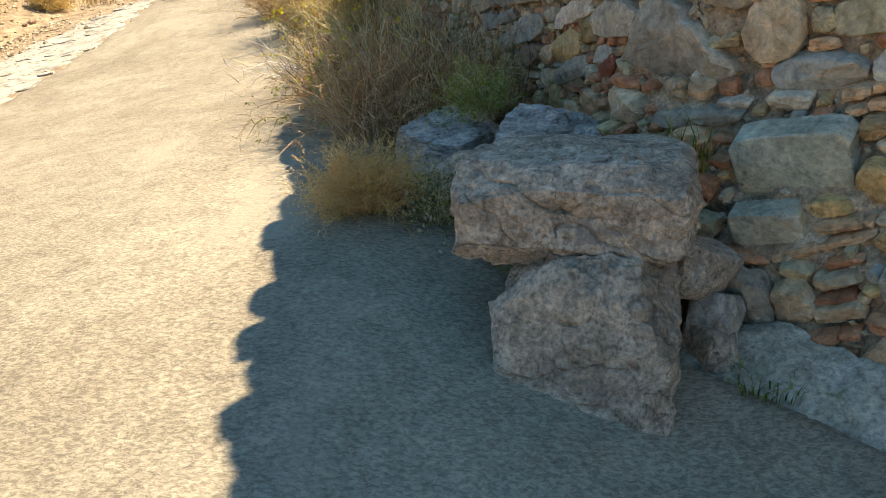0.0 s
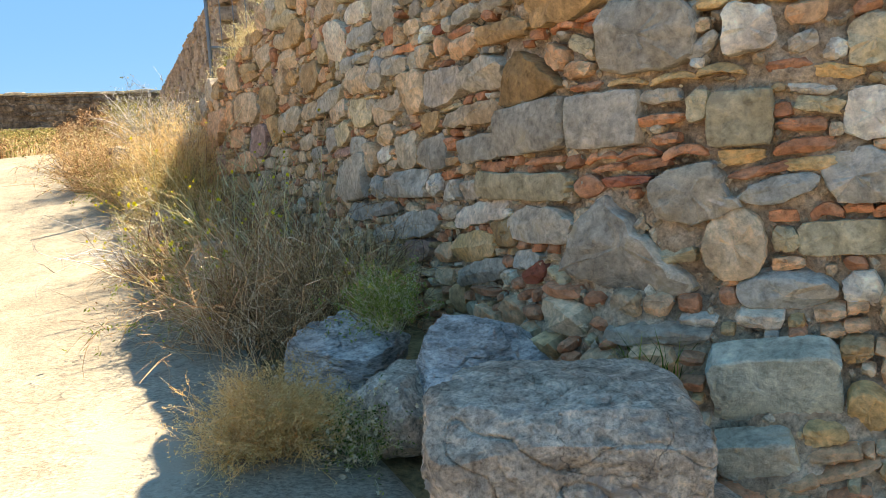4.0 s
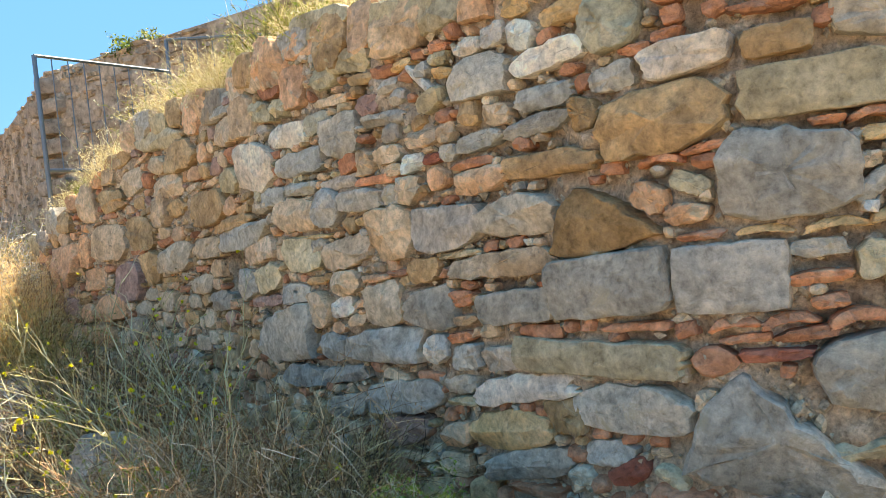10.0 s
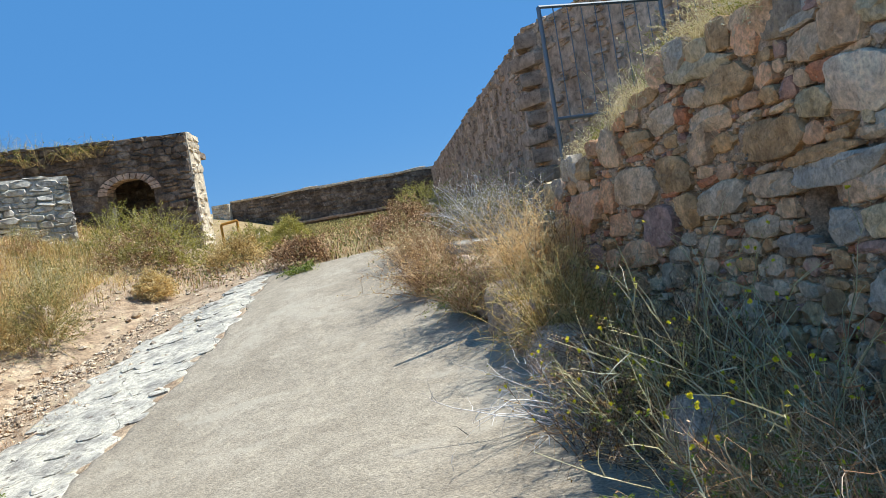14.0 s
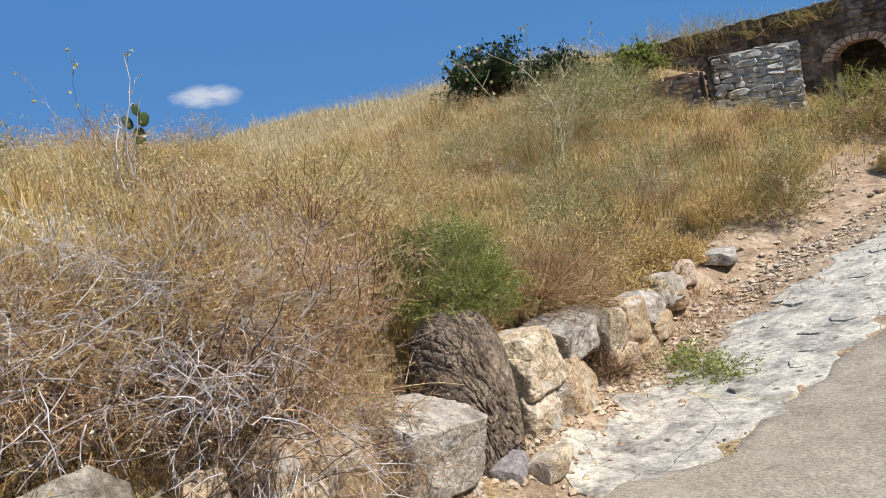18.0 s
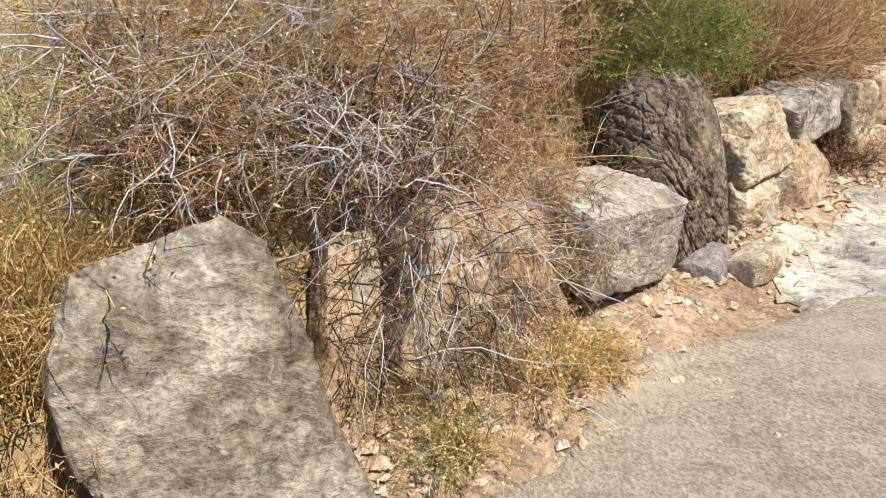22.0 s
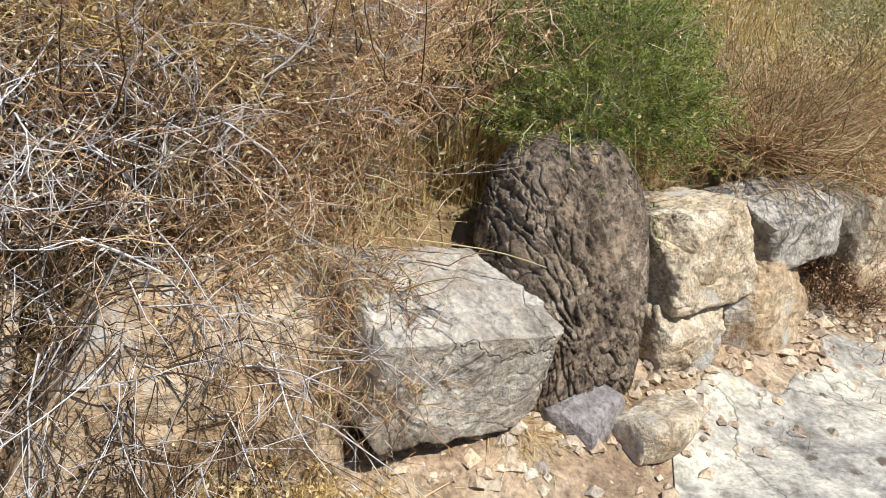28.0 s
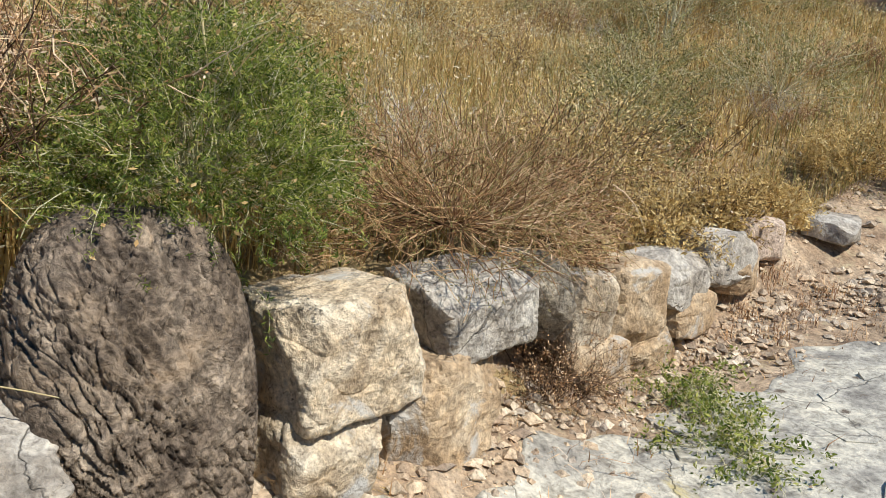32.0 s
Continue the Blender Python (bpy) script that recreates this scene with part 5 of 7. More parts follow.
rock("boulder", (0.47, 3.38, 0.64), (0.58, 0.40, 0.38), (0, 14, 0), M["blue_rock"], 21, "blue-grey rock with pale veins at the wall's foot", n=60, boxy=6.0, rough=0.09, crag=0.20, sharp=30, chops=(((-1, -0.4, 0.8), 0.7), ((0.5, -1, 0.9), 0.8)))
rock("boulder", (-0.02, 4.02, 0.57), (0.52, 0.40, 0.36), (4, 12, -32), M["blue_rock"], 23, "blue-grey squared rock among dry plants", n=48, boxy=6.0, rough=0.07, crag=0.16, sharp=32, chops=(((-1, 0, 1), 0.8),))
rock("boulder", (0.12, 3.40, 0.52), (0.42, 0.34, 0.30), (0, 0, 40), M["limestone"], 27, "low grey rock beside the block", n=28, boxy=7.0, rough=0.08, crag=0.10, sharp=30)
rock("boulder", (-0.66, 5.98, 0.75), (0.40, 0.36, 0.42), (0, 6, 10), M["limestone"], 29, "pale grey rock half hidden by weeds", n=24, boxy=4.0, rough=0.10, crag=0.05)
for k, (x, y, w, h) in enumerate(((-1.32, 8.0, 0.5, 0.4), (-1.42, 8.7, 0.6, 0.5), (-1.60, 9.4, 0.6, 0.55), (-1.80, 10.1, 0.7, 0.6), (-1.98, 10.8, 0.6, 0.55))):
    rock("edge_stone", (x + 0.15, y, ground_z(x, y) + h * 0.32), (0.5, w, h), (0, 0, 20 - 7 * k), M["limestone"], 70 + k, "grey stone edging the ramp under weeds", "stone", "stones edging the ramp", n=16, boxy=5.0, rough=0.13)
rock("edge_stone", (-1.80, 11.3, ground_z(-1.8, 11.3) + 0.42), (0.55, 0.75, 0.16), (0, 0, 20), M["cube_rock"], 79, "pale flat slab on the stones edging the ramp", "stone", n=16, boxy=7.0, rough=0.08)

# ---- the row of rocks on the west side ----
rock("slab_rock", (-5.32, 2.81, 0.53), (0.44, 0.80, 1.44), (7, -21, 9), M["slab_rock"], 31, "large flat-faced grey slab leaning on the bank", "rock", n=80, boxy=16.0, rough=0.035, chip=0.04, cuts=2, crag=0.11, sharp=30, chops=(((0.1, -1, 1.0), 0.80), ((0.1, 0.7, 1), 0.93), ((1, 0, 1.3), 0.90)))
rock("slab_rock", (-5.68, 3.36, 0.62), (0.3, 0.24, 0.86), (-18, -10, 14), M["earth_rock"], 32, "narrow tan stone beside the leaning slab", "rock", n=30, boxy=6.0, rough=0.09, sharp=30, crag=0.08)
rock("boulder", (-5.78, 3.90, 0.60), (0.58, 0.98, 1.0), (0, -10, 14), M["earth_rock"], 33, "rough earthy brown rock under hanging dry twigs", n=44, boxy=5.0, rough=0.10, crag=0.12, sharp=32, cuts=12)
rock("stone_block", (-5.98, 4.75, 0.70), (0.56, 0.74, 0.48), (-9, 8, 19), M["cube_rock"], 36, "pale squared limestone block with a sloping top", "stone block", n=80, boxy=16.0, rough=0.03, chip=0.05, cuts=0, crag=0.11, sharp=30, chops=(((0.34, 0.0, 1), 0.82), ((0.0, -1, -0.6), 0.86), ((0.3, 1, -0.8), 0.86)))
rock("round_topped_rock", (-6.26, 5.36, 0.74), (0.56, 0.71, 1.30), (0, -5, 18), M["dark_rock"], 41, "tall round-topped dark furrowed rock standing upright", n=130, boxy=2.9, rough=0.03, furrow=0.16, cuts=0, sharp=0)
rock("stone_block", (-6.52, 6.05, 0.83), (0.5, 0.54, 0.44), (4, -4, 18), M["pale_rock"], 43, "pale yellow limestone block in the row", "stone block", "stones of the bank row", n=48, boxy=14.0, rough=0.05, chip=0.07, cuts=4, crag=0.12, sharp=30)
rock("stone_block", (-6.44, 6.0, 0.44), (0.46, 0.46, 0.46), (0, 0, 18), M["pale_rock"], 45, "chipped pale yellow stone under another block", "stone block", "stones of the bank row", n=40, boxy=6.0, rough=0.09, crag=0.14, cuts=12, sharp=30)
rock("stone_block", (-6.78, 6.70, 0.86), (0.5, 0.54, 0.34), (6, -4, 18), M["cube_rock"], 47, "white and grey mottled block in the row", "stone block", "stones of the bank row", n=48, boxy=14.0, rough=0.05, chip=0.07, cuts=4, crag=0.12, sharp=30)
rock("stone_block", (-6.64, 6.5, 0.46), (0.5, 0.62, 0.58), (0, -4, 18), M["earth_rock"], 49, "broad yellow-brown stone at the foot of the row", "stone block", "stones of the bank row", n=40, boxy=8.0, rough=0.08, crag=0.14, cuts=11, sharp=30)
rock("stone_block", (-7.02, 7.2, 0.80), (0.42, 0.4, 0.42), (0, 0, 20), M["slab_rock"], 51, "small brown-grey stone in the row", "stone block", "stones of the bank row", n=30, boxy=9.0, rough=0.08, crag=0.12, sharp=30)
rock("stone_block", (-7.10, 7.56, 0.68), (0.36, 0.34, 0.46), (0, 0, 12), M["pale_rock"], 53, "narrow pale stone in the row", "stone block", "stones of the bank row", n=30, boxy=9.0, rough=0.08, crag=0.12, sharp=30)
rock("stone_block", (-7.25, 7.98, 0.66), (0.42, 0.5, 0.5), (0, -6, 14), M["earth_rock"], 54, "tan squared stone in the row", "stone block", "stones of the bank row", n=30, boxy=9.0, rough=0.07, crag=0.12, sharp=30)
rock("stone_block", (-7.5, 8.5, 0.72), (0.45, 0.56, 0.34), (0, -6, 20), M["cube_rock"], 55, "pale flat stone further along the row", "stone block", "stones of the bank row", n=30, boxy=10.0, rough=0.07, crag=0.12, sharp=30)
rock("stone_block", (-7.95, 9.75, 0.86), (0.45, 0.66, 0.32), (0, -6, 8), M["limestone"], 58, "grey flat stone at the end of the row", "stone block", "stones of the bank row", n=22, boxy=9.0, rough=0.08, crag=0.1, sharp=30)
rock("stone_block", (-7.70, 9.12, 0.78), (0.45, 0.62, 0.38), (0, -8, 10), M["cube_rock"], 57, "pale mottled stone further along the row", "stone block", "stones of the bank row", n=26, boxy=9.0, rough=0.08, crag=0.12, sharp=30)
rock("stone_block", (-8.30, 9.65, 1.10), (0.30, 0.34, 0.14), (0, 0, 30), M["limestone"], 59, "small pale stone lying on the bank", "stone block", "stones of the bank row", n=14, boxy=5.0, rough=0.12)
rock("stone_block", (-7.96, 10.7, ground_z(-7.96, 10.7) + 0.05), (0.40, 0.62, 0.2), (0, 0, 30), M["cube_rock"], 61, "pale flat stone lying on the bank", "stone block", "stones of the bank row", n=18, boxy=7.0, rough=0.08, sharp=30)
rock("stone_block", (-8.5, 13.0, ground_z(-8.5, 13.0) + 0.1), (0.4, 0.5, 0.4), (0, 0, 10), M["limestone"], 62, "grey stone half buried in the slope", "stone block", "stones of the bank row", n=14, boxy=5.0, rough=0.14)
rock("stone_block", (-7.49, 19.9, ground_z(-7.49, 19.9) + 0.2), (0.9, 0.6, 0.5), (0, 0, 5), M["stub"], 63, "squared grey stone lying before the far wall", "stone block", n=14, boxy=8.0, rough=0.06)
for k, (x, y, w, h) in enumerate(((-7.08, 7.62, 0.54, 0.34), (-7.24, 8.12, 0.48, 0.28), (-7.48, 8.66, 0.6, 0.30), (-7.70, 9.3, 0.55, 0.28))):
    rock("stone_block", (x, y, ground_z(x, y) + h * 0.3), (0.40, w, h), (0, -5, 16 + 5 * k), M["earth_rock"], 140 + k, "rough earthy stone at the foot of the row", "stone block", "stones of the bank row", n=24, boxy=6.0, rough=0.09, crag=0.14, sharp=30)
# broken stones on the soil below the row
rock("loose_stone", (-5.97, 5.38, 0.34), (0.26, 0.30, 0.22), (10, 20, 40), M["purple_rock"], 64, "dark slate-grey broken stone on the soil", "stone", "loose stones", n=14, boxy=6.0, rough=0.12)
rock("loose_stone", (-5.89, 5.66, 0.30), (0.32, 0.34, 0.22), (0, -14, 20), M["pale_rock"], 65, "pale angular stone on the soil", "stone", "loose stones", n=14, boxy=6.0, rough=0.10)
rock("loose_stone", (-6.10, 5.92, 0.30), (0.22, 0.20, 0.06), (0, 8, 40), M["pale_rock"], 66, "thin flat pale stone on the soil", "stone", "loose stones", n=10, boxy=6.0, rough=0.08)
rock("loose_stone", (-5.84, 5.35, 0.22), (0.14, 0.2, 0.1), (0, 0, 70), M["cube_rock"], 67, "small white broken stone on the soil", "stone", "loose stones", n=10, boxy=6.0, rough=0.14)
rock("loose_stone", (-5.62, 5.42, 0.16), (0.2, 0.26, 0.12), (0, 0, 30), M["bedrock"], 68, "white crumbling stone at the ramp's edge", "stone", "loose stones", n=12, boxy=5.0, rough=0.16)
rock("loose_stone", (-5.42, 5.75, 0.16), (0.2, 0.34, 0.1), (0, 0, 20), M["limestone"], 69, "grey smooth stone at the ramp's edge", "stone", "loose stones", n=12, boxy=4.0, rough=0.10)
rock("brick_fragment", (-5.30, 4.48, 0.215), (0.08, 0.11, 0.05), (0, 0, 50), M["stone_p"], 84, "orange brick fragment on the ramp", "brick", n=6, boxy=9.0, rough=0.1)
rock("brick_fragment", (-5.17, 3.68, 0.245), (0.10, 0.12, 0.09), (0, 0, 20), M["stone_p"], 85, "pinkish tile fragment on the ramp's edge", "brick", n=6, boxy=9.0, rough=0.1)


def pebbles(name, n, x, y, s0, s1, mat, label, seed):
    """Many small stones lying about, one joined heap of gravel."""
    g = np.random.default_rng(seed)
    k = np.array([(1, 0, 0), (-1, 0, 0), (0, 1, 0), (0, -1, 0), (0, 0, 1), (0, 0, -1), (0.6, 0.6, 0.5), (-0.6, 0.5, 0.6)])
    tris = np.array([(0, 2, 6), (2, 4, 6), (4, 0, 6), (2, 1, 7), (1, 4, 7), (4, 2, 7), (1, 3, 4), (3, 0, 4), (2, 0, 5), (1, 2, 5), (3, 1, 5), (0, 3, 5)])
    s = s0 * (s1 / s0) ** (g.uniform(0, 1, n) ** 2.2)
    sc = s[:, None] * g.uniform(0.5, 1.1, (n, 3)) * np.array([1, 1, 0.7])
    a = g.uniform(0, 6.28, n)
    P = k[None] * g.uniform(0.75, 1.15, (n, 8, 1)) * sc[:, None]
    X = P[..., 0] * np.cos(a)[:, None] - P[..., 1] * np.sin(a)[:, None] + x[:, None]
    Y = P[..., 0] * np.sin(a)[:, None] + P[..., 1] * np.cos(a)[:, None] + y[:, None]
    Z = P[..., 2] + (land(x, y) + s * 0.25)[:, None]
    o = new(name, tri_mesh(name, np.stack([X, Y, Z], -1).reshape(-1, 3), (np.arange(n)[:, None, None] * 8 + tris[None]).reshape(-1, 3), mat, False))
    return tagged(o, label, "gravel", "", "stuff")


g = np.random.default_rng(3)
yy = g.uniform(2.6, 14, 5200)
xx = row_x(yy) + 0.05 + np.abs(g.normal(0, 0.36, 5200))
pebbles("gravel", 5200, xx, yy, 0.008, 0.06, M["rubble"], "broken stones scattered on the reddish soil", 4)
yy = g.uniform(1.5, 9, 4000)
pebbles("gravel", 4000, np.interp(yy, (1.5, 4.4, 6.2, 9), (-4.8, -5.4, -5.3, -5.3)) + np.abs(g.normal(0, 0.7, 4000)), yy, 0.004, 0.022, M["rubble"], "fine gravel along the edge of the ramp", 5)
yy = g.uniform(2.8, 11, 700)
pebbles("gravel", 700, np.interp(yy, (2.8, 4, 6, 8, 11), (-0.2, -0.5, -1.0, -1.4, -2.3)) - np.abs(g.normal(0, 0.25, 700)) + 0.2, yy, 0.005, 0.03, M["rubble"], "small stones along the wall's side of the ramp", 6)
yy = g.uniform(6.3, 12, 1300)
pebbles("gravel", 1300, row_x(yy) - 0.1 + np.abs(g.normal(0, 0.28, 1300)), yy, 0.010, 0.075, M["rubble"], "broken stones below the stone row", 8)
yy = g.uniform(9.5, 24, 1500)
pebbles("gravel", 1500, row_x(yy) - 1.0 + np.abs(g.normal(0, 1.2, 1500)), yy, 0.015, 0.09, M["rubble"], "stones on the bare path up the slope", 7)

# ---- pale worn bedrock beside the ramp ----
PAV_Y = (5.5, 6.0, 7.1, 9.2, 12.2, 15)
PAV_L, PAV_R = (-5.62, -6.1, -6.5, -6.85, -6.7, -5.75), (-5.5, -5.15, -5.15, -5.33, -5.18, -5.4)


def pav_edges(y):
    return np.interp(y, PAV_Y, PAV_L) + 0.10 * np.sin(y * 6.0) + 0.05 * np.sin(y * 15.0), np.interp(y, PAV_Y, PAV_R) + 0.06 * np.sin(y * 7.3) + 0.05 * np.sin(y * 17.0)


ys = np.linspace(5.6, 15.0, 160)
bl, br = pav_edges(ys)
pavement = new("pavement", strip_mesh("pavement", bl, br, ys, 34, M["bedrock"], 0.014, 0.012))
tagged(pavement, "white worn bedrock paving with dark pits", "pavement", "", "structure")
pv = random.Random(8)
flags = 0
y = 7.5
while y < 14.8 and flags < 290:
    l, r = (float(q) for q in pav_edges(np.array(y)))
    step = pv.uniform(0.13, 0.30)
    x = l + 0.05
    while x < r - 0.12:
        w = pv.uniform(0.14, 0.34)
        if pv.random() < 0.26:
            n, pts = 8, []
            for k in range(n):
                a = 2 * math.pi * (k + pv.uniform(-0.3, 0.3)) / n
                c, sn = math.cos(a), math.sin(a)
                q = (abs(c) ** 5 + abs(sn) ** 5) ** -0.2 * pv.uniform(0.8, 1.02)
                pts.append((c * q * w * 0.5, sn * q * step * 0.5))
            th = pv.uniform(0.002, 0.012)
            V = [(px, py, -0.05) for px, py in pts] + [(px, py, th * 0.7) for px, py in pts] + [(px * 0.86, py * 0.86, th * pv.uniform(0.9, 1.2)) for px, py in pts]
            Fc = [(k, (k + 1) % n, n + (k + 1) % n, n + k) for k in range(n)] + [(n + k, n + (k + 1) % n, 2 * n + (k + 1) % n, 2 * n + k) for k in range(n)]
            me = bpy.data.meshes.new("flagstone")
            me.from_pydata(V, [], Fc + [tuple(range(2 * n, 3 * n))])
            me.materials.append(M["bedrock"])
            o = part("flagstone", me, pavement)
            cx, cy = x + w / 2, y + pv.uniform(-0.16, 0.16)
            sl = math.degrees(math.atan2(ground_z(cx, cy + 0.2) - ground_z(cx, cy - 0.2), 0.4))
            o.matrix_local = pose(cx, cy, ground_z(cx, cy) + 0.018, sl + pv.uniform(-2, 2), -5 + pv.uniform(-2, 2), pv.uniform(-35, 35))
            flags += 1
        x += w * 0.97
    y += step * 0.97

# ---- the fort: house, stub wall, far wall, bastion ----


BLOCKS = {}


def block_mesh(mat, k):
    """One of eight dressed or rough blocks of unit size, shared by all alike."""
    if (mat.name, k) not in BLOCKS:
        r = random.Random(k * 13 + 5)
        c = []
        for q in range(7):
            ang = 2 * math.pi * (q + r.uniform(-0.3, 0.3)) / 7
            cx, cz = math.cos(ang), math.sin(ang)
            e = (abs(cx) ** 5 + abs(cz) ** 5) ** -0.2 * r.uniform(0.84, 1.06)
            c.append((cx * e * 0.5, cz * e * 0.5))
        V = [(x, 0.5, z) for x, z in c] + [(x, -0.3 + r.uniform(-0.1, 0.1), z) for x, z in c] + [(x * 0.84 + r.uniform(-0.03, 0.03), -0.6 + r.uniform(-0.16, 0.16), z * 0.8) for x, z in c]
        Fc = [(i, (i + 1) % 7, 7 + (i + 1) % 7, 7 + i) for i in range(7)] + [(7 + i, 7 + (i + 1) % 7, 14 + (i + 1) % 7, 14 + i) for i in range(7)] + [tuple(range(14, 21))]
        me = bpy.data.meshes.new("stone")
        me.from_pydata(V, [], Fc)
        me.materials.append(mat)
        BLOCKS[mat.name, k] = me
    return BLOCKS[mat.name, k]


def masonry(name, a, b, z0, z1, thick, mat, parent, course=0.28, block=0.55, label="", batter=0.0, holes=(), seed=1, top_b=None, proud=0.03, drop=0.0, near_b=True, limit=290, show=None):
    """A straight wall of coursed stones from a to b (plan), each stone standing proud of the core; holes: (from, to, low, high) along the wall."""
    a, b = Vector((*a, 0)), Vector((*b, 0))
    t = (b - a).normalized()
    n = Vector((t.y, -t.x, 0))
    ln = (b - a).length
    r = random.Random(seed)
    V, Fc = [], []

    def box(s0, s1, h0, h1, d0, d1):
        o = len(V)
        for s, h, d in ((s0, h0, d0), (s1, h0, d0), (s1, h1, d0), (s0, h1, d0), (s0, h0, d1), (s1, h0, d1), (s1, h1, d1), (s0, h1, d1)):
            p = a + t * s + n * (d - batter * (h - z0))
            V.append((p.x, p.y, h))
        Fc.extend([(o, o + 1, o + 2, o + 3), (o + 5, o + 4, o + 7, o + 6), (o + 4, o, o + 3, o + 7), (o + 1, o + 5, o + 6, o + 2), (o + 3, o + 2, o + 6, o + 7), (o + 4, o + 5, o + 1, o)])

    def ztop(s):
        return z1 if top_b is None else z1 + (top_b - z1) * s / ln

    cuts = sorted(set([ln * k / 8 for k in range(9)] + [h[0] for h in holes] + [h[1] for h in holes]))
    for s0, s1 in zip(cuts, cuts[1:]):
        inside = [h for h in holes if h[0] < (s0 + s1) / 2 < h[1]]
        tz = min(ztop(s0), ztop(s1))
        if inside:
            if inside[0][2] > z0:
                box(s0, s1, z0, inside[0][2], -thick, 0)
            box(s0, s1, inside[0][3], tz, -thick, 0)
        else:
            box(s0, s1, z0, tz, -thick, 0)
    body = part(name, tri_mesh(name, V, [f[::-1] for f in Fc], mat, False), parent, label)
    found = []
    z = z0
    while z < max(z1, top_b or z1):
        h = course * r.uniform(0.7, 1.3)
        s = -r.uniform(0, block)
        while s < ln:
            w = block * r.uniform(0.5, 1.6)
            s0, s1 = max(s, 0), min(s + w, ln)
            zz = min(z + h, ztop((s0 + s1) / 2) + r.uniform(-0.03, 0.03))
            if s1 - s0 > 0.06 and zz - z > 0.05 and r.random() >= drop and not any(q[0] < s1 - 0.03 and q[1] > s0 + 0.03 and q[2] < zz and q[3] > z + 0.05 for q in holes):
                if show is None or z + h > show:
                    if r.random() < 0.3 and zz - z > 0.12:
                        f = r.uniform(0.35, 0.65)
                        found.append(((s0 + s1) / 2, z + (zz - z) * f / 2, s1 - s0, (zz - z) * f))
                        found.append(((s0 + s1) / 2 + 0.03, z + (zz - z) * (1 + f) / 2, (s1 - s0) * 0.9, (zz - z) * (1 - f)))
                    else:
                        found.append(((s0 + s1) / 2, (z + zz) / 2 + r.gauss(0, 0.02), s1 - s0, zz - z))
            s += w
        z += h
    if near_b:
        found.sort(key=lambda q: -q[0])
    base = Matrix(((t.x, -n.x, 0), (t.y, -n.y, 0), (0, 0, 1))).to_4x4()
    rest_V, rest_F = [], []
    for k, (s, zc, w, h) in enumerate(found):
        me = block_mesh(mat, r.randrange(8))
        p = a + t * s - n * (batter * (zc - z0) + 0.06 - proud * r.uniform(0.2, 1.6))
        m = Matrix.Translation((p.x, p.y, zc)) @ base @ pose(0, 0, 0, 0, r.gauss(0, 2.5), 0) @ Matrix.Diagonal((w * 1.02, 0.16, h * 1.02, 1))
        if k < limit:
            o = part("stone", me, body)
            o.matrix_local = m
        else:
            o0 = len(rest_V)
            rest_V.extend(m @ v.co for v in me.vertices)
            rest_F.extend([o0 + i for i in p2.vertices] for p2 in me.polygons)
    if rest_V:
        me = bpy.data.meshes.new("stone_mass")
        me.from_pydata(rest_V, [], rest_F)
        me.materials.append(mat)
        part("stone_mass", me, body, "", "stuff")
    return body


corner = (-10.8, 25.8)
left_end = (-20.5, 24.4)
house = thing("house", "ruined dark stone house with an arched doorway", "house", kind="structure")
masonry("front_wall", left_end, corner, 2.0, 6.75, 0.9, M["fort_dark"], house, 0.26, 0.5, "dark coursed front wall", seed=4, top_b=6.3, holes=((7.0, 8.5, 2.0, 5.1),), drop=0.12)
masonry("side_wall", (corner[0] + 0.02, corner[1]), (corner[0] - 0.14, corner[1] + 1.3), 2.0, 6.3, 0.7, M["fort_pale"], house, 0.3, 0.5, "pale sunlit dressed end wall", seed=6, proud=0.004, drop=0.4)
V, Fc = [], []
ax, ay = left_end
tx, ty = (corner[0] - ax) / 9.8, (corner[1] - ay) / 9.8
for k in range(13):
    a0, a1 = math.pi * k / 13, math.pi * (k + 1) / 13
    o = len(V)
    for rad in (0.70, 1.0):
        for a in (a0 + 0.02, a1 - 0.02):
            for dep in (0.07, -0.5):
                sa = 7.75 - math.cos(a) * rad
                V.append((ax + tx * sa + ty * dep, ay + ty * sa - tx * dep, 4.65 + math.sin(a) * rad * 0.62))
    Fc += [(o, o + 2, o + 6, o + 4), (o + 1, o + 5, o + 7, o + 3), (o, o + 4, o + 5, o + 1), (o + 2, o + 3, o + 7, o + 6), (o, o + 1, o + 3, o + 2), (o + 4, o + 6, o + 7, o + 5)]
part("arch", tri_mesh("arch", V, Fc, M["fort"], False), house, "reddish brick door arch")
masonry("back_wall", (ax + tx * 5.5 - ty * 2.2, ay + ty * 5.5 + tx * 2.2), (ax + tx * 9.2 - ty * 2.2, ay + ty * 9.2 + tx * 2.2), 2.0, 6.0, 0.4, M["fort_dark"], house, 0.4, 0.8, "dark inner wall behind the doorway", seed=9)
V, Fc = [], []
for sa, dep in ((0, 0), (9.6, 0), (9.6, 3.0), (0, 3.0)):
    for z in (5.75, 5.95):
        V.append((ax + tx * sa - ty * (dep + 0.3), ay + ty * sa + tx * (dep + 0.3), z))
Fc = [(0, 2, 4, 6), (1, 7, 5, 3), (0, 1, 3, 2), (2, 3, 5, 4), (4, 5, 7, 6), (6, 7, 1, 0)]
part("roof", tri_mesh("roof", V, Fc, M["fort_dark"], False), house, "flat earth-covered roof")
o = new("door_post", rock_mesh("door_post", (0.1, 0.1, 2.3), M["fort_pale"], 4, n=5, boxy=8.0, rough=0.02, cuts=0))
o.parent = house
o.matrix_local = pose(ax + tx * 7.15 + ty * 0.1, ay + ty * 7.15 - tx * 0.1, 3.1, 0, 3, 0)

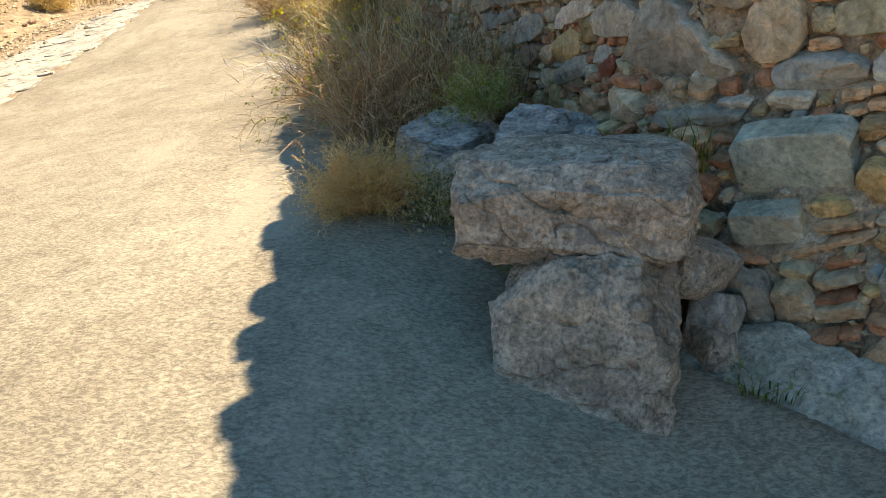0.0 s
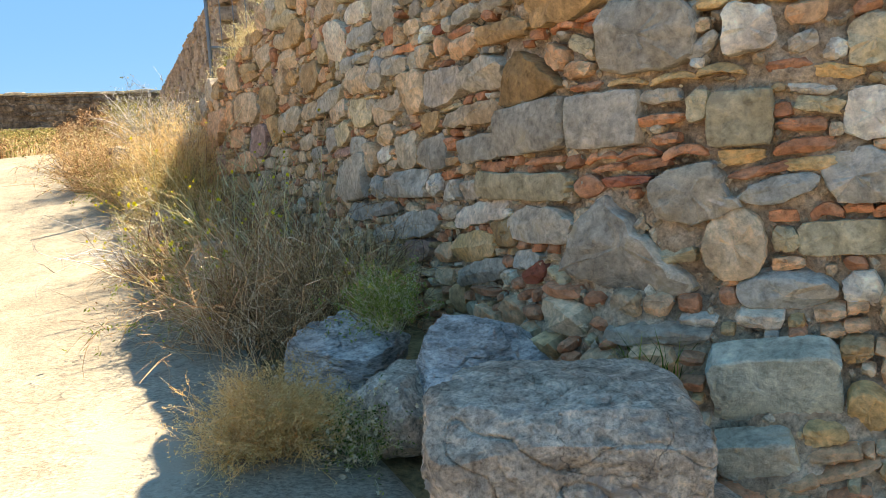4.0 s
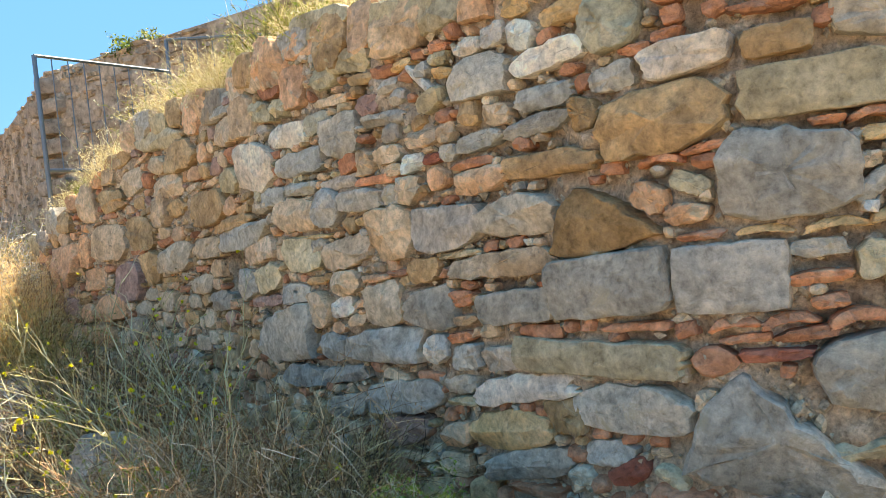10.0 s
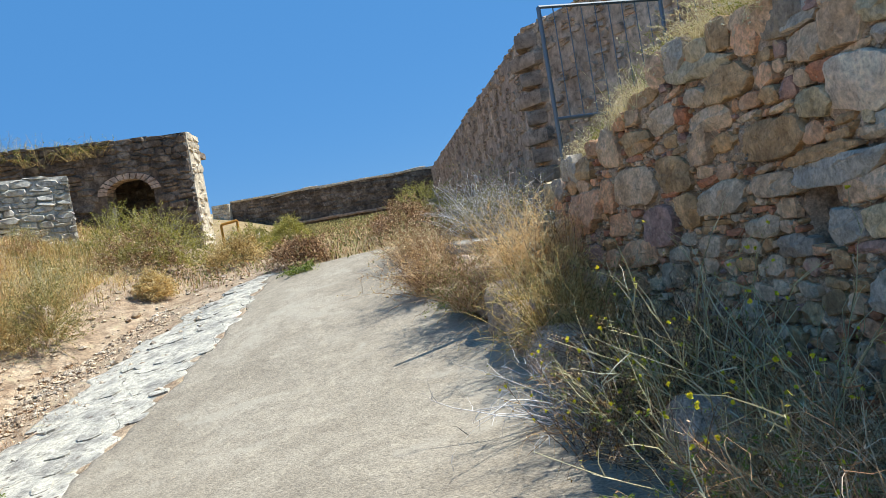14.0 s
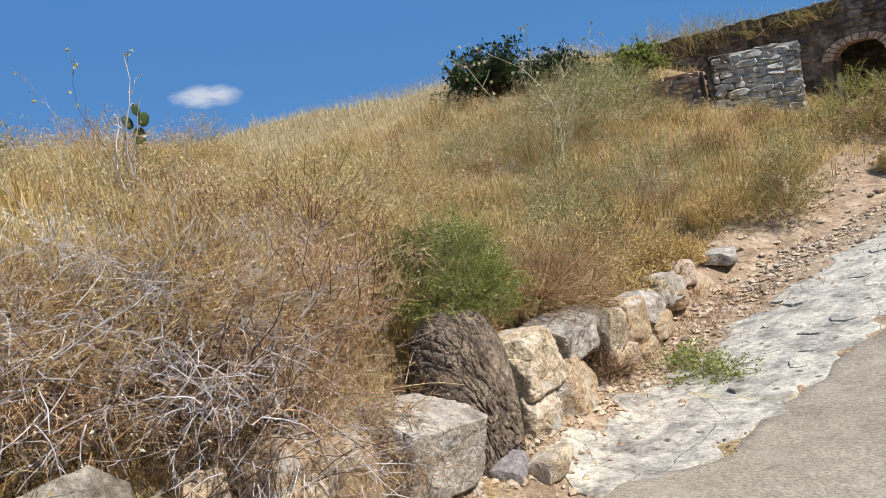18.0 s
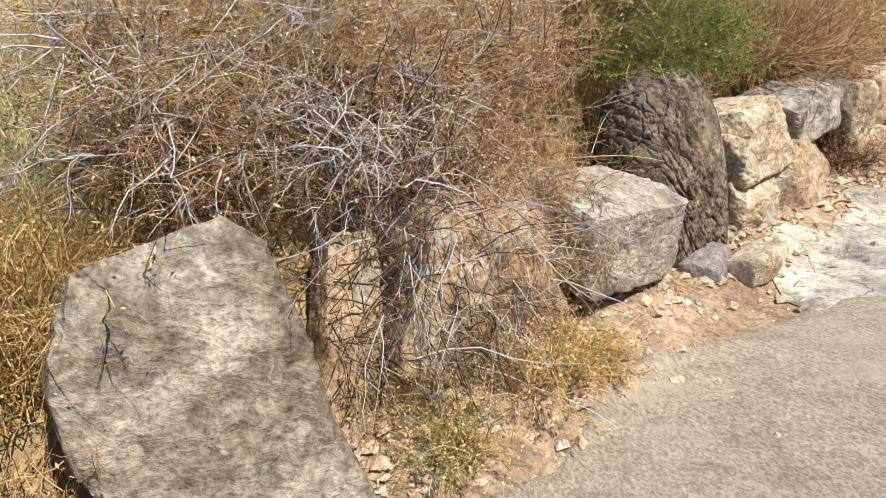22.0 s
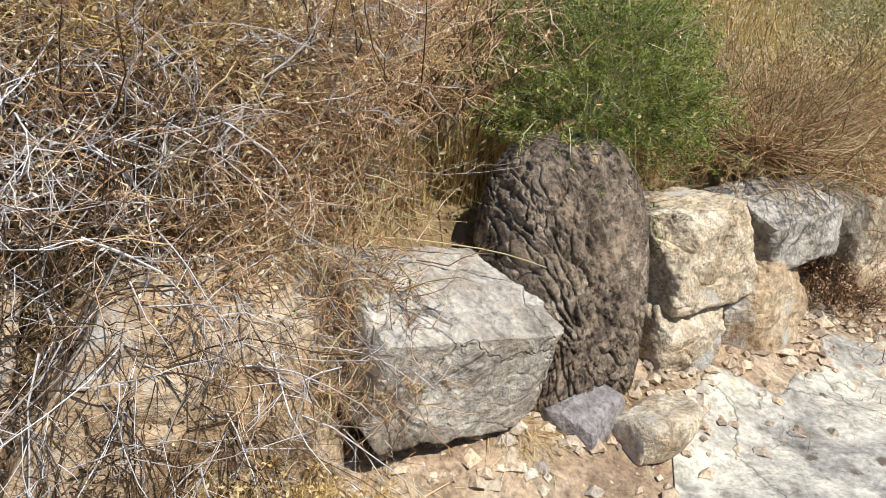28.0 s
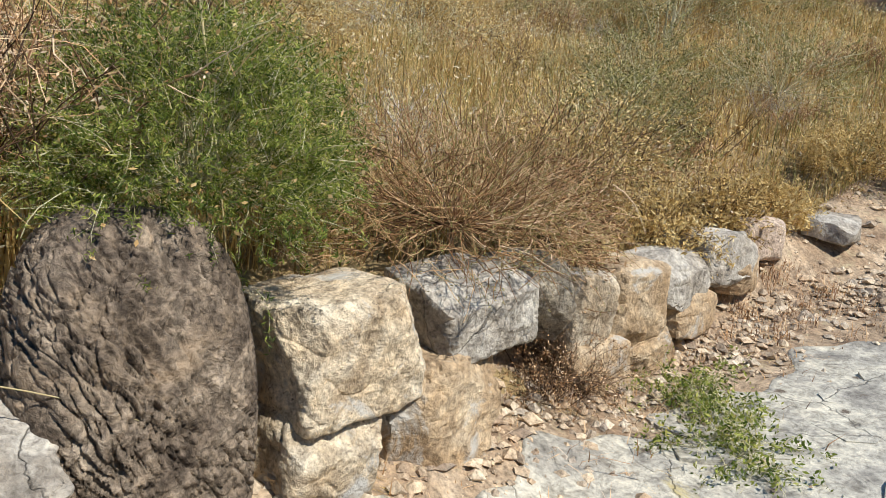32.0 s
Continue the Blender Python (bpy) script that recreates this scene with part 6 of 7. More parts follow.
stub_at = (-11.589, 18.093)
stub = thing("stub_wall", "square stub of grey-white masonry on the slope", "wall ruin", kind="structure")
dx, dy = math.cos(radians(40)), math.sin(radians(40))
p0, p1 = (stub_at[0] - dx * 0.92, stub_at[1] - dy * 0.92), (stub_at[0] + dx * 0.92, stub_at[1] + dy * 0.92)
masonry("front", p0, p1, 2.9, 4.52, 0.9, M["stub"], stub, 0.17, 0.36, seed=12, batter=0.05, proud=0.05)
# the shade on this side is painted in by using the darker masonry
masonry("side", (p0[0] - dy * 0.9, p0[1] + dx * 0.9), (p0[0] - 0.004, p0[1]), 2.9, 4.5, 0.4, M["fort_dark"], stub, 0.2, 0.36, "side with its shade put into darker masonry", seed=13)
low = thing("low_ruin", "low broken stone footing in dry grass", "wall ruin", kind="structure")
q0, q1 = (-14.374, 17.308), (-12.873, 17.838)
masonry("footing", q0, q1, 3.0, 4.35, 0.5, M["fort"], low, 0.2, 0.45, seed=14)
q0, q1 = (-18.744, 16.973), (-17.770, 18.725)
ruin = thing("low_ruin", "heap of grey stones on the hill's crest", "wall ruin", kind="structure")
masonry("footing", q0, q1, 4.6, 5.95, 0.6, M["stub"], ruin, 0.2, 0.5, seed=25)

far = thing("far_wall", "long low dark fort wall with a ledge", "wall", kind="structure")
masonry("wall", (-16.1, 44.0), (3.0, 44.0), 2.4, 5.12, 0.8, M["fort_dark"], far, 0.32, 0.8, seed=15, near_b=False, drop=0.2)
masonry("ledge", (-16.0, 43.8), (3.0, 43.8), 3.28, 3.42, 0.3, M["fort"], far, 0.2, 1.2, "pale narrow ledge", seed=16)
masonry("coping", (-16.1, 43.9), (3.0, 43.9), 5.12, 5.22, 0.9, M["fort_pale"], far, 0.14, 1.8, "pale coping", seed=17, proud=0.004)
masonry("pillar", (-17.1, 43.6), (-16.1, 43.6), 2.4, 5.1, 0.8, M["fort_pale"], far, 0.3, 0.6, "pale pillar at the wall's end", seed=18)

bast = thing("bastion", "tall brown stone bastion with a sharp corner", "fort wall", kind="structure")
bc, bf, bn = (-0.46, 15.4), (-4.4, 44.0), (2.19, 11.2)
masonry("west_face", bf, bc, 1.2, 5.1, 1.2, M["fort"], bast, 0.17, 0.32, seed=21, batter=0.02, drop=0.45, show=1.9, proud=0.004)
masonry("south_face", bc, (4.6, 7.3), 1.2, 5.1, 1.2, M["fort"], bast, 0.16, 0.28, seed=22, batter=0.02, drop=0.45, near_b=False, show=2.9, proud=0.004)
masonry("tower", bn, (6.2, 4.6), 4.6, 6.4, 1.5, M["fort"], bast, 0.17, 0.30, "higher stretch of the bastion", seed=23, near_b=False, proud=0.012)
masonry("tower_side", (bn[0] + 2.5, bn[1] + 1.6), bn, 4.6, 6.4, 1.0, M["fort"], bast, 0.25, 0.45, seed=24, proud=0.012)
for k in range(9):
    w = 0.8 if k % 2 else 0.55
    o = part("quoin", rock_mesh("quoin", (w, 0.5, 0.26), M["fort"], 60 + k, n=4, boxy=9.0, rough=0.03, cuts=0), bast)
    o.matrix_local = pose(bc[0] + 0.12, bc[1] + 0.06, 2.2 + 0.33 * k, 0, 0, -57 if k % 2 else 80)

# ---- steel railing on the terrace ----


def bar(name, p, q, r, parent, mat, label=""):
    p, q = Vector(p), Vector(q)
    bm = bmesh.new()
    bmesh.ops.create_cone(bm, cap_ends=True, segments=8, radius1=r, radius2=r, depth=(q - p).length)
    bmesh.ops.transform(bm, matrix=Matrix.Translation((p + q) / 2) @ (q - p).to_track_quat("Z", "Y").to_matrix().to_4x4(), verts=bm.verts)
    me = bpy.data.meshes.new(name)
    bm.to_mesh(me)
    bm.free()
    me.materials.append(mat)
    return part(name, me, parent, label)


def railing(p, q, top, low):
    e = thing("railing", "grey galvanised steel railing with thin upright bars", "railing", "railing panels")
    p, q = Vector((*p, 0)), Vector((*q, 0))
    up = Vector((0, 0, 1))
    bar("post", p + up * (low - 0.35), p + up * top, 0.022, e, M["steel"])
    bar("post", q + up * (low - 0.25), q + up * top, 0.022, e, M["steel"])
    bar("top_rail", p + up * top, q + up * top, 0.018, e, M["steel"])
    bar("bottom_rail", p + up * (low + 0.1), q + up * (low + 0.1), 0.02, e, M["steel"])
    n = max(3, int((q - p).length / 0.16))
    for k in range(1, n):
        c = p.lerp(q, k / n)
        bar("baluster", c + up * (low + 0.1), c + up * top, 0.006, e, M["steel"])
    return e


railing((-0.69, 10.0), (0.68, 10.6), 4.0, 2.75)
railing((0.70, 10.66), (2.0, 10.2), 4.38, 3.3)

barrier = thing("barrier", "orange painted tube barrier before the far wall", "barrier")
for p, q in (((-8.4, 21.0, 2.0), (-8.4, 21.0, 2.9)), ((-8.4, 21.0, 2.9), (-8.0, 21.1, 2.95)), ((-8.0, 21.1, 2.0), (-8.0, 21.1, 2.95))):
    bar("tube", p, q, 0.035, barrier, M["rust"])

# ---- plants ----
def cover(x, y):
    """Height of the grassy ground, with its humps."""
    d = np.maximum(row_x(y) - x, 0)
    near = np.clip(1 - np.abs(y - 6) / 60, 0, 1)
    return land(x, y) + near * smooth(d / 1.5) * (0.12 * lump(x, y, 0.45) + 0.05 * lump(x, y, 1.6))


def spread_grass(name, n, x, y, h, w, mat, label, lean=0.5, patch=None, seeds=0):
    if patch is not None:
        k = lump(x + 3 * patch[1], y, 0.55) + 0.5 * lump(x, y + patch[1], 1.5) > patch[0]
        x, y = x[k], y[k]
    # the blades stand in tussocks
    cell = 0.26
    ix, iy = np.floor(x / cell), np.floor(y / cell)
    h1 = np.sin(ix * 127.1 + iy * 311.7) * 43758.5453 % 1.0
    h2 = np.sin(ix * 269.5 + iy * 183.3) * 24634.6345 % 1.0
    h3 = np.sin(ix * 419.2 + iy * 371.9) * 35123.1237 % 1.0
    cx, cy = (ix - 0.4 + 1.8 * h1) * cell, (iy - 0.4 + 1.8 * h2) * cell
    pull = rng.uniform(0.0, 0.5, len(x)) * np.clip(1 - (np.hypot(x + 3, y - 3) - 8) / 14, 0.1, 1)
    x, y = x + (cx - x) * pull, y + (cy - y) * pull
    h = h * (0.55 + 0.7 * h3)
    n = len(x)
    hh = h * rng.uniform(0.35, 1.25, n) * (0.75 + 0.4 * lump(x, y, 0.9))
    V, Fc = blades(np.stack([x, y, cover(x, y) - 0.05], -1), hh, w * rng.uniform(0.5, 1.4, n), np.abs(rng.normal(lean, 0.6, n)))
    if seeds:
        tips = V.reshape(-1, 5, 3)[rng.integers(0, n, seeds), 4]
        V2, F2 = leaves(np.repeat(tips, 2, 0) + rng.normal(0, 0.012, (seeds * 2, 3)), np.full(seeds * 2, w * 4.0 + 0.012), 3.0)
        o = new("grass_ears", tri_mesh("grass_ears", V2, F2, M["puff"], False))
        tagged(o, "pale feathery ears of dry grass", "grass", "", "stuff")
    o = new(name, tri_mesh(name, V, Fc, mat, False))
    return tagged(o, label, "grass", "", "stuff")


def bank(n, d0, d1, y0, y1, power=1.0):
    y = rng.uniform(y0, y1, n)
    return row_x(y) - d0 - (d1 - d0) * rng.uniform(0, 1, n) ** power, y


spread_grass("grass", 0, *bank(60000, 0.45, 5.0, 0.3, 9.0), 0.50, 0.006, M["straw"], "tall golden dry grass on the bank", seeds=4000)
spread_grass("grass", 0, *bank(40000, 0.6, 6.0, -1.0, 9.5), 0.55, 0.006, M["pale_straw"], "bleached dry grass on the bank", patch=(-0.1, 1.0), seeds=5000)
spread_grass("grass", 0, *bank(42000, 4.0, 12.0, -3.0, 16.0), 0.60, 0.011, M["straw"], "golden dry grass over the hillside")
spread_grass("grass", 0, *bank(34000, 4.0, 14.0, -3.0, 18.0), 0.65, 0.011, M["pale_straw"], "pale dry grass over the hillside", patch=(-0.3, 2.0), seeds=9000)
spread_grass("grass", 0, *bank(26000, 10.0, 26.0, -8.0, 30.0), 0.55, 0.02, M["pale_straw"], "golden dry grass on the hill's crest")
spread_grass("grass", 0, *bank(42000, 0.9, 12.0, 0.0, 19.0), 0.6, 0.008, M["straw_green"], "half-green grass in patches on the bank", patch=(0.1, 4.0))
spread_grass("grass", 0, *bank(30000, 0.6, 9.0, 4.0, 24.0), 0.34, 0.008, M["russet"], "short russet weeds along the path", patch=(-0.25, 6.0))
spread_grass("grass", 0, *bank(26000, 1.0, 10.0, 9.0, 24.0), 0.42, 0.010, M["straw"], "dry grass on the slope below the ruins", patch=(-0.2, 8.0))
spread_grass("grass", 0, *bank(30000, 0.9, 6.0, 8.5, 20.0), 0.40, 0.009, M["straw"], "golden dry grass on the upper slope", seeds=1500)
x, y = rng.uniform(-9.5, -0.5, 24000), rng.uniform(15.0, 40.0, 24000)
spread_grass("grass", 0, x, y, 0.32, 0.013, M["russet"], "short purple-brown weeds beyond the ramp", patch=(-0.9, 1.0), lean=0.9)
x, y = rng.uniform(-9.5, -0.5, 15000), rng.uniform(15.0, 40.0, 15000)
spread_grass("grass", 0, x, y, 0.28, 0.013, M["straw_green"], "short grey-green grass beyond the ramp", patch=(-0.5, 5.0), lean=0.9)
yy = rng.uniform(2.4, 9.0, 52000)
spread_grass("straw_litter", 0, row_x(yy) + 0.05 + np.abs(rng.normal(0, 0.36, 52000)), yy, 0.07, 0.004, M["straw"], "bits of straw on the soil", lean=1.6)

yy = rng.uniform(6.2, 13.0, 9000)
spread_grass("grass", 0, row_x(yy) - 0.3 + np.abs(rng.normal(0, 0.45, 9000)), yy, 0.15, 0.006, M["russet"], "short dry weeds on the soil below the row", patch=(-0.3, 3.0))
# seed heads and dead leaves caught all over the grass
sx_, sy_ = bank(36000, 0.4, 10.0, -0.5, 17.0, 1.3)
V, Fc = leaves(np.stack([sx_, sy_, cover(sx_, sy_) + 0.05 + 0.5 * rng.uniform(0, 1, len(sx_)) ** 0.7 * (0.75 + 0.4 * lump(sx_, sy_, 0.9))], -1), rng.uniform(0.014, 0.034, len(sx_)) * (1 + 0.08 * (row_x(sy_) - sx_)), 2.6)
tagged(new("grass_ears", tri_mesh("grass_ears", V, Fc, M["seed_mix"], False)), "brown and cream seed heads among the dry grass", "grass", "", "stuff")

sx_, sy_ = bank(18000, 7.0, 20.0, -5.0, 26.0)
V, Fc = leaves(np.stack([sx_, sy_, cover(sx_, sy_) + 0.08 + 0.5 * rng.uniform(0, 1, len(sx_))], -1), rng.uniform(0.03, 0.07, len(sx_)), 2.6)
tagged(new("grass_ears", tri_mesh("grass_ears", V, Fc, M["seed_mix"], False)), "pale seed heads over the hill's crest", "grass", "", "stuff")
sx_, sy_ = rng.uniform(-10.0, -0.5, 16000), rng.uniform(14.5, 40.0, 16000)
V, Fc = leaves(np.stack([sx_, sy_, cover(sx_, sy_) + 0.03 + 0.3 * rng.uniform(0, 1, len(sx_))], -1), rng.uniform(0.03, 0.08, len(sx_)), 2.2)
tagged(new("weed_leaves", tri_mesh("weed_leaves", V, Fc, M["straw_green"], False)), "small grey-green leaves of the weeds beyond the ramp", "weed", "", "stuff")

# west bank, along the row of rocks
HANG = ((-7.15, 2.05), (-6.55, 1.95), (-6.05, 1.62), (-5.64, 1.15), (-5.46, 0.75), (-5.42, 0.38))
HANG_ENDS = ((2.5, 3.2, 3.35, 3.75, 4.0, 4.2, 4.4, 5.0), (0.50, 0.54, 0.54, 0.60, 0.74, 0.70, 0.52, 0.36))
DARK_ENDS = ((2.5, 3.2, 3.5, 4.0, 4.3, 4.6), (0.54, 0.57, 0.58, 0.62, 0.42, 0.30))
thicket("russet_shrub", "dense russet dried shrub hanging over the bank's rocks", M["russet"], 3300, 0.28, 0.0021, (2.6, 4.78), HANG, ends=HANG_ENDS)
# dark stems set further back; their colour imitates the shrub's inner shade
thicket("brown_shrub", "dark brown stems put in for the shade inside the russet shrub", M["brown_twig"], 2300, 0.30, 0.0036, (2.6, 4.5), [(x - 0.15, z - 0.07) for x, z in HANG], ends=DARK_ENDS, twigs=2)
thicket("twiggy_shrub", "bleached grey twigs fanning out over the leaning slab", M["grey_twig"], 330, 0.42, 0.0038, (2.45, 3.75), HANG[:4], deep=0.12, ends=((2.5, 3.2, 3.8), (0.80, 0.84, 0.9)), twigs=7, up=0.1, out=0.35, kink=0.2)
thicket("twiggy_shrub", "bleached grey twigs draped down over the rock", M["grey_twig"], 330, 0.50, 0.0027, (3.35, 4.45), HANG[1:], deep=0.10, twigs=4, up=-0.35, out=0.15, kink=0.18)
thicket("straw_shrub", "golden dry stems all through the dead shrub", M["straw"], 1500, 0.28, 0.0022, (2.6, 4.78), HANG[:3], deep=0.3, twigs=4, up=0.4)
thicket("twiggy_shrub", "bleached grey twigs standing out of the russet shrub", M["grey_twig"], 150, 0.34, 0.0026, (4.0, 4.75), HANG[:3], deep=0.15, twigs=7, up=0.5, kink=0.22)
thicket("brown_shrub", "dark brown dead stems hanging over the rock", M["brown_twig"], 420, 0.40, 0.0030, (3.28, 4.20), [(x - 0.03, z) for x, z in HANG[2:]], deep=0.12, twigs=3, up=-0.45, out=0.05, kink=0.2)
thicket("straw_shrub", "pale straw and broken stems matted behind the squared block", M["pale_straw"], 420, 0.20, 0.0024, (4.0, 4.62), HANG[1:5], deep=0.12, twigs=3, up=0.0, out=0.1)
thicket("russet_shrub", "light brown matted stems behind the squared block", M["russet"], 1300, 0.22, 0.0022, (4.0, 4.68), HANG[1:5], deep=0.2, twigs=3, up=0.0, out=0.1)
sx_ = rng.uniform(2.6, 4.75, 9000)
sv_ = rng.uniform(0, 1, 9000) * np.interp(sx_, *HANG_ENDS)
sp_ = np.linspace(0, 1, 6)
V, Fc = leaves(np.stack([np.interp(sv_, sp_, [p[0] for p in HANG]) - 0.2 * (sx_ - 3.9) + 0.12 - 0.35 * rng.uniform(0, 1, 9000), sx_, np.interp(sv_, sp_, [p[1] for p in HANG]) + rng.normal(0.05, 0.1, 9000)], -1), rng.uniform(0.010, 0.022, 9000), 2.0)
tagged(new("seed_heads", tri_mesh("seed_heads", V, Fc, M["seed_mix"], False)), "small russet and cream seed husks on the dead shrub", "plant", "", "stuff")
bush("russet_shrub", (-6.95, 4.75, 1.38), 0.7, 0.8, "brown seeding weeds on the bank", "shrub", M["brown_twig"], M["russet"], 340, 3200, 7000, 0.017, thick=0.0032, droop=0.4, foot=0.9, twig_mat=M["russet"])
bush("straw_shrub", (-6.9, 3.6, 1.45), 0.8, 0.85, "golden dry stems standing behind the dead shrub", "shrub", M["straw"], M["straw"], 420, 3200, 6000, 0.018, thick=0.003, droop=0.3, foot=1.0)
bush("straw_shrub", (-5.45, 4.12, 0.35), 0.35, 0.34, "yellow dried weed at the rocks' foot", "plant", M["straw"], M["straw"], 160, 1080, 2400, 0.018, thick=0.0024, lean=(0.3, 0, 0), droop=0.8, foot=0.5)
bush("straw_shrub", (-5.22, 3.62, 0.3), 0.28, 0.26, "yellow-green wiry weed at the ramp's edge", "plant", M["straw_green"], M["straw"], 140, 900, 2100, 0.018, thick=0.0024, lean=(0.2, 0, 0), droop=0.8, foot=0.5)
bush("straw_shrub", (-5.55, 3.50, 0.32), 0.3, 0.34, "golden dry weed between the rocks", "plant", M["straw"], M["straw"], 120, 900, 2600, 0.016, thick=0.0024, lean=(0.25, 0, 0), droop=0.7, foot=0.5)
bush("straw_shrub", (-5.48, 4.38, 0.28), 0.26, 0.26, "golden dry weed at the squared block's foot", "plant", M["straw"], M["straw"], 120, 900, 2600, 0.016, thick=0.0024, lean=(0.25, 0, 0), droop=0.7, foot=0.5)
bush("wiry_weed", (-5.12, 2.15, 0.22), 0.4, 0.6, "brown-gold wiry weed beside the leaning slab", "plant", M["russet"], M["straw"], 150, 1300, 3600, 0.018, thick=0.003, droop=0.5, foot=0.6)
bush("wiry_weed", (-4.98, 2.5, 0.2), 0.25, 0.3, "low grey-green weed at the slab's foot", "plant", M["olive_stem"], M["straw_green"], 90, 700, 1600, 0.018, thick=0.0024, droop=0.5, foot=0.6)
bush("wiry_weed", (-5.75, 2.1, 0.75), 0.6, 0.9, "yellow wiry weed crowding the bank", "plant", M["straw"], M["straw"], 260, 2160, 7200, 0.018, thick=0.0031, droop=0.5, foot=0.6)
bush("wiry_weed", (-5.5, 1.4, 0.7), 0.6, 0.85, "yellow wiry weed crowding the bank", "plant", M["russet"], M["straw"], 240, 1920, 6400, 0.018, thick=0.0031, droop=0.5, foot=0.6)
bush("wiry_weed", (-6.4, 2.0, 1.1), 0.7, 0.9, "feathery green weed among the dry grass", "plant", M["olive_stem"], M["leaf"], 260, 1920, 6400, 0.021, thick=0.0031, droop=0.4, foot=0.6)
dome("green_shrub", (-6.64, 5.58, 1.40), (0.50, 0.52, 0.54), "dense feathery green shrub behind the round-topped rock", "shrub", M["olive_stem"], M["leaf"], sprigs=1500, per=52, sprig=0.17, leaf=0.022, thick=0.0018, bits=M["gold"], hollow=0.45)
dome("brown_shrub", (-7.10, 6.80, 1.16), (0.60, 0.85, 0.50), "brown-green dry shrub over the stone row", "shrub", M["russet"], M["straw_green"], sprigs=2200, per=16, sprig=0.20, leaf=0.015, thick=0.0024, wild=0.8, hollow=0.35)
bush("brown_shrub", (-6.95, 7.4, 0.32), 0.34, 0.42, "dry brown weed below the stone row", "plant", M["brown_twig"], M["russet"], 140, 1350, 2940, 0.016, thick=0.0024, droop=0.6, foot=0.5)
bush("green_weed", (-6.15, 7.9, ground_z(-6.15, 7.9) + 0.03), 0.42, 0.26, "low green weed growing on the bedrock", "plant", M["olive_stem"], M["leaf"], 110, 1100, 3200, 0.026, thick=0.002, spread=1.3, droop=0.9, foot=0.5)
bush("green_weed", (-6.62, 8.1, ground_z(-6.62, 8.1) + 0.03), 0.36, 0.28, "low green weed growing on the bedrock", "plant", M["olive_stem"], M["leaf"], 90, 900, 2200, 0.026, thick=0.002, spread=1.3, droop=0.9, foot=0.5)
# many small weeds over the hillside, a few kinds repeated
KINDS = [bush("hill_weed", (-9.0 - k, 5.0 + k, float(cover(-9.0 - k, 5.0 + k))), 0.5, h0, lab, "weed", M[a], M[b], 45, 260, 900, ls * 1.2, thick=0.004, droop=0.45, foot=0.5, group="weeds on the hillside", aspect=3.5)
         for k, (h0, a, b, ls, lab) in enumerate(((0.75, "straw", "pale_straw", 0.035, "bleached golden weed on the hillside"), (0.65, "russet", "russet", 0.032, "russet dry weed on the hillside"), (0.8, "olive_stem", "straw_green", 0.035, "green-gold weed on the hillside"),
                                                  (0.6, "grey_twig", "pale_straw", 0.03, "grey bleached weed on the hillside"), (0.7, "brown_twig", "straw", 0.035, "brown seeding weed on the hillside")))]
wd = random.Random(21)
for k in range(150):
    wy = wd.uniform(-1.0, 19.0)
    wx = float(row_x(wy)) - wd.uniform(1.2, 11.0)
    sc = wd.uniform(0.45, 1.1)
    copy_thing(KINDS[wd.choice((0, 1, 1, 2, 3, 4, 4))], pose(wx, wy, float(cover(wx, wy)), 0, 0, wd.uniform(0, 360)) @ Matrix.Diagonal((sc, sc, sc, 1)))
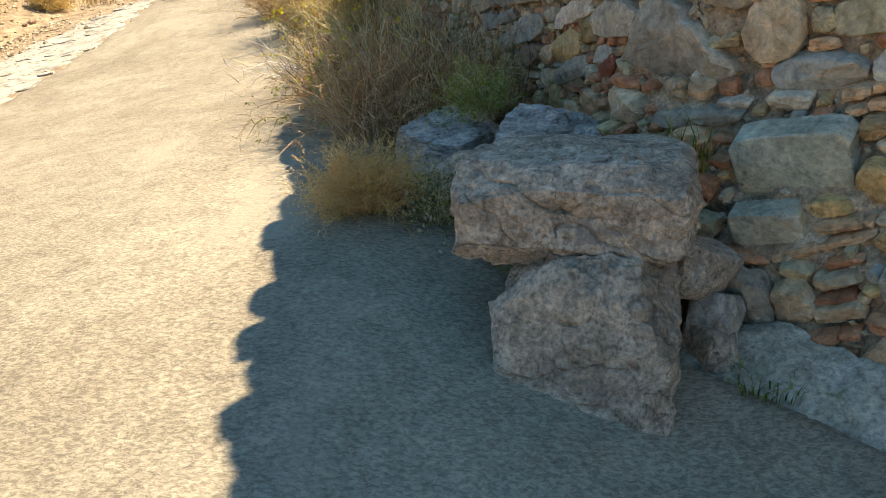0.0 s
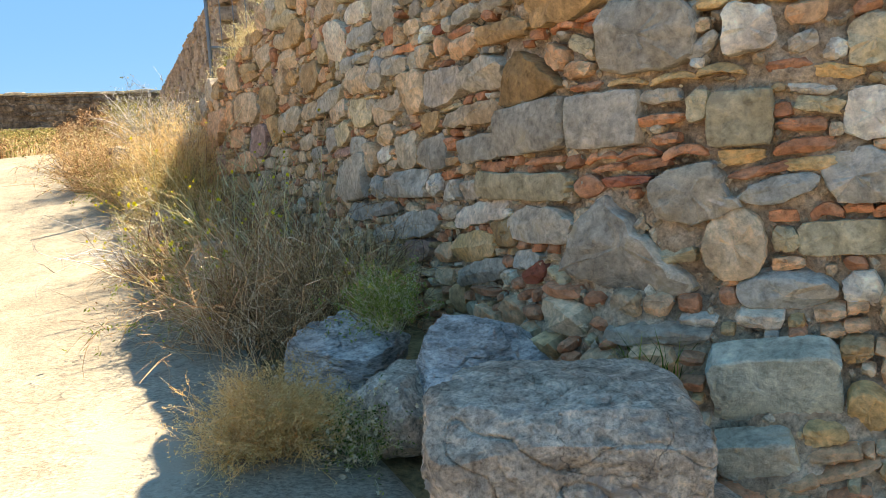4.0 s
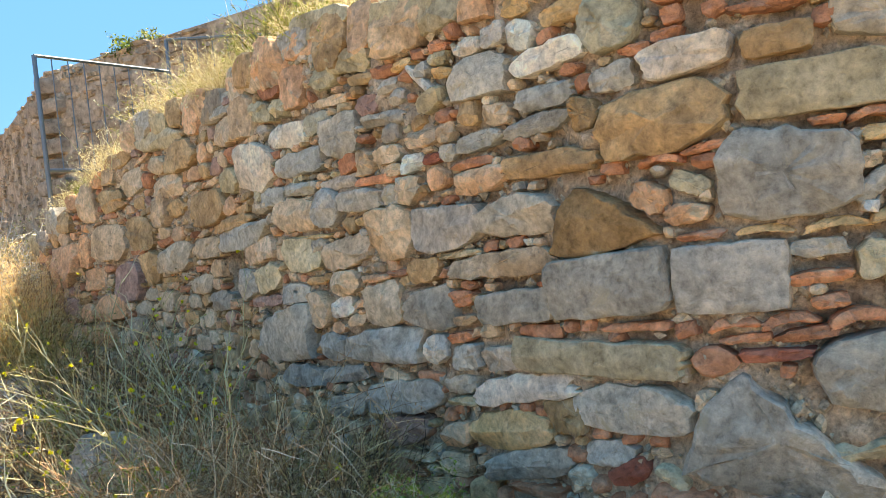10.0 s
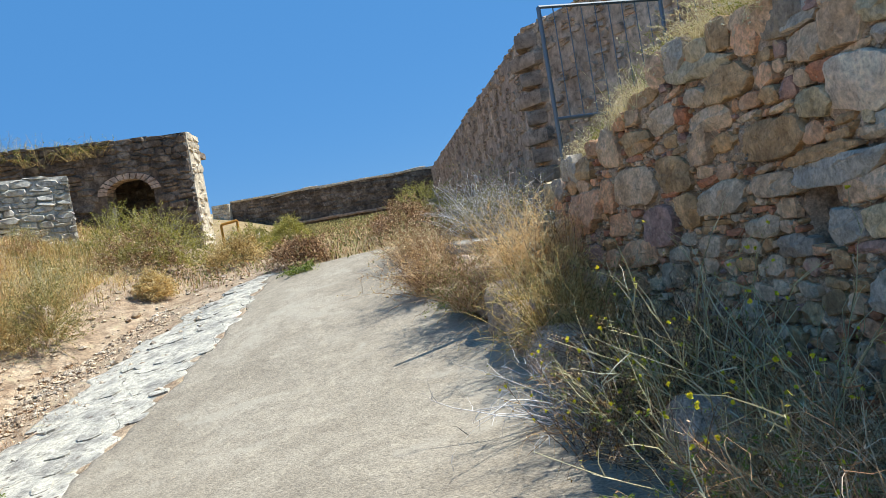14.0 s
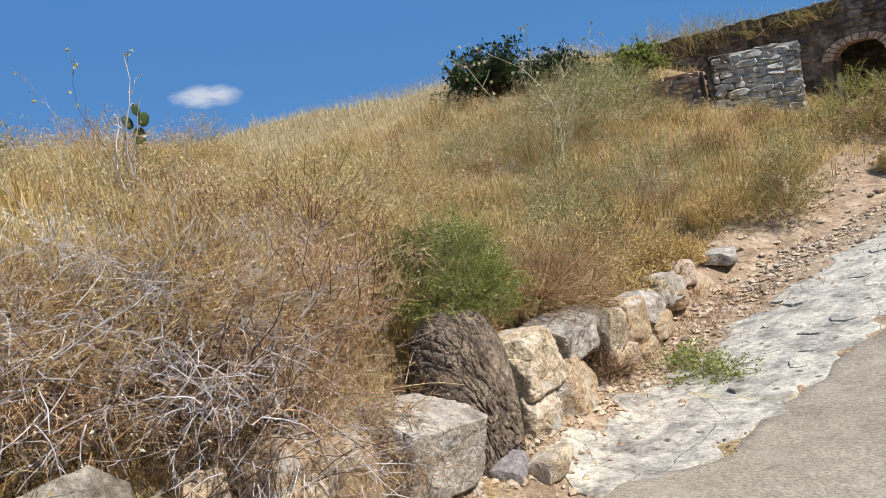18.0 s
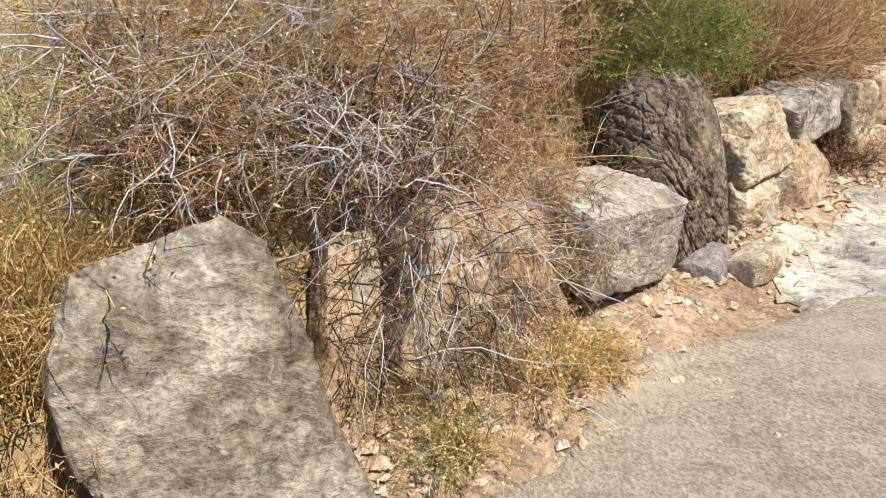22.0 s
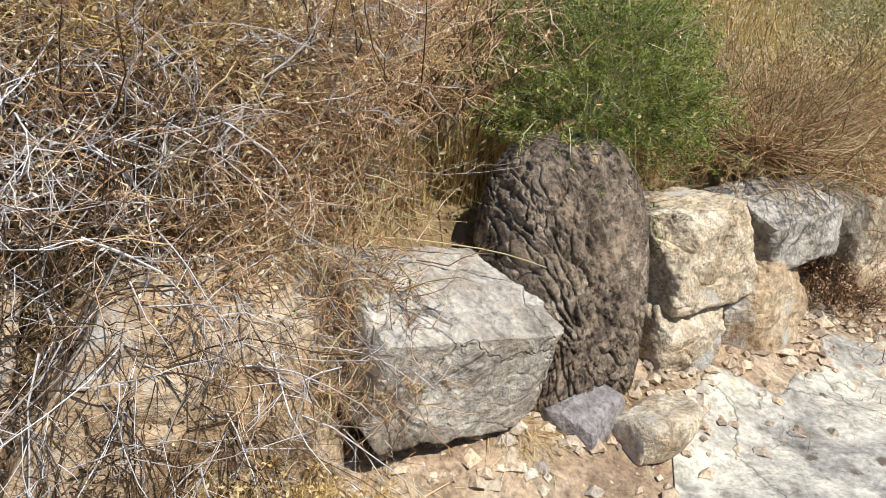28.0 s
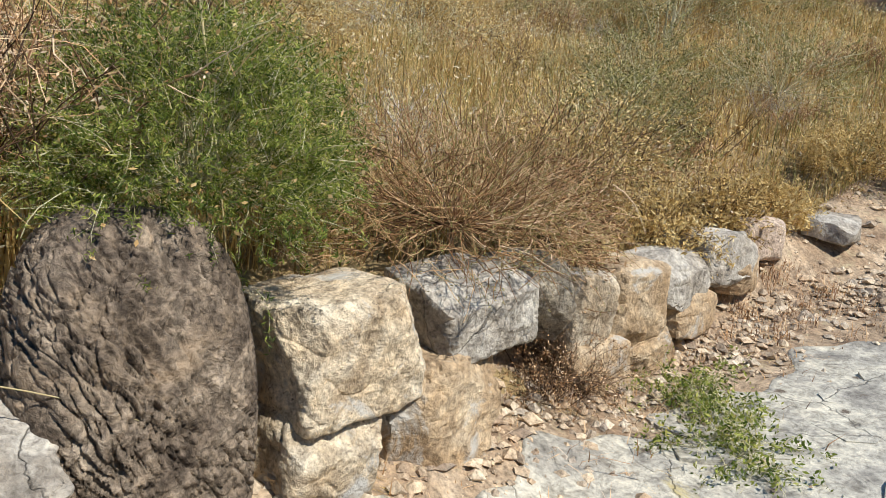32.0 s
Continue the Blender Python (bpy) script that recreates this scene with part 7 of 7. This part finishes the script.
# slope below the ruins
for px, py, r0, h0, a, b, lab in ((-8.7, 11.85, 0.55, 0.45, "straw", "straw", "round tan dry shrub on the slope"), (-7.95, 12.35, 0.4, 0.8, "straw", "straw_green", "upright tan shrub beside the path"),
                                  (-7.4, 14.6, 0.25, 0.35, "straw", "straw", "small dry shrub on the bare path"), (-9.3, 9.4, 0.8, 0.6, "olive_stem", "straw_green", "grey-green shrub on the bank"),
                                  (-8.4, 8.4, 0.7, 0.6, "brown_twig", "straw", "dry shrub above the row"), (-10.2, 12.4, 0.9, 0.8, "olive_stem", "straw_green", "green-gold shrub on the slope"),
                                  (-12.6, 13.0, 1.3, 1.3, "olive_stem", "straw_green", "tall green-gold shrub on the slope"), (-14.5, 15.5, 1.4, 1.0, "olive_stem", "straw_green", "green-gold shrub near the crest"),
                                  (-11.0, 11.0, 0.9, 0.75, "olive_stem", "straw_green", "grey-green weed on the hillside"), (-12.6, 14.6, 1.1, 1.0, "olive_stem", "straw_green", "green-gold shrub on the slope"), (-10.0, 10.2, 0.7, 0.6, "olive_stem", "straw_green", "grey-green weed on the hillside"), (-13.6, 11.6, 1.0, 0.8, "olive_stem", "straw_green", "grey-green weed on the hillside"), (-14.9, 16.8, 1.1, 0.9, "olive_stem", "leaf", "green shrub near the crest"), (-7.75, 8.75, 0.3, 0.32, "brown_twig", "straw", "brown weed between the bank's stones"), (-8.0, 9.45, 0.3, 0.34, "brown_twig", "straw", "brown weed between the bank's stones"), (-8.25, 10.25, 0.35, 0.3, "straw", "straw", "tan weed beside the bank's stones"), (-7.45, 7.55, 0.32, 0.4, "brown_twig", "russet", "brown weed between the bank's stones"),
                                  (-16.4, 5.2, 1.1, 0.85, "russet", "straw", "brown-gold weed along the hill's crest"), (-16.7, 7.0, 1.0, 0.75, "straw", "straw", "golden weed along the hill's crest"), (-16.0, 3.6, 1.0, 0.8, "straw", "pale_straw", "bleached weed along the hill's crest"),
                                  (-9.6, 6.0, 0.9, 0.7, "brown_twig", "straw", "brown-gold shrub on the hillside"), (-11.5, 8.5, 1.0, 0.8, "olive_stem", "straw", "golden shrub on the hillside"),
                                  (-8.6, 16.8, 0.85, 0.75, "brown_twig", "russet", "purple-brown shrub before the house"), (-5.0, 15.4, 0.5, 0.4, "brown_twig", "russet", "russet weed at the ramp's top"),
                                  (-3.2, 17.0, 0.8, 0.55, "brown_twig", "russet", "russet weed beyond the ramp"), (-6.8, 17.4, 0.6, 0.5, "brown_twig", "straw", "dry weed before the far wall")):
    dome("slope_shrub", (px, py, float(cover(px, py)) + h0 * 0.2), (r0 * 0.85, r0 * 0.85, h0 * 0.8), lab, "shrub", M[a], M[b], sprigs=300, per=22, sprig=h0 * 0.5, leaf=0.04 if py < 14 else 0.055, thick=0.003, group="shrubs on the slope", aspect=4.0, wild=0.4)
for px, py, r0, h0 in ((-8.3, 17.2, 1.1, 1.15), (-9.5, 18.0, 1.0, 1.0), (-7.0, 18.9, 0.6, 0.6), (-6.4, 20.0, 0.5, 0.6), (-3.6, 26.0, 1.0, 1.0)):
    dome("yellow_green_shrub", (px, py, float(cover(px, py)) + h0 * 0.15), (r0 * 0.85, r0 * 0.85, h0 * 0.75), "yellow-green broom-like shrub before the ruins", "shrub", M["olive_stem"], M["broom"], sprigs=300, per=34, sprig=h0 * 0.35, leaf=0.055, thick=0.004, group="yellow-green shrubs", aspect=5.0, wild=0.4)
bush("green_weed", (-4.75, 14.5, ground_z(-4.75, 14.5)), 0.45, 0.22, "low dark green weed at the ramp's top", "plant", M["olive_stem"], M["leaf"], 90, 800, 2600, 0.04, thick=0.003, spread=1.3, droop=0.8, foot=0.5)
stalk = bush("tall_fennel", (-12.25, 12.4, float(cover(-12.25, 12.4))), 0.28, 3.1, "tall dry fennel stalks with pale umbels", "plant", M["olive_stem"], M["straw_green"], 9, 110, 500, 0.05, thick=0.012, droop=0.1, heads=150, head_size=0.07, foot=0.4, twig_len=0.35, aspect=6.0)
bush("tall_fennel", (-12.9, 5.0, float(cover(-12.9, 5.0))), 0.4, 1.9, "thin dry stalks on the hill's crest", "plant", M["grey_twig"], None, 7, 50, 0, thick=0.01, droop=0.1, heads=40, head_size=0.05, foot=0.4, twig_len=0.35)
bush("tall_fennel", (-8.0, 3.3, float(cover(-8.0, 3.3))), 0.35, 1.5, "thin dry stalk standing out of the grass", "plant", M["grey_twig"], None, 3, 22, 0, thick=0.006, droop=0.1, heads=20, head_size=0.03, foot=0.4, twig_len=0.3)
bush("dark_bush", (-18.3, 16.0, float(cover(-18.3, 16.0)) + 0.1), 1.3, 1.25, "dark green bush on the hill's crest", "bush", M["brown_twig"], M["dark_leaf"], 140, 600, 7200, 0.110, thick=0.0144, droop=0.3, foot=0.5, aspect=1.8)
bush("dark_bush", (-17.2, 17.6, float(cover(-17.2, 17.6)) + 0.1), 1.0, 0.9, "dark green bush on the hill's crest", "bush", M["brown_twig"], M["dark_leaf"], 120, 440, 4800, 0.110, thick=0.0144, droop=0.3, foot=0.5, aspect=1.8)
bush("dark_bush", (-16.6, 20.2, float(cover(-16.6, 20.2)) + 0.1), 0.8, 0.9, "green bush beside the ruined house", "bush", M["brown_twig"], M["leaf"], 120, 440, 4000, 0.099, thick=0.0144, droop=0.3, foot=0.5, aspect=1.8)
for px, py, r0, h0 in ((-19.2, 25.0, 0.9, 0.9), (-18.1, 25.1, 0.9, 0.8), (-17.0, 25.3, 0.8, 0.65), (-15.6, 25.5, 0.9, 0.4), (-14.0, 25.6, 0.9, 0.3)):
    bush("roof_grass", (px, py, 5.95), r0, h0 + 0.62 - 0.04 * (px + 19), "yellow dry grass growing on the house's top", "grass", M["straw"], M["lime_leaf"], 160, 600, 1819, 0.060, thick=0.0060, droop=0.3, foot=0.8, group="grass on the house", aspect=5.0)


def tree(name, at, height, radius, label):
    """A small tree: a tapered trunk, forking limbs and a crown of leaf clumps with gaps."""
    e = thing(name, label, "tree", at=at)
    V, Fq, tp = tubes(np.array([[0.0, 0, -0.2]]), np.array([[0.08, 0, 1.0]]), np.array([height * 0.6]), np.array([0.2]), np.array([0.11]), 6, 8)
    part("trunk", tri_mesh("trunk", V, Fq, M["brown_twig"]), e)
    n = 26
    base = tp[0, rng.integers(1, 6, n)]
    way = rng.normal(size=(n, 3)) * np.array([1, 1, 0.5]) + np.array([0, 0, 0.6])
    V, Fq, lp = tubes(base, way, radius * rng.uniform(0.6, 1.1, n), rng.normal(0, 0.4, n), np.full(n, 0.03), 5, 5)
    part("limb_mass", tri_mesh("limb_mass", V, Fq, M["brown_twig"]), e, kind="stuff")
    k = 16000
    pk, sg = rng.integers(0, n, k), rng.integers(2, 6, k)
    pos = lp[pk, sg] + rng.normal(0, radius * 0.13, (k, 3))
    V, Fq = leaves(pos, rng.uniform(0.05, 0.11, k), 2.2)
    part("crown", tri_mesh("crown", V, Fq, M["tree_leaf"], False), e, "open dark green crown", "stuff")
    return e


tree("tree", (-17.6, 2.4, float(cover(-17.6, 2.4))), 2.5, 1.35, "small dense green tree on the hill's crest")
tree("tree", (-18.6, 0.2, float(cover(-18.6, 0.2))), 2.3, 1.5, "small dense green tree on the hill's crest")

cactus = thing("cactus", "small prickly pear on the hill's crest", "cactus", at=(-17.0, 6.2, float(cover(-17.0, 6.2)) + 0.1))
for k, (px, py, pz, s, turn) in enumerate(((0, 0, 0.15, 0.34, 4), (0, 0.02, 0.46, 0.32, -6), (0.1, 0.12, 0.76, 0.26, -25), (-0.05, -0.14, 0.74, 0.24, 30), (0.05, 0.02, 0.95, 0.2, 5))):
    o = part("pad", rock_mesh("pad", (s * 0.28, s * 0.8, s * 1.15), M["dark_leaf"], 90 + k, n=8, boxy=2.2, rough=0.03, cuts=0), cactus)
    o.matrix_local = pose(px, py, pz, turn, 0, 15)

# the wall's side of the ramp
bush("dry_bush", (-0.42, 3.34, ground_z(-0.42, 3.34)), 0.21, 0.36, "round straw-coloured dry bush at the ramp's edge", "bush", M["gold"], M["gold"], 300, 5000, 22000, 0.012, thick=0.002, spread=1.3, droop=0.5, foot=0.4)
bush("weed", (-0.08, 3.25, ground_z(-0.08, 3.25)), 0.20, 0.30, "small grey-green weed with pale dried heads", "plant", M["olive_stem"], M["leaf"], 110, 900, 2600, 0.014, thick=0.0018, heads=170, head_size=0.018)
bush("lime_weed", (0.16, 3.85, 0.78), 0.24, 0.30, "bright lime-green leafy weed on the rock", "plant", M["olive_stem"], M["lime_leaf"], 110, 1100, 3600, 0.016, thick=0.0016, spread=1.1)
bush("brown_shrub", (-0.26, 4.70, ground_z(-0.26, 4.70)), 0.58, 0.78, "tangled brown dead shrub at the wall's foot", "shrub", M["russet"], M["russet"], 480, 4200, 4000, 0.014, thick=0.0028, droop=0.8, twig_mat=M["russet"], foot=0.9)
bush("brown_shrub", (0.10, 4.75, ground_z(0.1, 4.75)), 0.35, 0.6, "dry brown grass against the wall", "shrub", M["brown_twig"], M["gold"], 260, 2100, 2450, 0.012, thick=0.0022, droop=0.6, twig_mat=M["straw"], foot=0.9)
bush("flowering_weed", (-0.34, 5.35, ground_z(-0.34, 5.35)), 0.62, 1.0, "tall pale-stemmed weed with small yellow flowers", "plant", M["olive_stem"], M["broom"], 34, 170, 420, 0.022, thick=0.0048, droop=0.15, spread=1.0, lean=(-0.42, -0.1, 0), aspect=4.0, heads=46, head_mat=M["flower"], head_label="small yellow flowers", head_size=0.022, foot=0.9, wild=0.28)
bush("flowering_weed", (-0.26, 6.15, ground_z(-0.26, 6.15)), 0.55, 1.15, "tall pale-stemmed weed before the dark hole", "plant", M["olive_stem"], M["broom"], 30, 150, 380, 0.022, thick=0.0048, droop=0.15, spread=1.0, lean=(-0.38, -0.1, 0), aspect=4.0, heads=34, head_mat=M["flower"], head_label="small yellow flowers", head_size=0.022, foot=0.9, wild=0.28)
bush("flowering_weed", (-0.80, 6.45, ground_z(-0.80, 6.45)), 0.30, 0.72, "yellow-green leafy weed leaning out over the ramp", "plant", M["olive_stem"], M["lime_leaf"], 36, 220, 1100, 0.022, thick=0.0036, droop=0.2, spread=0.9, lean=(-0.2, -0.05, 0), aspect=4.0, heads=60, head_mat=M["flower"], head_label="small yellow flowers", head_size=0.02, foot=0.7, wild=0.35)
bush("brown_shrub", (-0.40, 5.7, ground_z(-0.4, 5.7)), 0.55, 0.55, "low russet dead grass under the tall weeds", "shrub", M["russet"], M["russet"], 300, 1500, 2500, 0.016, thick=0.0026, droop=0.7, foot=1.0, twig_mat=M["gold"])
bush("flowering_weed", (-0.72, 4.98, ground_z(-0.72, 4.98)), 0.40, 0.62, "leafy yellow-green weed at the ramp's edge", "plant", M["olive_stem"], M["lime_leaf"], 24, 260, 1400, 0.024, thick=0.0034, droop=0.4, spread=1.1, lean=(-0.2, 0, 0), aspect=3.0, heads=26, head_mat=M["flower"], head_label="small yellow flowers", head_size=0.02, foot=0.6)
dome("dark_weed", (-0.26, 5.75, ground_z(-0.26, 5.75) + 0.1), (0.34, 0.75, 0.38), "low tangled dry weeds in the wall's shade", "plant", M["russet"], M["russet"], sprigs=240, per=8, sprig=0.2, leaf=0.022, thick=0.002, wild=0.8)
bush("brown_shrub", (-0.80, 6.5, ground_z(-0.8, 6.5)), 0.55, 0.6, "dry grass-like shrub along the wall", "shrub", M["brown_twig"], M["straw"], 280, 2100, 4200, 0.016, thick=0.0026, droop=0.6, foot=0.9, twig_mat=M["russet"])
bush("brown_shrub", (-0.55, 7.2, ground_z(-0.55, 7.2)), 0.6, 0.75, "brown dry shrub along the wall", "shrub", M["brown_twig"], M["gold"], 300, 2300, 3500, 0.018, thick=0.003, droop=0.5, foot=0.9, twig_mat=M["russet"])
bush("bare_weed", (-1.15, 6.95, ground_z(-1.15, 6.95)), 0.8, 0.75, "bare pinkish dead stems leaning over the ramp", "plant", M["grey_twig"], None, 30, 190, 0, thick=0.0046, lean=(-0.5, -0.1, 0), droop=0.7, foot=0.3, twig_len=0.7)
bush("straw_shrub", (-1.05, 8.3, ground_z(-1.05, 8.3)), 0.6, 0.9, "straw-coloured shrub at the end of the wall", "shrub", M["straw"], M["straw_green"], 300, 2160, 4800, 0.022, thick=0.0036, droop=0.4, foot=0.5)
bush("straw_shrub", (-1.10, 9.5, ground_z(-1.1, 9.5) + 0.2), 0.5, 0.98, "tall orange-gold dry shrub at the end of the wall", "shrub", M["russet"], M["gold"], 300, 2400, 5200, 0.022, thick=0.0034, droop=0.4, foot=0.7, twig_mat=M["gold"], heads=160, head_size=0.02)
bush("russet_shrub", (-1.75, 10.0, ground_z(-1.75, 10.0) + 0.1), 0.65, 0.75, "russet and green shrub beside the ramp", "shrub", M["russet"], M["straw_green"], 280, 1920, 4000, 0.027, thick=0.0037, droop=0.5, foot=0.5)
bush("russet_shrub", (-2.25, 11.3, ground_z(-2.25, 11.3)), 0.7, 0.75, "russet shrub overhanging the ramp", "shrub", M["russet"], M["gold"], 280, 1920, 4000, 0.027, thick=0.0037, droop=0.5, foot=0.5)
bush("green_weed", (-1.85, 10.2, ground_z(-1.85, 10.2)), 0.4, 0.45, "green leafy weed beside the ramp", "plant", M["olive_stem"], M["lime_leaf"], 120, 1100, 4200, 0.024, thick=0.002, droop=0.6, foot=0.4)
bush("straw_shrub", (-1.5, 12.0, ground_z(-1.5, 12.0) + 0.3), 0.8, 0.9, "grey-green bleached shrub above the ramp", "shrub", M["grey_twig"], M["straw_green"], 260, 1680, 4200, 0.033, thick=0.0048, droop=0.4, foot=0.5)
bush("straw_shrub", (-2.6, 13.4, ground_z(-2.6, 13.4)), 0.8, 0.6, "pale russet weeds at the ramp's top", "shrub", M["russet"], M["pale_straw"], 220, 1440, 3000, 0.033, thick=0.0048, droop=0.4, foot=0.6)
tuft("grass_tuft", (0.93, 2.85, 0.62), 0.09, 0.34, 130, M["leaf"], "tuft of long green grass between the block and the wall", 0.007)
tuft("grass_tuft", (1.0, 2.2, ground_z(1.0, 2.2)), 0.12, 0.12, 160, M["leaf"], "small green weeds at the footing", 0.006)
for k in range(24):
    u, d = 5.0 + k * 0.235, 0.06 + 0.5 * random.random()
    bush("crest_grass", on_terrace(u, d), 0.22, 0.22 + 0.24 * random.random(), "dry grass along the top of the wall", "grass", M["pale_straw"] if k % 4 else M["broom"], M["pale_straw"] if k % 4 else M["lime_leaf"], 60, 200, 420, 0.017, thick=0.0024, droop=0.7, foot=0.8, lean=(-0.25, -0.1, 0), group="grass on the wall's top", heads=30, head_size=0.016)
for u, d, r0, h0 in ((6.6, 0.35, 0.32, 0.55), (7.2, 0.4, 0.28, 0.42), (8.6, 1.0, 0.4, 0.4), (9.6, 0.9, 0.4, 0.45)):
    bush("green_grass", on_terrace(u, d), r0, h0, "yellow-green grass on the terrace", "grass", M["straw_green"], M["lime_leaf"], 160, 540, 1540, 0.024, thick=0.0036, droop=0.4, foot=0.8, group="green grass on the terrace", aspect=5.0)
tu = rng.uniform(0.5, WALL_END, 26000)
td = 0.2 + 5.0 * rng.uniform(0, 1, 26000) ** 1.5
tx_ = np.interp(tu, us2, np.array([on_terrace(min(q, WALL_END), 0)[0] for q in us2]))
ty_ = np.interp(tu, us2, np.array([on_terrace(min(q, WALL_END), 0)[1] for q in us2]))
nn = np.array([face_frame(min(q, WALL_END - 0.2))[1] for q in us2])
nx_, ny_ = np.interp(tu, us2, nn[:, 0]), np.interp(tu, us2, nn[:, 1])
tz_ = wall_top(tu) - 0.08 + 0.32 * np.minimum(td, 2.5) + 0.05 * np.maximum(td - 2.5, 0)
V, Fc = blades(np.stack([tx_ - nx_ * td, ty_ - ny_ * td, tz_], -1), 0.32 * rng.uniform(0.4, 1.2, 26000), np.full(26000, 0.007), np.abs(rng.normal(0.5, 0.3, 26000)))
o = new("grass", tri_mesh("grass", V, Fc, M["pale_straw"], False))
tagged(o, "dry pale grass covering the terrace", "grass", "", "stuff")
bush("dark_bush", (0.9, 14.0, 5.0), 0.5, 0.45, "small green bush on the bastion's top", "bush", M["brown_twig"], M["leaf"], 60, 200, 2080, 0.055, thick=0.0072, droop=0.3, foot=0.5)

# fallen branch and reeds among the rocks
zb, zt = ground_z(-5.45, 4.30) + 0.025, ground_z(-5.664, 4.94) + 0.025
V, Fq, _ = tubes(np.array([[-5.45, 4.30, zb], [-5.55, 4.6, (zb + zt) / 2]]), np.array([[-0.214, 0.64, zt - zb], [-0.5, 0.6, 0.06]]), np.array([0.69, 0.2]), np.array([0.1, 0.3]), np.array([0.009, 0.006]), 8, 6, 0.0, 0.04)
tagged(new("dead_branch", tri_mesh("dead_branch", V, Fq, M["russet"])), "thin dead tan branch lying at the ramp's edge", "branch")
V, Fq, _ = tubes(np.array([[-6.42, 5.55, 2.0]]), np.array([[0.3, 0.12, -1.0]]), np.array([0.85]), np.array([0.15]), np.array([0.004]), 10, 5, 0.0, 0.01)
tagged(new("dry_reed", tri_mesh("dry_reed", V, Fq, M["pale_straw"])), "thin pale dry stem hanging before the green shrub", "reed")
V, Fq, _ = tubes(np.array([[-6.0, 4.45, 1.08]]), np.array([[0.1, 1.0, 0.12]]), np.array([0.95]), np.array([0.2]), np.array([0.004]), 10, 5, 0.45, 0.02)
tagged(new("dry_reed", tri_mesh("dry_reed", V, Fq, M["pale_straw"])), "pale dry stem bent over the squared block", "reed")
V, Fq, _ = tubes(np.array([[-6.75, 5.0, 1.98]]), np.array([[0.0, -1.0, -0.12]]), np.array([0.9]), np.array([0.05]), np.array([0.006]), 8, 5, 0.0, 0.01)
tagged(new("dry_reed", tri_mesh("dry_reed", V, Fq, M["pale_straw"])), "straight pale cane lying across the shrubs", "reed")

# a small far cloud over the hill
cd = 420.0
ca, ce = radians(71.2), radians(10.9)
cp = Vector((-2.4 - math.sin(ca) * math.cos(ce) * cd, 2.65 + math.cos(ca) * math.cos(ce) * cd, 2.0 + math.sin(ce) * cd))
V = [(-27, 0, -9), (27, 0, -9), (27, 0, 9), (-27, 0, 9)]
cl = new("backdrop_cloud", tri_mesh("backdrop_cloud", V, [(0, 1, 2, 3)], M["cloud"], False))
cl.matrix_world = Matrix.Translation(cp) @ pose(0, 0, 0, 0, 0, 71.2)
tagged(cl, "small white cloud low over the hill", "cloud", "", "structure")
